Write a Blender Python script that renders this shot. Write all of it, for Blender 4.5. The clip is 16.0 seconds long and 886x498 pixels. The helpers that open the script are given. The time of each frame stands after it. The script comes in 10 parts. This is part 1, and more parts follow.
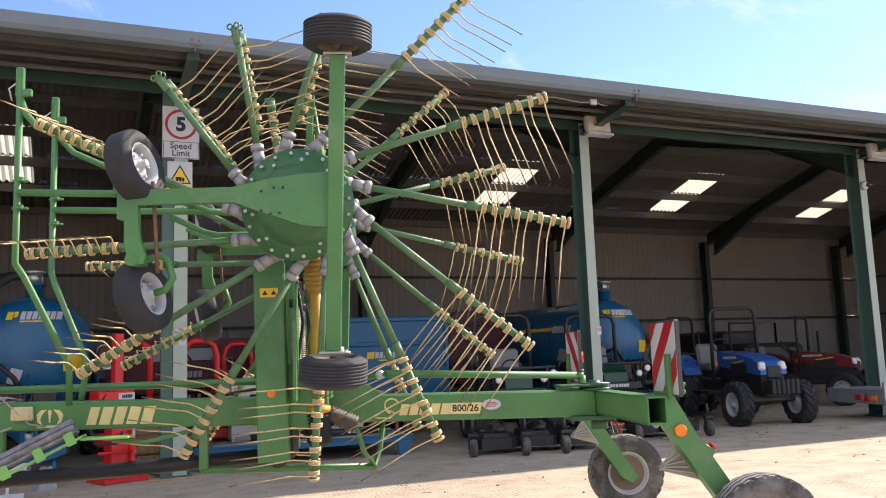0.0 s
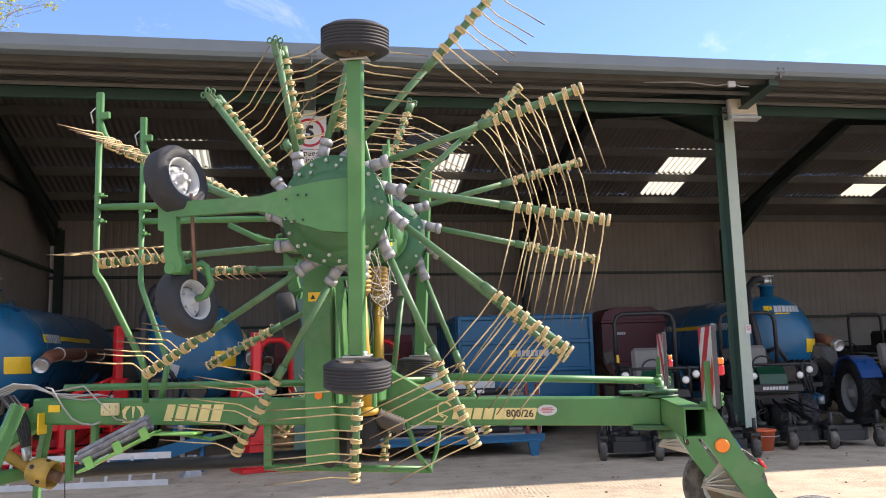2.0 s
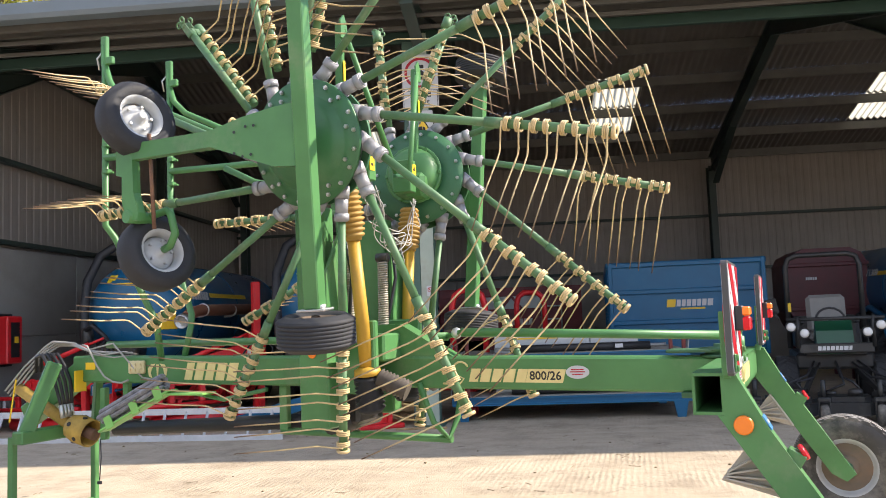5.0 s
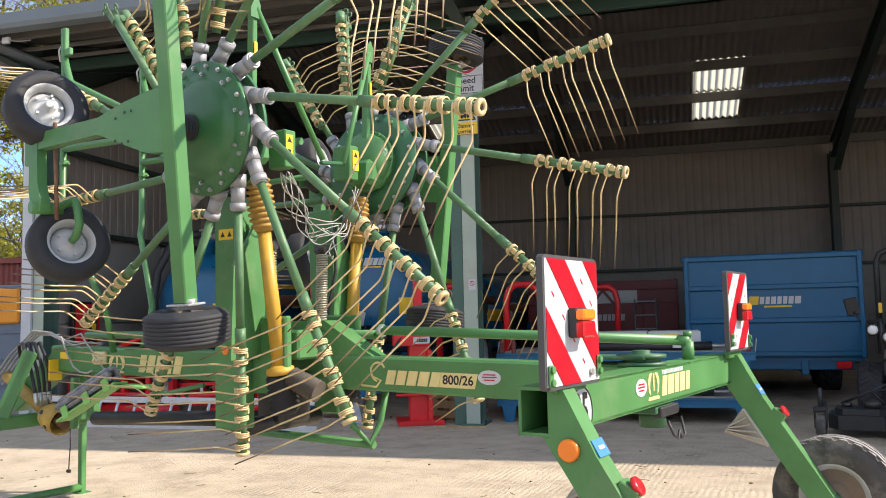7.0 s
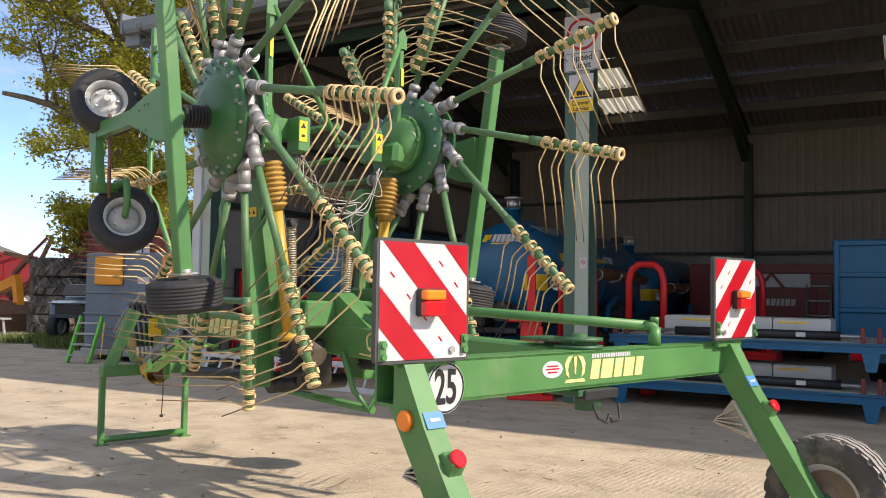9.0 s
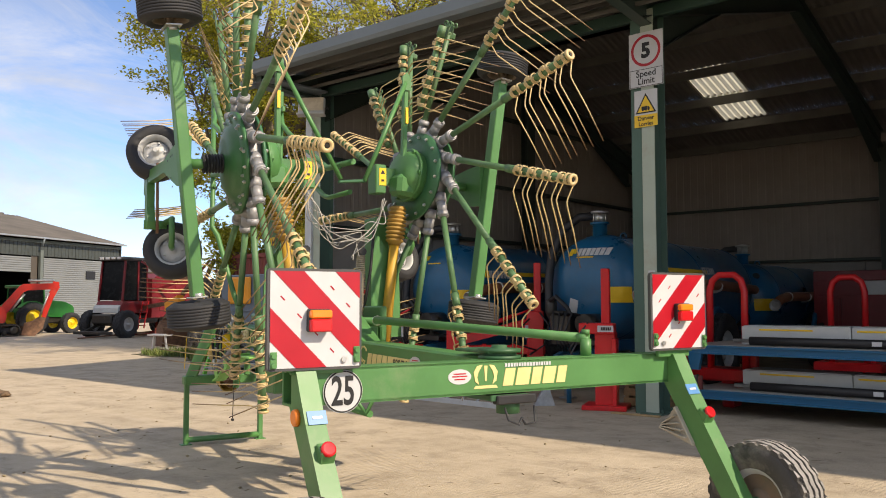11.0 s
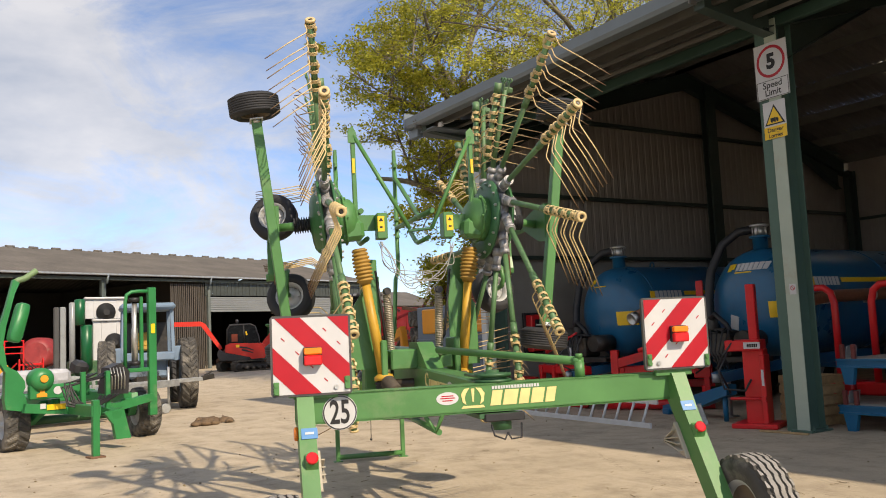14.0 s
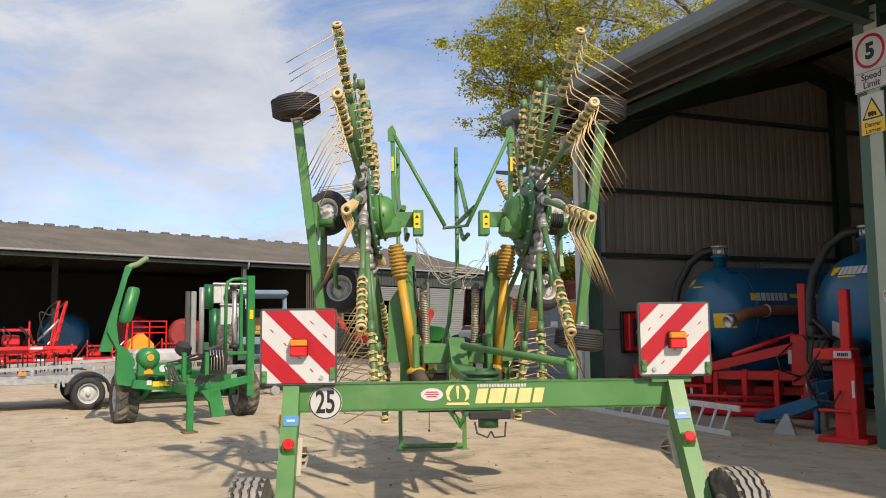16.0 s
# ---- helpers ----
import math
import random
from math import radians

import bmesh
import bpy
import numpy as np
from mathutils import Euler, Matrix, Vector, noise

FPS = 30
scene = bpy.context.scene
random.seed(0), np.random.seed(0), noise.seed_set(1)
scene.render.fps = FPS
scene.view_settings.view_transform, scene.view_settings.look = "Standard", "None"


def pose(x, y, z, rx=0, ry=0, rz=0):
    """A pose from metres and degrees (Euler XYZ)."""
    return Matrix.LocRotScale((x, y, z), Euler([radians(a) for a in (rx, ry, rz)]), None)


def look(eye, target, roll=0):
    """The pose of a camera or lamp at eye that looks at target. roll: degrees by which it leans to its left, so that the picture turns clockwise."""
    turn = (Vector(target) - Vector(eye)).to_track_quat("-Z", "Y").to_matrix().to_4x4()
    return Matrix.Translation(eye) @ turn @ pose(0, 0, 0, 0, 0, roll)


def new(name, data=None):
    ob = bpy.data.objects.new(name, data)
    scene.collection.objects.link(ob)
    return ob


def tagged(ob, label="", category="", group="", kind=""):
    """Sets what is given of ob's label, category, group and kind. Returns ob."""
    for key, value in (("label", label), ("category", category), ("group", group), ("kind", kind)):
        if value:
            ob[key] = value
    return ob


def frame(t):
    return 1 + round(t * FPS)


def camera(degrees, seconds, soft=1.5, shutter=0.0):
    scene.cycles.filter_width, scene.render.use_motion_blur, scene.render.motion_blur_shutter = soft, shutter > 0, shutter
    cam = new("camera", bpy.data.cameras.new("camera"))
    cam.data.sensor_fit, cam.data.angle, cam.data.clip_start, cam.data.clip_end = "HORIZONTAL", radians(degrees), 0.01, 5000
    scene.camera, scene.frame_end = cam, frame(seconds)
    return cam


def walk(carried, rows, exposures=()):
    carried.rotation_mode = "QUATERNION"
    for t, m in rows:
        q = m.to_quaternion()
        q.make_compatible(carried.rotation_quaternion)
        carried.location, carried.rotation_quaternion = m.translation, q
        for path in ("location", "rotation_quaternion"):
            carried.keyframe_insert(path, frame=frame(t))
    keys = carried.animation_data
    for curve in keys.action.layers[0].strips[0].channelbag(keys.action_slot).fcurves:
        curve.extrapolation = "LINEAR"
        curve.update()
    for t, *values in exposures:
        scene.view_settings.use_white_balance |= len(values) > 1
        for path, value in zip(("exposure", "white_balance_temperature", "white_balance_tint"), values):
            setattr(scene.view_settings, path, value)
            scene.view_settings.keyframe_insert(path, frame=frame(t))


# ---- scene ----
cam = camera(55.8, 16.0, soft=1.0)
PATH = [
    (0, (0.256, 0.297, 1.325), (1.053, 2.112, 1.586), -2.1),
    (0.5, (0.5, 0.269, 1.312), (1.196, 2.125, 1.576), -1.4),
    (1, (0.771, 0.278, 1.329), (1.35, 2.173, 1.602), -1.2),
    (1.5, (1.064, 0.17, 1.351), (1.517, 2.1, 1.619), -1.2),
    (2, (1.241, 0.102, 1.351), (1.589, 2.054, 1.615), -1.6),
    (2.5, (1.406, 0.206, 1.322), (1.673, 2.173, 1.565), -2.0),
    (3, (1.634, 0.365, 1.316), (1.848, 2.343, 1.524), -2.2),
    (3.5, (1.927, 0.483, 1.325), (2.083, 2.47, 1.493), -2.5),
    (4, (2.138, 0.561, 1.319), (2.202, 2.556, 1.458), -2.6),
    (4.2, (2.218, 0.628, 1.32), (2.234, 2.623, 1.464), -2.5),
    (6.3, (3.299, 1.304, 1.301), (2.884, 3.251, 1.49), -1.7),
    (6.5, (3.414, 1.368, 1.295), (2.977, 3.311, 1.475), -1.6),
    (7, (3.746, 1.488, 1.313), (3.231, 3.414, 1.472), -1.2),
    (7.5, (3.996, 1.66, 1.294), (3.362, 3.55, 1.446), -0.7),
    (8, (4.297, 1.729, 1.328), (3.527, 3.568, 1.48), -0.4),
    (8.5, (4.676, 1.691, 1.352), (3.784, 3.477, 1.466), 0.1),
    (9, (4.956, 1.759, 1.322), (3.971, 3.497, 1.422), 0.9),
    (9.2, (5.074, 1.799, 1.335), (4.051, 3.515, 1.429), 1.1),
    (11.3, (6.41, 1.949, 1.366), (5.062, 3.419, 1.515), -0.4),
    (11.5, (6.549, 1.954, 1.372), (5.171, 3.394, 1.537), -0.6),
    (12, (6.789, 2.049, 1.363), (5.34, 3.414, 1.555), -1.0),
    (12.5, (6.995, 2.187, 1.374), (5.48, 3.478, 1.573), -1.5),
    (13, (7.336, 2.211, 1.388), (5.762, 3.43, 1.582), -2.1),
    (13.5, (7.547, 2.309, 1.383), (5.916, 3.452, 1.572), -2.5),
    (14, (7.683, 2.505, 1.384), (6.001, 3.569, 1.578), -2.7),
    (14.5, (7.932, 2.653, 1.398), (6.205, 3.643, 1.598), -2.0),
    (15, (8.096, 2.812, 1.386), (6.327, 3.723, 1.592), -1.3),
    (15.5, (8.124, 3.055, 1.376), (6.317, 3.89, 1.573), -0.7),
    (16, (8.178, 3.262, 1.387), (6.337, 4.019, 1.573), -0.6),
]
EXPOSURE = [(0.0, 1.43, 6400, 18), (4.0, 1.58, 6250, 15), (7.0, 1.34, 6250, 13), (9.0, 0.97, 6550, 14), (11.5, 0.80, 7100, 13), (12.5, 0.75, 7150, 13), (16.0, 0.60, 7000, 11)]
walk(cam, [(t, look(eye, target, roll)) for t, eye, target, roll in PATH], EXPOSURE)

# world, sun and sky
SUN = Vector((1.24, 0.17, 1.0)).normalized()
world = bpy.data.worlds.new("yard_sky")
scene.world = world
world.use_nodes = True
wt = world.node_tree
wt.nodes.clear()
w_out = wt.nodes.new("ShaderNodeOutputWorld")
w_bg = wt.nodes.new("ShaderNodeBackground")
w_sky = wt.nodes.new("ShaderNodeTexSky")
w_sky.sky_type = "NISHITA"
w_sky.sun_disc = False
w_sky.sun_elevation = math.asin(SUN.z)
w_sky.sun_rotation = math.atan2(SUN.x, SUN.y)
w_sky.air_density, w_sky.dust_density, w_sky.ozone_density = 0.57, 0.2, 3.4
w_tc = wt.nodes.new("ShaderNodeTexCoord")
w_map = wt.nodes.new("ShaderNodeMapping")
w_map.inputs["Scale"].default_value = (1.0, 1.0, 2.5)
w_map.inputs["Rotation"].default_value = (0.1, 0.16, 0.4)
w_n = wt.nodes.new("ShaderNodeTexNoise")
w_n.inputs["Scale"].default_value = 3.1
w_n.inputs["Detail"].default_value = 9
w_n.inputs["Roughness"].default_value = 0.66
w_n.inputs["Distortion"].default_value = 0.9
w_r = wt.nodes.new("ShaderNodeValToRGB")
w_r.color_ramp.elements[0].position, w_r.color_ramp.elements[1].position = 0.36, 0.62
w_mix = wt.nodes.new("ShaderNodeMix")
w_mix.data_type = "RGBA"
w_sh = wt.nodes.new("ShaderNodeTexNoise")
w_sh.inputs["Scale"].default_value, w_sh.inputs["Detail"].default_value, w_sh.inputs["Roughness"].default_value = 5.5, 7, 0.55
w_sr = wt.nodes.new("ShaderNodeValToRGB")
w_sr.color_ramp.elements[0].position, w_sr.color_ramp.elements[1].position = 0.34, 0.66
w_sr.color_ramp.elements[0].color, w_sr.color_ramp.elements[1].color = (2.35, 2.6, 3.05, 1), (3.65, 3.75, 3.95, 1)
wt.links.new(w_map.outputs["Vector"], w_sh.inputs["Vector"])
wt.links.new(w_sh.outputs["Fac"], w_sr.inputs["Fac"])
wt.links.new(w_sr.outputs["Color"], w_mix.inputs["B"])
w_lim = wt.nodes.new("ShaderNodeMath")
w_lim.operation = "MULTIPLY"
w_lim.inputs[1].default_value = 0.85
wt.links.new(w_tc.outputs["Generated"], w_map.inputs["Vector"])
wt.links.new(w_map.outputs["Vector"], w_n.inputs["Vector"])
w_sep = wt.nodes.new("ShaderNodeSeparateXYZ")
w_off = wt.nodes.new("ShaderNodeMath")
w_off.operation, w_off.inputs[1].default_value = "MULTIPLY_ADD", -0.09
wt.links.new(w_tc.outputs["Generated"], w_sep.inputs["Vector"])
w_off2 = wt.nodes.new("ShaderNodeMath")
w_off2.operation, w_off2.inputs[1].default_value = "MULTIPLY_ADD", -0.20
wt.links.new(w_sep.outputs["X"], w_off.inputs[0])
wt.links.new(w_sep.outputs["Y"], w_off2.inputs[0])
wt.links.new(w_n.outputs["Fac"], w_off2.inputs[2])
wt.links.new(w_off2.outputs[0], w_off.inputs[2])
wt.links.new(w_off.outputs[0], w_r.inputs["Fac"])
wt.links.new(w_r.outputs["Color"], w_lim.inputs[0])
wt.links.new(w_lim.outputs[0], w_mix.inputs["Factor"])
wt.links.new(w_sky.outputs["Color"], w_mix.inputs["A"])
wt.links.new(w_mix.outputs["Result"], w_bg.inputs["Color"])
w_bg.inputs["Strength"].default_value = 0.142
wt.links.new(w_bg.outputs["Background"], w_out.inputs["Surface"])
sun = new("sun", bpy.data.lights.new("sun", "SUN"))
sun.data.energy, sun.data.angle, sun.data.color = 3.3, radians(0.9), (1.0, 0.88, 0.70)
sun.matrix_world = look((SUN * 60)[:], (0, 0, 0))


# ---- mesh tools ----
class Geo:
    """Collects vertices and faces for one mesh."""

    def __init__(self):
        self.v, self.f, self.s = [], [], []

    def add(self, verts, faces, smooth=False):
        n = len(self.v)
        self.v += [tuple(p) for p in verts]
        self.f += [tuple(i + n for i in f) for f in faces]
        self.s += [smooth] * len(faces)
        return self

    def box(self, c, s, m=None, ch=0.0):
        hx, hy, hz = s[0] / 2, s[1] / 2, s[2] / 2
        ch = min(ch, 0.45 * min(s))
        c = Vector(c)
        if ch <= 0:
            p = [Vector((x * hx, y * hy, z * hz)) for x in (-1, 1) for y in (-1, 1) for z in (-1, 1)]
            f = [(0, 1, 3, 2), (4, 6, 7, 5), (0, 4, 5, 1), (2, 3, 7, 6), (0, 2, 6, 4), (1, 5, 7, 3)]
        else:
            p, ix = [], {}
            for x in (-1, 1):
                for y in (-1, 1):
                    for z in (-1, 1):
                        for a in range(3):
                            q = [hx - ch, hy - ch, hz - ch]
                            q[a] += ch
                            ix[x, y, z, a] = len(p)
                            p.append(Vector((x * q[0], y * q[1], z * q[2])))
            f = []
            for a in range(3):
                b, d = (a + 1) % 3, (a + 2) % 3
                for sa in (-1, 1):
                    loop = []
                    for sb, sd in ((-1, -1), (1, -1), (1, 1), (-1, 1)):
                        k = [0, 0, 0]
                        k[a], k[b], k[d] = sa, sb, sd
                        loop.append(ix[k[0], k[1], k[2], a])
                    f.append(tuple(loop if sa > 0 else loop[::-1]))
                for sb in (-1, 1):
                    for sd in (-1, 1):
                        lo, hi = [0, 0, 0], [0, 0, 0]
                        lo[a], lo[b], lo[d] = -1, sb, sd
                        hi[a], hi[b], hi[d] = 1, sb, sd
                        q = (ix[(*lo, b)], ix[(*hi, b)], ix[(*hi, d)], ix[(*lo, d)])
                        f.append(q if sb * sd < 0 else q[::-1])
            for x in (-1, 1):
                for y in (-1, 1):
                    for z in (-1, 1):
                        q = tuple(ix[x, y, z, a] for a in range(3))
                        f.append(q if x * y * z > 0 else q[::-1])
        if m is not None:
            p = [m @ q for q in p]
        return self.add([q + c for q in p], f)

    def beam(self, p0, p1, w, h, up=(0, 0, 1), ch=0.006):
        """A rectangular bar from p0 to p1; w across, h along up."""
        p0, p1 = Vector(p0), Vector(p1)
        d = p1 - p0
        x = d.normalized()
        y = Vector(up).cross(x).normalized()
        z = x.cross(y)
        m = Matrix((x, y, z)).transposed()
        return self.box((p0 + p1) / 2, (d.length, w, h), m, ch)

    def tube(self, p0, p1, r0, r1=None, n=12, caps=True):
        return self.pipe([p0, p1], r0, n, caps, r1)

    def pipe(self, pts, r, n=8, caps=True, r1=None):
        pts = [Vector(p) for p in pts]
        k = len(pts)
        radii = r if isinstance(r, (list, tuple)) else [r + ((r1 if r1 is not None else r) - r) * i / max(1, k - 1) for i in range(k)]
        tang = []
        for i in range(k):
            a = (pts[i] - pts[i - 1]).normalized() if i else None
            b = (pts[i + 1] - pts[i]).normalized() if i < k - 1 else None
            t = (a + b) if a is not None and b is not None else (a if a is not None else b)
            tang.append(t.normalized() if t.length > 1e-6 else a)
        ref = Vector((0, 0, 1)) if abs(tang[0].z) < 0.9 else Vector((1, 0, 0))
        u = (ref - tang[0] * ref.dot(tang[0])).normalized()
        verts, faces = [], []
        for i in range(k):
            u = (u - tang[i] * u.dot(tang[i])).normalized()
            w = tang[i].cross(u)
            for j in range(n):
                a = 2 * math.pi * j / n
                verts.append(pts[i] + (u * math.cos(a) + w * math.sin(a)) * radii[i])
        for i in range(k - 1):
            for j in range(n):
                faces.append((i * n + j, i * n + (j + 1) % n, (i + 1) * n + (j + 1) % n, (i + 1) * n + j))
        self.add(verts, faces, True)
        if caps:
            b = len(self.v) - len(verts)
            self.f += [tuple(b + j for j in range(n))[::-1], tuple(b + (k - 1) * n + j for j in range(n))]
            self.s += [False, False]
        return self

    def lathe(self, prof, m=None, n=24, smooth=True, caps=True):
        """prof: (radius, height) pairs turned round the z axis of m."""
        m = m or Matrix()
        verts, faces = [], []
        for r, h in prof:
            for j in range(n):
                a = 2 * math.pi * j / n
                verts.append(m @ Vector((r * math.cos(a), r * math.sin(a), h)))
        for i in range(len(prof) - 1):
            for j in range(n):
                faces.append((i * n + j, i * n + (j + 1) % n, (i + 1) * n + (j + 1) % n, (i + 1) * n + j))
        self.add(verts, faces, smooth)
        b = len(self.v) - len(verts)
        if caps and prof[0][0] > 1e-4:
            self.f.append(tuple(b + j for j in range(n))[::-1])
            self.s.append(False)
        if caps and prof[-1][0] > 1e-4:
            self.f.append(tuple(b + (len(prof) - 1) * n + j for j in range(n)))
            self.s.append(False)
        return self

    def prism(self, poly, depth, m=None):
        """An outline in the x, y plane of m, given thickness along z (centred)."""
        m = m or Matrix()
        k = len(poly)
        area = sum(poly[i][0] * poly[(i + 1) % k][1] - poly[(i + 1) % k][0] * poly[i][1] for i in range(k))
        if area < 0:
            poly = poly[::-1]
        verts = [m @ Vector((x, y, -depth / 2)) for x, y in poly] + [m @ Vector((x, y, depth / 2)) for x, y in poly]
        faces = [tuple(range(k))[::-1], tuple(range(k, 2 * k))]
        faces += [(i, (i + 1) % k, k + (i + 1) % k, k + i) for i in range(k)]
        return self.add(verts, faces)

    def ball(self, c, r, n=12, s=(1, 1, 1)):
        prof = [(max(1e-5, r * math.sin(math.pi * i / (n // 2))), -r * math.cos(math.pi * i / (n // 2))) for i in range(n // 2 + 1)]
        return self.lathe(prof, Matrix.Translation(c) @ Matrix.Diagonal((*s, 1)), n)

    def helix(self, p0, p1, radius, turns, r, n=5, per=10):
        p0, p1 = Vector(p0), Vector(p1)
        d = (p1 - p0)
        x = d.normalized()
        u = x.orthogonal().normalized()
        w = x.cross(u)
        k = int(turns * per)
        pts = [p0 + d * i / k + (u * math.cos(2 * math.pi * i / per) + w * math.sin(2 * math.pi * i / per)) * radius for i in range(k + 1)]
        return self.pipe(pts, r, n)

    def mesh(self, name):
        me = bpy.data.meshes.new(name)
        me.from_pydata(self.v, [], self.f)
        me.polygons.foreach_set("use_smooth", self.s)
        me.update()
        return me


def part(name, geo, material, parent=None, label="", m=None):
    """Links one mesh object, under its thing or part if there is one."""
    me = geo.mesh(name) if isinstance(geo, Geo) else geo
    if material is not None and not me.materials:
        me.materials.append(material)
    ob = new(name, me)
    if parent is not None:
        ob.parent = parent
    if m is not None:
        ob.matrix_basis = m
    if label:
        ob["label"] = label
    return ob


def thing(name, m, label, category, group=""):
    ob = new(name)
    ob.empty_display_size = 0.1
    ob.matrix_basis = m
    return tagged(ob, label, category, group)


def setting(name, geo, material, label="", category="", kind="structure"):
    return tagged(part(name, geo, material), label, category, kind=kind)


def axis(p, d, up=(0, 0, 1)):
    """A matrix whose z axis points along d, at p."""
    z = Vector(d).normalized()
    x = Vector(up).cross(z)
    x = x.normalized() if x.length > 1e-4 else Vector((1, 0, 0))
    y = z.cross(x)
    m = Matrix((x, y, z)).transposed().to_4x4()
    m.translation = p
    return m


def text(name, body, size, m, material, parent=None, label="", extrude=0.002, align="CENTER", bold=0.0):
    cu = bpy.data.curves.new(name, "FONT")
    cu.body, cu.size, cu.extrude, cu.align_x, cu.align_y = body, size, extrude, align, "CENTER"
    cu.resolution_u, cu.offset = 3, bold
    tmp = bpy.data.objects.new("tmp", cu)
    me = bpy.data.meshes.new_from_object(tmp)
    bpy.data.objects.remove(tmp)
    me.name = name
    me.materials.clear()
    return part(name, me, material, parent, label, m)


# ---- materials ----
def mat(name, base, rough=0.5, metal=0.0, var=0.12, scale=5.0, bump=0.03, dirt=None, dirt_amt=0.0, dirt_scale=2.0, spec=0.5, fine=60.0, alpha_rand=0.0):
    """A painted, moulded or cast surface: base colour varied at two scales, dirt patches and fine relief."""
    ma = bpy.data.materials.new(name)
    ma.use_nodes = True
    nt = ma.node_tree
    b = nt.nodes["Principled BSDF"]
    tc = nt.nodes.new("ShaderNodeTexCoord")
    n1 = nt.nodes.new("ShaderNodeTexNoise")
    n1.inputs["Scale"].default_value, n1.inputs["Detail"].default_value, n1.inputs["Roughness"].default_value = scale, 6, 0.6
    n2 = nt.nodes.new("ShaderNodeTexNoise")
    n2.inputs["Scale"].default_value, n2.inputs["Detail"].default_value = fine, 4
    for n in (n1, n2):
        nt.links.new(tc.outputs["Object"], n.inputs["Vector"])
    ramp = nt.nodes.new("ShaderNodeValToRGB")
    lo = [max(0, c * (1 - var)) for c in base]
    hi = [min(1, c * (1 + var)) for c in base]
    ramp.color_ramp.elements[0].color, ramp.color_ramp.elements[1].color = (*lo, 1), (*hi, 1)
    ramp.color_ramp.elements[0].position, ramp.color_ramp.elements[1].position = 0.3, 0.7
    nt.links.new(n1.outputs["Fac"], ramp.inputs["Fac"])
    col = ramp.outputs["Color"]
    if alpha_rand:
        oi = nt.nodes.new("ShaderNodeObjectInfo")
        hsv = nt.nodes.new("ShaderNodeHueSaturation")
        mr = nt.nodes.new("ShaderNodeMapRange")
        mr.inputs["To Min"].default_value, mr.inputs["To Max"].default_value = 1 - alpha_rand, 1 + alpha_rand
        nt.links.new(oi.outputs["Random"], mr.inputs["Value"])
        nt.links.new(mr.outputs["Result"], hsv.inputs["Value"])
        nt.links.new(col, hsv.inputs["Color"])
        col = hsv.outputs["Color"]
    if dirt:
        n3 = nt.nodes.new("ShaderNodeTexNoise")
        n3.inputs["Scale"].default_value, n3.inputs["Detail"].default_value, n3.inputs["Roughness"].default_value = dirt_scale, 8, 0.7
        nt.links.new(tc.outputs["Object"], n3.inputs["Vector"])
        r3 = nt.nodes.new("ShaderNodeMapRange")
        r3.inputs["From Min"].default_value, r3.inputs["From Max"].default_value = 0.62 - 0.3 * dirt_amt, 0.8
        r3.inputs["To Max"].default_value = min(1.0, 0.35 + dirt_amt)
        mx = nt.nodes.new("ShaderNodeMix")
        mx.data_type = "RGBA"
        mx.inputs["B"].default_value = (*dirt, 1)
        nt.links.new(n3.outputs["Fac"], r3.inputs["Value"])
        nt.links.new(r3.outputs["Result"], mx.inputs["Factor"])
        nt.links.new(col, mx.inputs["A"])
        col = mx.outputs["Result"]
    nt.links.new(col, b.inputs["Base Color"])
    rr = nt.nodes.new("ShaderNodeMapRange")
    rr.inputs["To Min"].default_value, rr.inputs["To Max"].default_value = max(0.03, rough - 0.12), min(1, rough + 0.14)
    nt.links.new(n1.outputs["Fac"], rr.inputs["Value"])
    nt.links.new(rr.outputs["Result"], b.inputs["Roughness"])
    b.inputs["Metallic"].default_value = metal
    b.inputs["Specular IOR Level"].default_value = spec
    if bump:
        bp = nt.nodes.new("ShaderNodeBump")
        bp.inputs["Strength"].default_value = min(1.0, bump * 6)
        bp.inputs["Distance"].default_value = 0.004
        nt.links.new(n2.outputs["Fac"], bp.inputs["Height"])
        nt.links.new(bp.outputs["Normal"], b.inputs["Normal"])
    return ma


DUST = (0.30, 0.25, 0.18)
GREEN = mat("machine_green_paint", (0.072, 0.205, 0.062), 0.42, var=0.16, scale=3, dirt=(0.26, 0.27, 0.17), dirt_amt=0.16, bump=0.01)
GREEN_DARK = mat("machine_dark_green_paint", (0.03, 0.10, 0.04), 0.5, var=0.2, scale=4, dirt=DUST, dirt_amt=0.2)
CREAM_STEEL = mat("cream_spring_steel", (0.58, 0.44, 0.22), 0.45, var=0.2, scale=14, dirt=(0.28, 0.17, 0.08), dirt_amt=0.2, dirt_scale=9)
CAST_GREY = mat("cast_grey_metal", (0.31, 0.31, 0.32), 0.5, metal=0.3, var=0.15, scale=8)
RUBBER = mat("tyre_rubber", (0.022, 0.023, 0.026), 0.72, var=0.3, scale=9, dirt=(0.20, 0.18, 0.15), dirt_amt=0.12)
TREAD_DUST = mat("pale_dusty_tread", (0.255, 0.245, 0.23), 0.9, var=0.25, scale=9, dirt=(0.12, 0.11, 0.10), dirt_amt=0.3, dirt_scale=6)
RUBBER_WORN = mat("dusty_tyre_rubber", (0.06, 0.057, 0.053), 0.85, var=0.3, scale=7, dirt=(0.36, 0.33, 0.28), dirt_amt=0.5, dirt_scale=4)
RIM_GREY = mat("silver_rim_paint", (0.44, 0.45, 0.45), 0.45, var=0.12, scale=9, dirt=(0.3, 0.2, 0.12), dirt_amt=0.12)
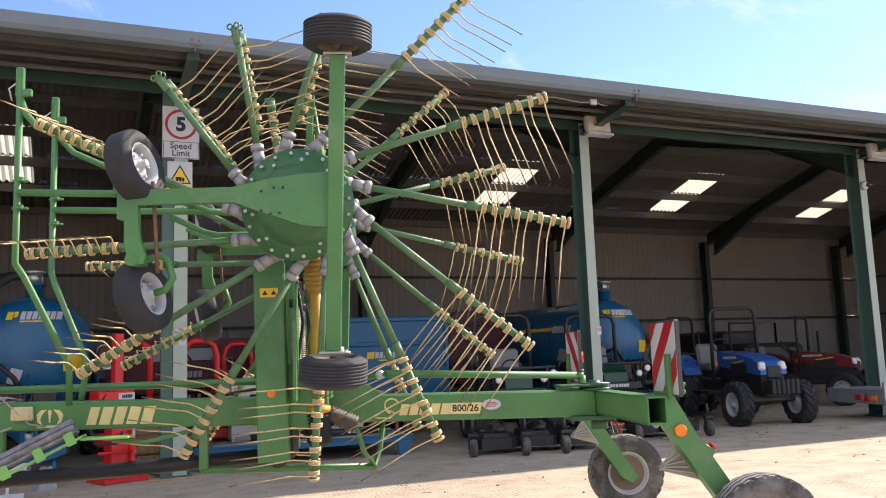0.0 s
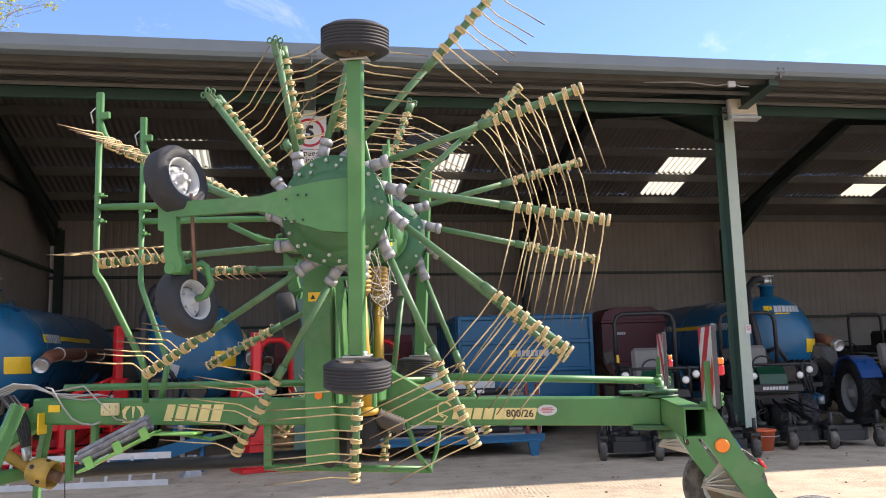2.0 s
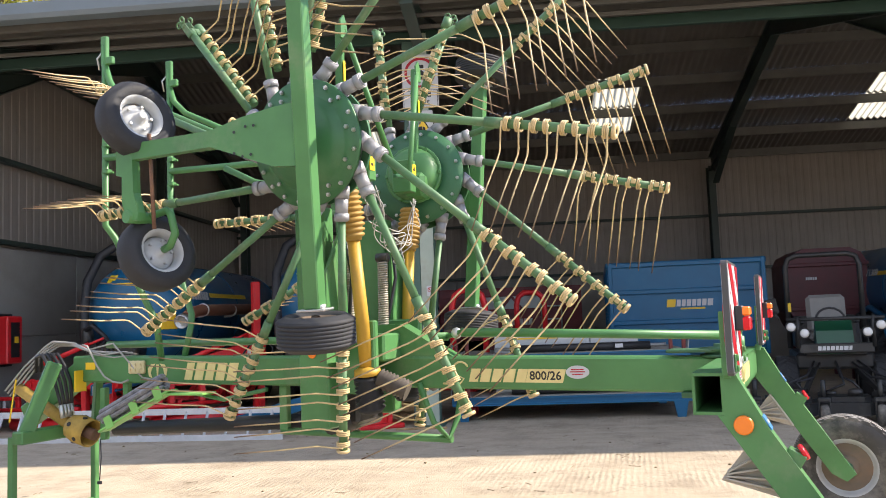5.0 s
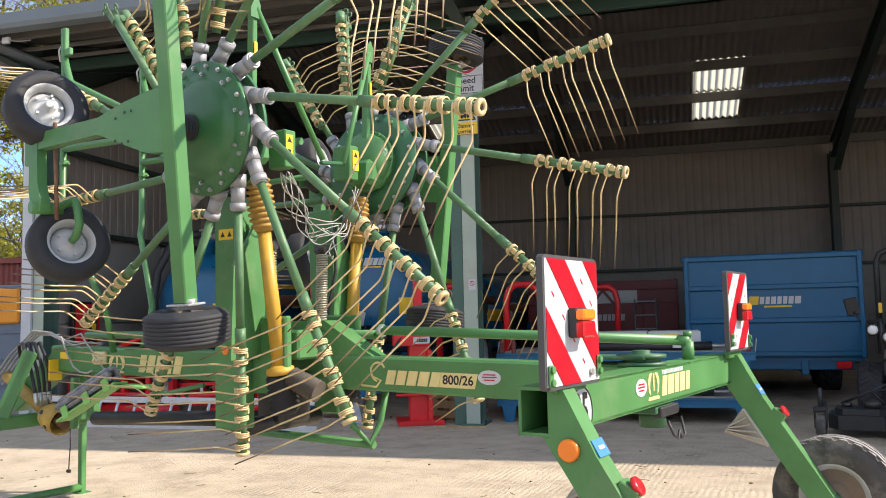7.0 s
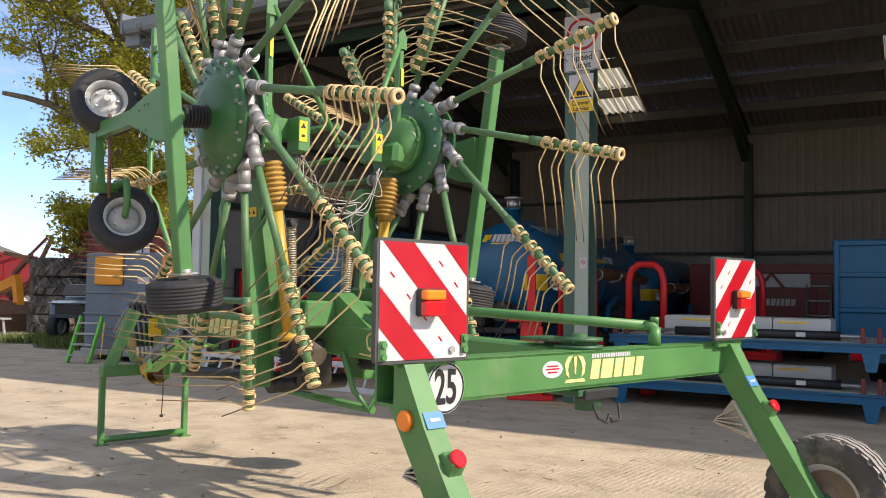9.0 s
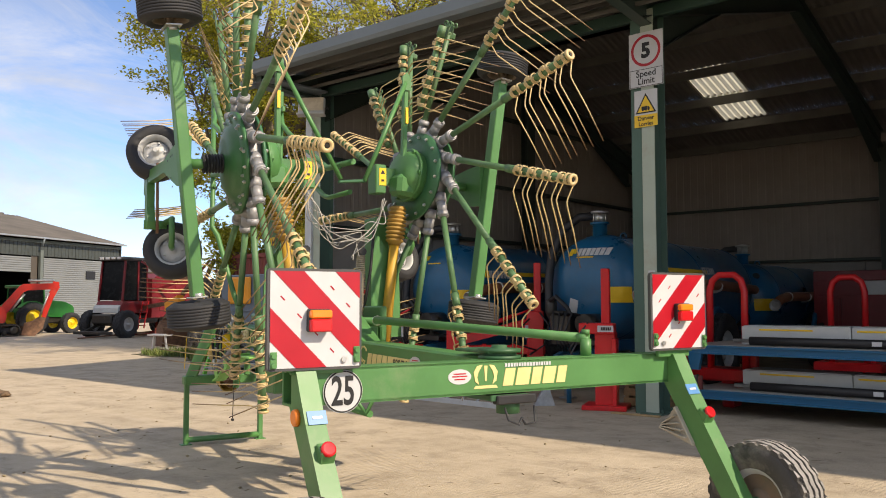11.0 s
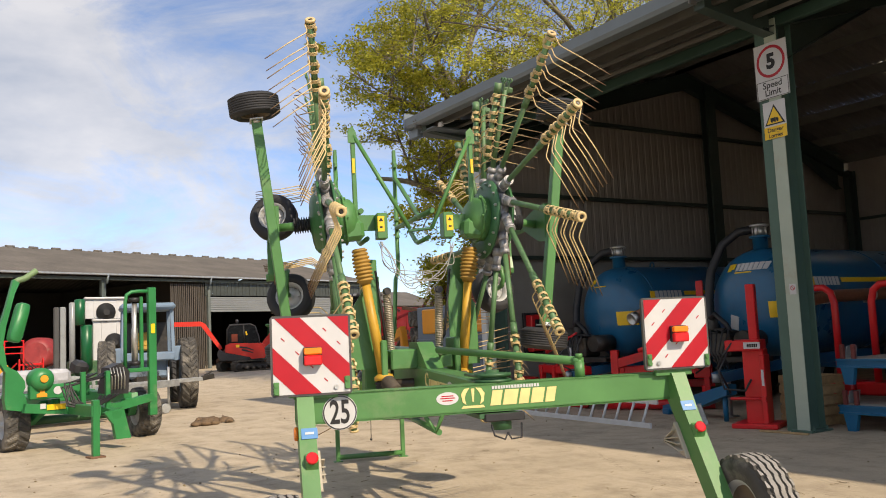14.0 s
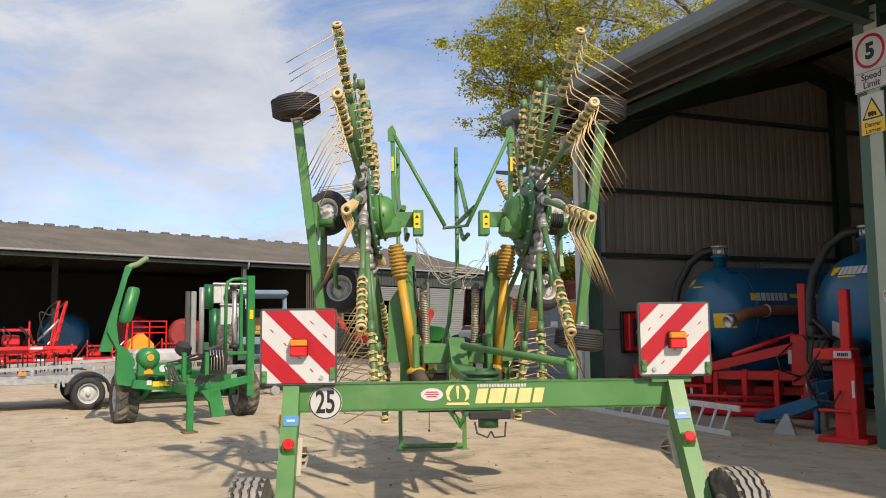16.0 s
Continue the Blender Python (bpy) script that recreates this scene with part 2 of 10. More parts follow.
RIM_RUST = mat("rusty_cream_rim", (0.15, 0.115, 0.08), 0.6, var=0.2, scale=8, dirt=(0.22, 0.10, 0.04), dirt_amt=0.4)
STEEL = mat("zinc_steel", (0.55, 0.55, 0.53), 0.35, metal=0.8, var=0.15, scale=12, dirt=(0.25, 0.15, 0.08), dirt_amt=0.15)
RUSTY = mat("rusted_steel", (0.16, 0.085, 0.05), 0.8, var=0.4, scale=10, bump=0.08)
YELLOW = mat("yellow_guard_plastic", (0.50, 0.29, 0.03), 0.5, var=0.15, scale=6, dirt=(0.25, 0.17, 0.06), dirt_amt=0.2)
YELLOW_DULL = mat("dull_yellow_bellows", (0.36, 0.21, 0.04), 0.6, var=0.2, scale=6, dirt=(0.2, 0.13, 0.05), dirt_amt=0.25)
BLACK = mat("black_plastic", (0.018, 0.018, 0.02), 0.5, var=0.3, scale=8)
GREASE = mat("greasy_black_iron", (0.03, 0.027, 0.024), 0.4, var=0.4, scale=10, dirt=(0.2, 0.14, 0.08), dirt_amt=0.25)
WHITE = mat("white_film", (0.53, 0.54, 0.555), 0.4, var=0.05, scale=6, dirt=(0.45, 0.42, 0.36), dirt_amt=0.12, bump=0)
RED_FILM = mat("red_reflective_film", (0.40, 0.004, 0.014), 0.35, var=0.08, scale=6, bump=0)
DECAL = mat("cream_decal_film", (0.72, 0.60, 0.26), 0.4, var=0.1, scale=9, bump=0)
STICKER_Y = mat("yellow_sticker", (0.80, 0.52, 0.02), 0.4, var=0.06, bump=0)
STICKER_B = mat("blue_sticker", (0.06, 0.22, 0.48), 0.4, var=0.06, bump=0)
INK = mat("black_print", (0.012, 0.012, 0.012), 0.5, var=0.1, bump=0)
ORANGE = mat("orange_lens", (0.85, 0.22, 0.02), 0.2, var=0.08, bump=0)
RED_LENS = mat("red_lens", (0.6, 0.015, 0.02), 0.15, var=0.08, bump=0)
FRAME_GREY = mat("dark_grey_edge_trim", (0.06, 0.06, 0.06), 0.5)
WIRE_WHITE = mat("pale_cord", (0.36, 0.35, 0.32), 0.8)
# ambient light is put into the front flange colour, shade into the sides
COLUMN_LIT = mat("lit_green_column_paint", (0.36, 0.42, 0.35), 0.55, var=0.08, scale=2, dirt=(0.26, 0.16, 0.09), dirt_amt=0.22)
# shaded column sides; also the door channel's own grey-green
COLUMN_DARK = mat("column_shade_and_channel_green", (0.062, 0.12, 0.095), 0.55, var=0.1, scale=2)
RAFTER = mat("dark_green_frame_paint", (0.028, 0.045, 0.038), 0.5, var=0.15, scale=2)
PURLIN = mat("dull_galvanised_purlin", (0.13, 0.128, 0.118), 0.55, metal=0.2, var=0.15, scale=3)
GUTTER = mat("grey_blue_gutter", (0.15, 0.185, 0.21), 0.45, var=0.08, scale=2, dirt=(0.14, 0.15, 0.14), dirt_amt=0.12)
ROOF_SHEET = mat("grey_roof_sheet", (0.15, 0.14, 0.13), 0.8, var=0.15, scale=1.5, dirt=(0.10, 0.09, 0.08), dirt_amt=0.2, dirt_scale=0.8)
CLADDING = mat("grey_brown_cladding", (0.275, 0.245, 0.215), 0.6, var=0.1, scale=1.2, dirt=(0.155, 0.13, 0.105), dirt_amt=0.2, dirt_scale=0.9)
PANEL = mat("grey_concrete_panel", (0.28, 0.27, 0.245), 0.85, var=0.12, scale=2, dirt=(0.22, 0.2, 0.17), dirt_amt=0.3, dirt_scale=1.0, bump=0.08)


# ---- ground ----
def ground_material():
    ma = bpy.data.materials.new("yard_concrete")
    ma.use_nodes = True
    nt = ma.node_tree
    b = nt.nodes["Principled BSDF"]
    tc = nt.nodes.new("ShaderNodeTexCoord")

    def noise_node(sc, det=6, rough=0.6, stretch=None, rot=0.0):
        n = nt.nodes.new("ShaderNodeTexNoise")
        n.inputs["Scale"].default_value, n.inputs["Detail"].default_value, n.inputs["Roughness"].default_value = sc, det, rough
        mp = nt.nodes.new("ShaderNodeMapping")
        mp.inputs["Scale"].default_value = stretch or (1, 1, 1)
        mp.inputs["Rotation"].default_value = (0, 0, rot)
        nt.links.new(tc.outputs["Object"], mp.inputs["Vector"])
        nt.links.new(mp.outputs["Vector"], n.inputs["Vector"])
        return n

    big, mid, grit = noise_node(0.35, 8, 0.65), noise_node(2.2, 8, 0.7), noise_node(70, 4)
    streak = noise_node(1.0, 7, 0.65, (0.28, 2.6, 1), 0.32)
    spots = noise_node(5.5, 3, 0.5)
    ramp = nt.nodes.new("ShaderNodeValToRGB")
    els = ramp.color_ramp.elements
    els[0].position, els[0].color = 0.30, (0.30, 0.245, 0.175, 1)
    els[1].position, els[1].color = 0.72, (0.56, 0.475, 0.355, 1)
    mid_el = els.new(0.5)
    mid_el.color = (0.46, 0.385, 0.285, 1)

    def blend(a, fac_node, lo, hi, colour, top, kind="MIX"):
        mr = nt.nodes.new("ShaderNodeMapRange")
        mr.inputs["From Min"].default_value, mr.inputs["From Max"].default_value, mr.inputs["To Max"].default_value = lo, hi, top
        nt.links.new(fac_node.outputs["Fac"], mr.inputs["Value"])
        mx = nt.nodes.new("ShaderNodeMix")
        mx.data_type, mx.blend_type = "RGBA", kind
        mx.inputs["B"].default_value = (*colour, 1)
        nt.links.new(mr.outputs["Result"], mx.inputs["Factor"])
        nt.links.new(a, mx.inputs["A"])
        return mx.outputs["Result"]

    nt.links.new(mid.outputs["Fac"], ramp.inputs["Fac"])
    col = blend(ramp.outputs["Color"], big, 0.5, 0.72, (0.35, 0.29, 0.21), 0.7)
    col = blend(col, streak, 0.55, 0.75, (0.58, 0.50, 0.385), 0.6)
    col = blend(col, spots, 0.70, 0.76, (0.12, 0.095, 0.07), 0.8)
    col = blend(col, grit, 0.58, 0.8, (0.27, 0.22, 0.16), 0.5)
    col = blend(col, noise_node(22, 5, 0.7), 0.56, 0.74, (0.25, 0.205, 0.15), 0.45)
    col = blend(col, noise_node(9, 7, 0.75), 0.56, 0.70, (0.60, 0.53, 0.42), 0.4)
    vor = nt.nodes.new("ShaderNodeTexVoronoi")
    vor.feature = "DISTANCE_TO_EDGE"
    vor.inputs["Scale"].default_value = 0.33
    warp = nt.nodes.new("ShaderNodeMix")
    warp.data_type, warp.blend_type = "RGBA", "LINEAR_LIGHT"
    warp.inputs["Factor"].default_value = 0.45
    nt.links.new(tc.outputs["Object"], warp.inputs["A"])
    nt.links.new(mid.outputs["Color"], warp.inputs["B"])
    nt.links.new(warp.outputs["Result"], vor.inputs["Vector"])
    cr = nt.nodes.new("ShaderNodeMapRange")
    cr.inputs["From Min"].default_value, cr.inputs["From Max"].default_value = 0.0, 0.004
    cr.inputs["To Min"].default_value, cr.inputs["To Max"].default_value = 0.55, 0.0
    nt.links.new(vor.outputs["Distance"], cr.inputs["Value"])
    cm = nt.nodes.new("ShaderNodeMix")
    cm.data_type = "RGBA"
    cm.inputs["B"].default_value = (0.14, 0.11, 0.08, 1)
    nt.links.new(cr.outputs["Result"], cm.inputs["Factor"])
    nt.links.new(col, cm.inputs["A"])
    col = cm.outputs["Result"]
    nt.links.new(col, b.inputs["Base Color"])
    b.inputs["Roughness"].default_value = 0.88
    # tamped ridges across the slabs
    wv = nt.nodes.new("ShaderNodeTexWave")
    wv.inputs["Scale"].default_value, wv.inputs["Distortion"].default_value, wv.inputs["Detail"].default_value = 6.2, 4.5, 4
    wv.inputs["Detail Scale"].default_value = 1.5
    wm = nt.nodes.new("ShaderNodeMapping")
    wm.inputs["Rotation"].default_value = (0, 0, radians(8))
    nt.links.new(tc.outputs["Object"], wm.inputs["Vector"])
    nt.links.new(wm.outputs["Vector"], wv.inputs["Vector"])
    mm = nt.nodes.new("ShaderNodeMath")
    mm.operation = "MULTIPLY"
    nt.links.new(wv.outputs["Fac"], mm.inputs[0])
    patch = nt.nodes.new("ShaderNodeMapRange")
    patch.inputs["From Min"].default_value, patch.inputs["From Max"].default_value = 0.44, 0.62
    patch.inputs["To Min"].default_value, patch.inputs["To Max"].default_value = 0.04, 0.75
    patch_n = noise_node(0.8, 6, 0.7)
    nt.links.new(patch_n.outputs["Fac"], patch.inputs["Value"])
    nt.links.new(patch.outputs["Result"], mm.inputs[1])
    ad = nt.nodes.new("ShaderNodeMath")
    ad.operation = "ADD"
    nt.links.new(mm.outputs[0], ad.inputs[0])
    nt.links.new(grit.outputs["Fac"], ad.inputs[1])
    bp = nt.nodes.new("ShaderNodeBump")
    bp.inputs["Strength"].default_value, bp.inputs["Distance"].default_value = 0.55, 0.011
    nt.links.new(ad.outputs[0], bp.inputs["Height"])
    nt.links.new(bp.outputs["Normal"], b.inputs["Normal"])
    return ma


CONCRETE = ground_material()
g = Geo()
g.add([(-900, -900, 0), (900, -900, 0), (900, 900, 0), (-900, 900, 0)], [(0, 1, 2, 3)])
setting("ground", g, CONCRETE, "dusty pale concrete yard with worn tamped ridges", "ground")

rr_ = random.Random(7)
g = Geo()
for i in range(420):
    x_, y_ = rr_.uniform(-7, 12), rr_.uniform(2.5, 12.5)
    a_ = rr_.uniform(0, math.pi)
    if rr_.random() < 0.5:
        l_ = rr_.uniform(0.03, 0.10)
        g.beam((x_, y_, 0.004), (x_ + l_ * math.cos(a_), y_ + l_ * math.sin(a_), 0.006), 0.004, 0.003, ch=0)
    else:
        r_ = rr_.uniform(0.006, 0.016)
        g.ball((x_, y_, r_ * 0.4), r_, 6, (rr_.uniform(0.8, 1.5), 1, 0.6))
setting("ground_litter", g, mat("straw_and_grit", (0.24, 0.19, 0.11), 0.9, var=0.4, scale=3), "scattered bits of straw and grit on the concrete", "litter", kind="stuff")

# ---- machinery barn ----
COLS = [-4.76, 1.445, 7.64, 13.82, 20.0, 26.2]
FRONT, BACK, RIDGE = 11.335, 23.2, 16.95
SLOPE = 0.28


def roof_z(y, off=0.0):
    """Underside of the roof sheets."""
    return 5.13 + SLOPE * ((y if y <= RIDGE else 2 * RIDGE - y) - 10.0) + off


def h_column(x, y, z1, w, d, front, sides, name, label):
    """A steel H column: flanges front and back, web between."""
    col = Geo()
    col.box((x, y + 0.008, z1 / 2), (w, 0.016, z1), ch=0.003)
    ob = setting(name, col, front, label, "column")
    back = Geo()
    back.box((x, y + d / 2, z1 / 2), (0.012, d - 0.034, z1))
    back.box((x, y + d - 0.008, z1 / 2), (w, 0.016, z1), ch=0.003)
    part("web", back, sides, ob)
    plate = Geo()
    plate.box((x, y + d / 2, 0.012), (w + 0.12, d + 0.1, 0.024), ch=0.004)
    for sx in (-1, 1):
        for sy in (0.1, 0.9):
            plate.lathe([(0.018, 0), (0.018, 0.03), (0.008, 0.03), (0.008, 0.05)], Matrix.Translation((x + sx * (w / 2 + 0.03), y + d * sy, 0.022)), 6, False)
    part("base_plate", plate, sides, ob)
    return ob


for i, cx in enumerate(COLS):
    # front flange in the lit colour, web and back in the shaded one
    h_column(cx, FRONT, 5.0, 0.17, 0.31, COLUMN_LIT, COLUMN_DARK, "column_%d" % (i + 1), "pale green steel barn column with rust at its foot")
    h_column(cx, BACK - 0.45, 5.0, 0.17, 0.31, RAFTER, RAFTER, "back_column_%d" % (i + 1), "dark painted steel column at the back wall")

# channel beside the signed column
g = Geo()
g.box((1.285, FRONT + 0.06, 2.45), (0.145, 0.1, 4.9), ch=0.006)
setting("door_channel", g, COLUMN_DARK, "grey-green steel door channel beside the column", "channel")
g = Geo()
g.box((-4.93, FRONT - 0.02, 2.5), (0.16, 0.05, 5.0), ch=0.004)
g.box((-5.0, FRONT + 0.3, 2.5), (0.05, 0.6, 5.0), ch=0.004)
setting("corner_flashing", g, mat("pale_grey_flashing", (0.5, 0.53, 0.55), 0.4, var=0.06), "pale grey folded corner flashing on the barn end", "flashing")

BRACKET = mat("bracket_green_paint", (0.045, 0.07, 0.06), 0.5)
# rafters: haunched I sections, with the cantilever that carries the gutter
for i, cx in enumerate(COLS):
    g = Geo()
    for a, b_ in ((11.2, RIDGE), (2 * RIDGE - 11.2 + 0.0, RIDGE)):
        a = min(a, BACK - 0.2)
        pts = [(a, roof_z(a, -0.60)), (b_, roof_z(b_, -0.60)), (b_, roof_z(b_, -0.23)), (a, roof_z(a, -0.23))]
        web = Matrix(((0, 0, 1, cx), (1, 0, 0, 0), (0, 1, 0, 0), (0, 0, 0, 1)))
        g.prism(pts, 0.014, web)
        for off in (-0.60, -0.245):
            g.beam((cx, a, roof_z(a, off)), (cx, b_, roof_z(b_, off)), 0.16, 0.016, ch=0)
        sgn = 1 if b_ > a else -1
        h0 = a + sgn * 0.3
        hp = [(h0, roof_z(h0, -1.05)), (h0 + sgn * 2.0, roof_z(h0 + sgn * 2.0, -0.62)), (h0, roof_z(h0, -0.62))]
        g.prism(hp, 0.014, web)
        g.beam((cx, h0, roof_z(h0, -1.05)), (cx, h0 + sgn * 2.0, roof_z(h0 + sgn * 2.0, -0.62)), 0.16, 0.014, ch=0)
    setting("rafter_%d" % (i + 1), g, RAFTER, "dark green haunched steel roof rafter", "rafter")
    g = Geo()
    web = Matrix(((0, 0, 1, cx), (1, 0, 0, 0), (0, 1, 0, 0), (0, 0, 0, 1)))
    g.prism([(11.33, 4.80), (10.12, 4.93), (10.12, 5.06), (11.33, 5.24)], 0.02, web)
    g.beam((cx, 11.33, 4.80), (cx, 10.12, 4.93), 0.15, 0.014, ch=0)
    g.beam((cx, 11.33, 5.24), (cx, 10.12, 5.06), 0.15, 0.014, ch=0)
    g.box((cx, 10.10, 5.0), (0.15, 0.016, 0.16))
    setting("gutter_bracket_%d" % (i + 1), g, BRACKET, "grey-green cantilever bracket under the eaves", "bracket")
    g = Geo()
    g.box((cx, 9.925, 5.09), (0.13, 0.012, 0.11), ch=0.003)
    for sx in (-1, 1):
        g.lathe([(0.014, 0), (0.014, 0.02)], axis((cx + sx * 0.04, 9.92, 5.09), (0, -1, 0)), 6, False)
    g.box((cx, 9.98, 5.0), (0.02, 0.12, 0.08))
    setting("gutter_clip_%d" % (i + 1), g, PURLIN, "bolted galvanised gutter joint plate", "gutter clip")

X0, X1 = -5.1, 28.0
# purlins
k = 0
for y in (10.3, 11.05, 12.2, 13.44, 14.7, 15.95, 16.95):
    for yy in (y, 2 * RIDGE - y):
        if yy > BACK:
            continue
        k += 1
        g = Geo()
        z = roof_z(yy)
        g.box(((X0 + X1) / 2, yy, z - 0.11), (X1 - X0 - 0.2, 0.012, 0.19))
        g.box(((X0 + X1) / 2, yy + 0.03, z - 0.205), (X1 - X0 - 0.2, 0.06, 0.01))
        setting("purlin_%d" % k, g, PURLIN, "dusty galvanised roof purlin", "purlin")
g = Geo()
g.box(((X0 + X1) / 2, 11.40, 4.97), (X1 - X0 - 0.4, 0.09, 0.15), ch=0.008)
setting("eaves_beam", g, mat("bottle_green_beam_paint", (0.022, 0.055, 0.042), 0.5, var=0.15, scale=2), "dark green eaves beam between the columns", "beam")
g = Geo()
g.box(((X0 + X1) / 2, 11.05, 4.98), (X1 - X0 - 0.4, 0.03, 0.05), ch=0.004)
g.box(((X0 + X1) / 2, 10.7, 5.0), (X1 - X0 - 0.4, 0.03, 0.05), ch=0.004)
setting("soffit_rail", g, PURLIN, "thin pale rails under the eaves", "rail")

# corrugated roof sheets with rooflights on the back slope
SKYLIGHT = bpy.data.materials.new("grp_rooflight")
SKYLIGHT.use_nodes = True
_nt = SKYLIGHT.node_tree
_b = _nt.nodes["Principled BSDF"]
_b.inputs["Base Color"].default_value = (0.62, 0.58, 0.46, 1)
_b.inputs["Roughness"].default_value = 0.6
_tr = _nt.nodes.new("ShaderNodeBsdfTranslucent")
_tr.inputs["Color"].default_value = (0.50, 0.47, 0.36, 1)
_ms = _nt.nodes.new("ShaderNodeMixShader")
_ms.inputs["Fac"].default_value = 0.8
_nt.links.new(_b.outputs["BSDF"], _ms.inputs[1])
_nt.links.new(_tr.outputs["BSDF"], _ms.inputs[2])
_nt.links.new(_ms.outputs["Shader"], _nt.nodes["Material Output"].inputs["Surface"])


def corrugated(g, x0, x1, y0, y1, off=0.0, pitch=0.15, depth=0.022):
    n = max(2, int(round((x1 - x0) / (pitch / 4))))
    top = []
    for i in range(n + 1):
        x = x0 + (x1 - x0) * i / n
        top.append((x, depth * (1 + math.sin(2 * math.pi * x / pitch))))
    v = [(x, y0, roof_z(y0, off) + d) for x, d in top] + [(x, y1, roof_z(y1, off) + d) for x, d in top]
    k = n + 1
    g.add(v, [(i, i + 1, k + i + 1, k + i) for i in range(n)], True)


def skylight_cells():
    """Rooflights on the back slope: (x0, x1, y0, y1)."""
    cells = []
    for c0 in COLS[:-1]:
        for y0, y1 in ((19.25, 20.42), (20.50, 21.63)):
            cells.append((c0 + SKY_X0, c0 + SKY_X0 + 1.0, y0, y1))
    return cells


SKY_X0 = 3.02
cells = skylight_cells()
g = Geo()
corrugated(g, X0, X1, 10.0, RIDGE, -0.03)
ys = [RIDGE, 19.25, 20.42, 20.50, 21.63, BACK + 0.4]
for y0, y1 in zip(ys, ys[1:]):
    holes = sorted((a, b_) for a, b_, p, q in cells if p == y0)
    x = X0
    for a, b_ in holes:
        corrugated(g, x, a, y0, y1)
        x = b_
    corrugated(g, x, X1, y0, y1)
setting("roof", g, ROOF_SHEET, "dull grey corrugated roof sheeting", "roof")
for n_, (a, b_, y0, y1) in enumerate(cells):
    g = Geo()
    corrugated(g, a - 0.05, b_ + 0.05, y0 - 0.04, y1 + 0.04, -0.02, depth=0.034)
    setting("rooflight_%d" % (n_ + 1), g, SKYLIGHT, "glowing translucent corrugated rooflight sheet", "rooflight")
g = Geo()
g.pipe([(X0, RIDGE, roof_z(RIDGE) + 0.06), (X1, RIDGE, roof_z(RIDGE) + 0.06)], 0.12, 10)
setting("ridge_cap", g, ROOF_SHEET, "rounded grey ridge capping", "ridge")

# gutter: an open box profile along the eaves
g = Geo()
outer = [(9.90, 5.19), (9.915, 5.06), (9.95, 5.01), (10.12, 5.01), (10.12, 5.19), (10.105, 5.19), (10.105, 5.03), (9.96, 5.03), (9.93, 5.07), (9.915, 5.19)]
v = [(X0 - 0.05, y, z) for y, z in outer] + [(X1, y, z) for y, z in outer]
k = len(outer)
g.add(v, [(i, (i + 1) % k, k + (i + 1) % k, k + i) for i in range(k)] + [tuple(range(k)), tuple(range(k, 2 * k))[::-1]])
setting("gutter", g, GUTTER, "grey-blue box gutter along the eaves", "gutter")
g = Geo()
g.box((X0 - 0.02, 10.55, 5.15), (0.04, 1.3, 0.3))
g.box((X0 + 0.3, 10.7, 4.93), (0.7, 1.2, 0.03))
g.box((X0 + 0.05, 10.1, 4.95), (0.3, 0.12, 0.2), ch=0.01)
setting("eaves_end", g, GUTTER, "boxed end of the eaves overhang", "eaves")


# walls: concrete panels below, profiled steel above
def panel_wall(name, p0, p1, z_split, ztop, inside, rails):
    """p0, p1: ends in plan; ztop(s) the height at fraction s; inside: unit vector towards the room."""
    p0, p1 = Vector((*p0, 0)), Vector((*p1, 0))
    d = (p1 - p0)
    L = d.length
    u = d / L
    ins = Vector((*inside, 0))
    g = Geo()
    n = max(1, round(L / 3.1))
    wall = setting(name, Geo().box((p0 + p1) / 2 + Vector((0, 0, z_split / 2)) - ins * 0.1, (L, 0.08, z_split), Matrix((u, ins, Vector((0, 0, 1)))).transposed()), PANEL, "barn wall of concrete panels below steel cladding", "wall")
    pm = None
    for r in range(2):
        for i in range(n):
            h = z_split / 2
            if pm is None:
                gg = Geo()
                gg.box((0, 0, 0), (L / n - 0.015, 0.1, h - 0.012), ch=0.008)
                pm = gg.mesh("wall_panel")
                pm.materials.append(PANEL)
            m = Matrix((u, ins, Vector((0, 0, 1)))).transposed().to_4x4()
            m.translation = p0 + u * (L * (i + 0.5) / n) + Vector((0, 0, h * (r + 0.5))) - ins * 0.02
            part("wall_panel", pm, None, wall, m=m)
    # profiled cladding
    pts = []
    pitch, dep = 0.2, 0.009
    k = int(L / pitch)
    for i in range(k):
        s = i * pitch
        pts += [(s, 0), (s + 0.11, 0), (s + 0.13, dep), (s + 0.18, dep)]
    pts.append((L, 0))
    v, f = [], []
    for s, o in pts:
        q = p0 + u * s - ins * (0.075 + o)
        v += [(q.x, q.y, z_split - 0.12), (q.x, q.y, ztop(s / L))]
    f = [(2 * i, 2 * i + 2, 2 * i + 3, 2 * i + 1) for i in range(len(pts) - 1)]
    g = Geo()
    g.add(v, f)
    part("cladding", g, CLADDING, wall, "grey-brown profiled steel sheeting")
    g = Geo()
    for z in rails:
        a, b_ = p0 + ins * 0.06 + Vector((0, 0, z)), p1 + ins * 0.06 + Vector((0, 0, z))
        g.beam(a, b_, 0.12, 0.07)
    part("rail", g, RAFTER, wall)
    return wall


panel_wall("wall_back", (X0, BACK), (X1, BACK), 2.3, lambda s: roof_z(BACK) - 0.03, (0, -1), (2.36, 3.75))
panel_wall("wall_west", (-4.98, FRONT + 0.35), (-4.98, BACK), 2.62, lambda s: roof_z(FRONT + 0.35 + s * (BACK - FRONT - 0.35)) - 0.03, (1, 0), (2.69, 3.90, 5.48))
g = Geo()
g.box((-4.80, 17.6, 3.3), (0.016, 0.30, 6.6))
g.box((-4.72, 17.6, 3.3), (0.15, 0.016, 6.6))
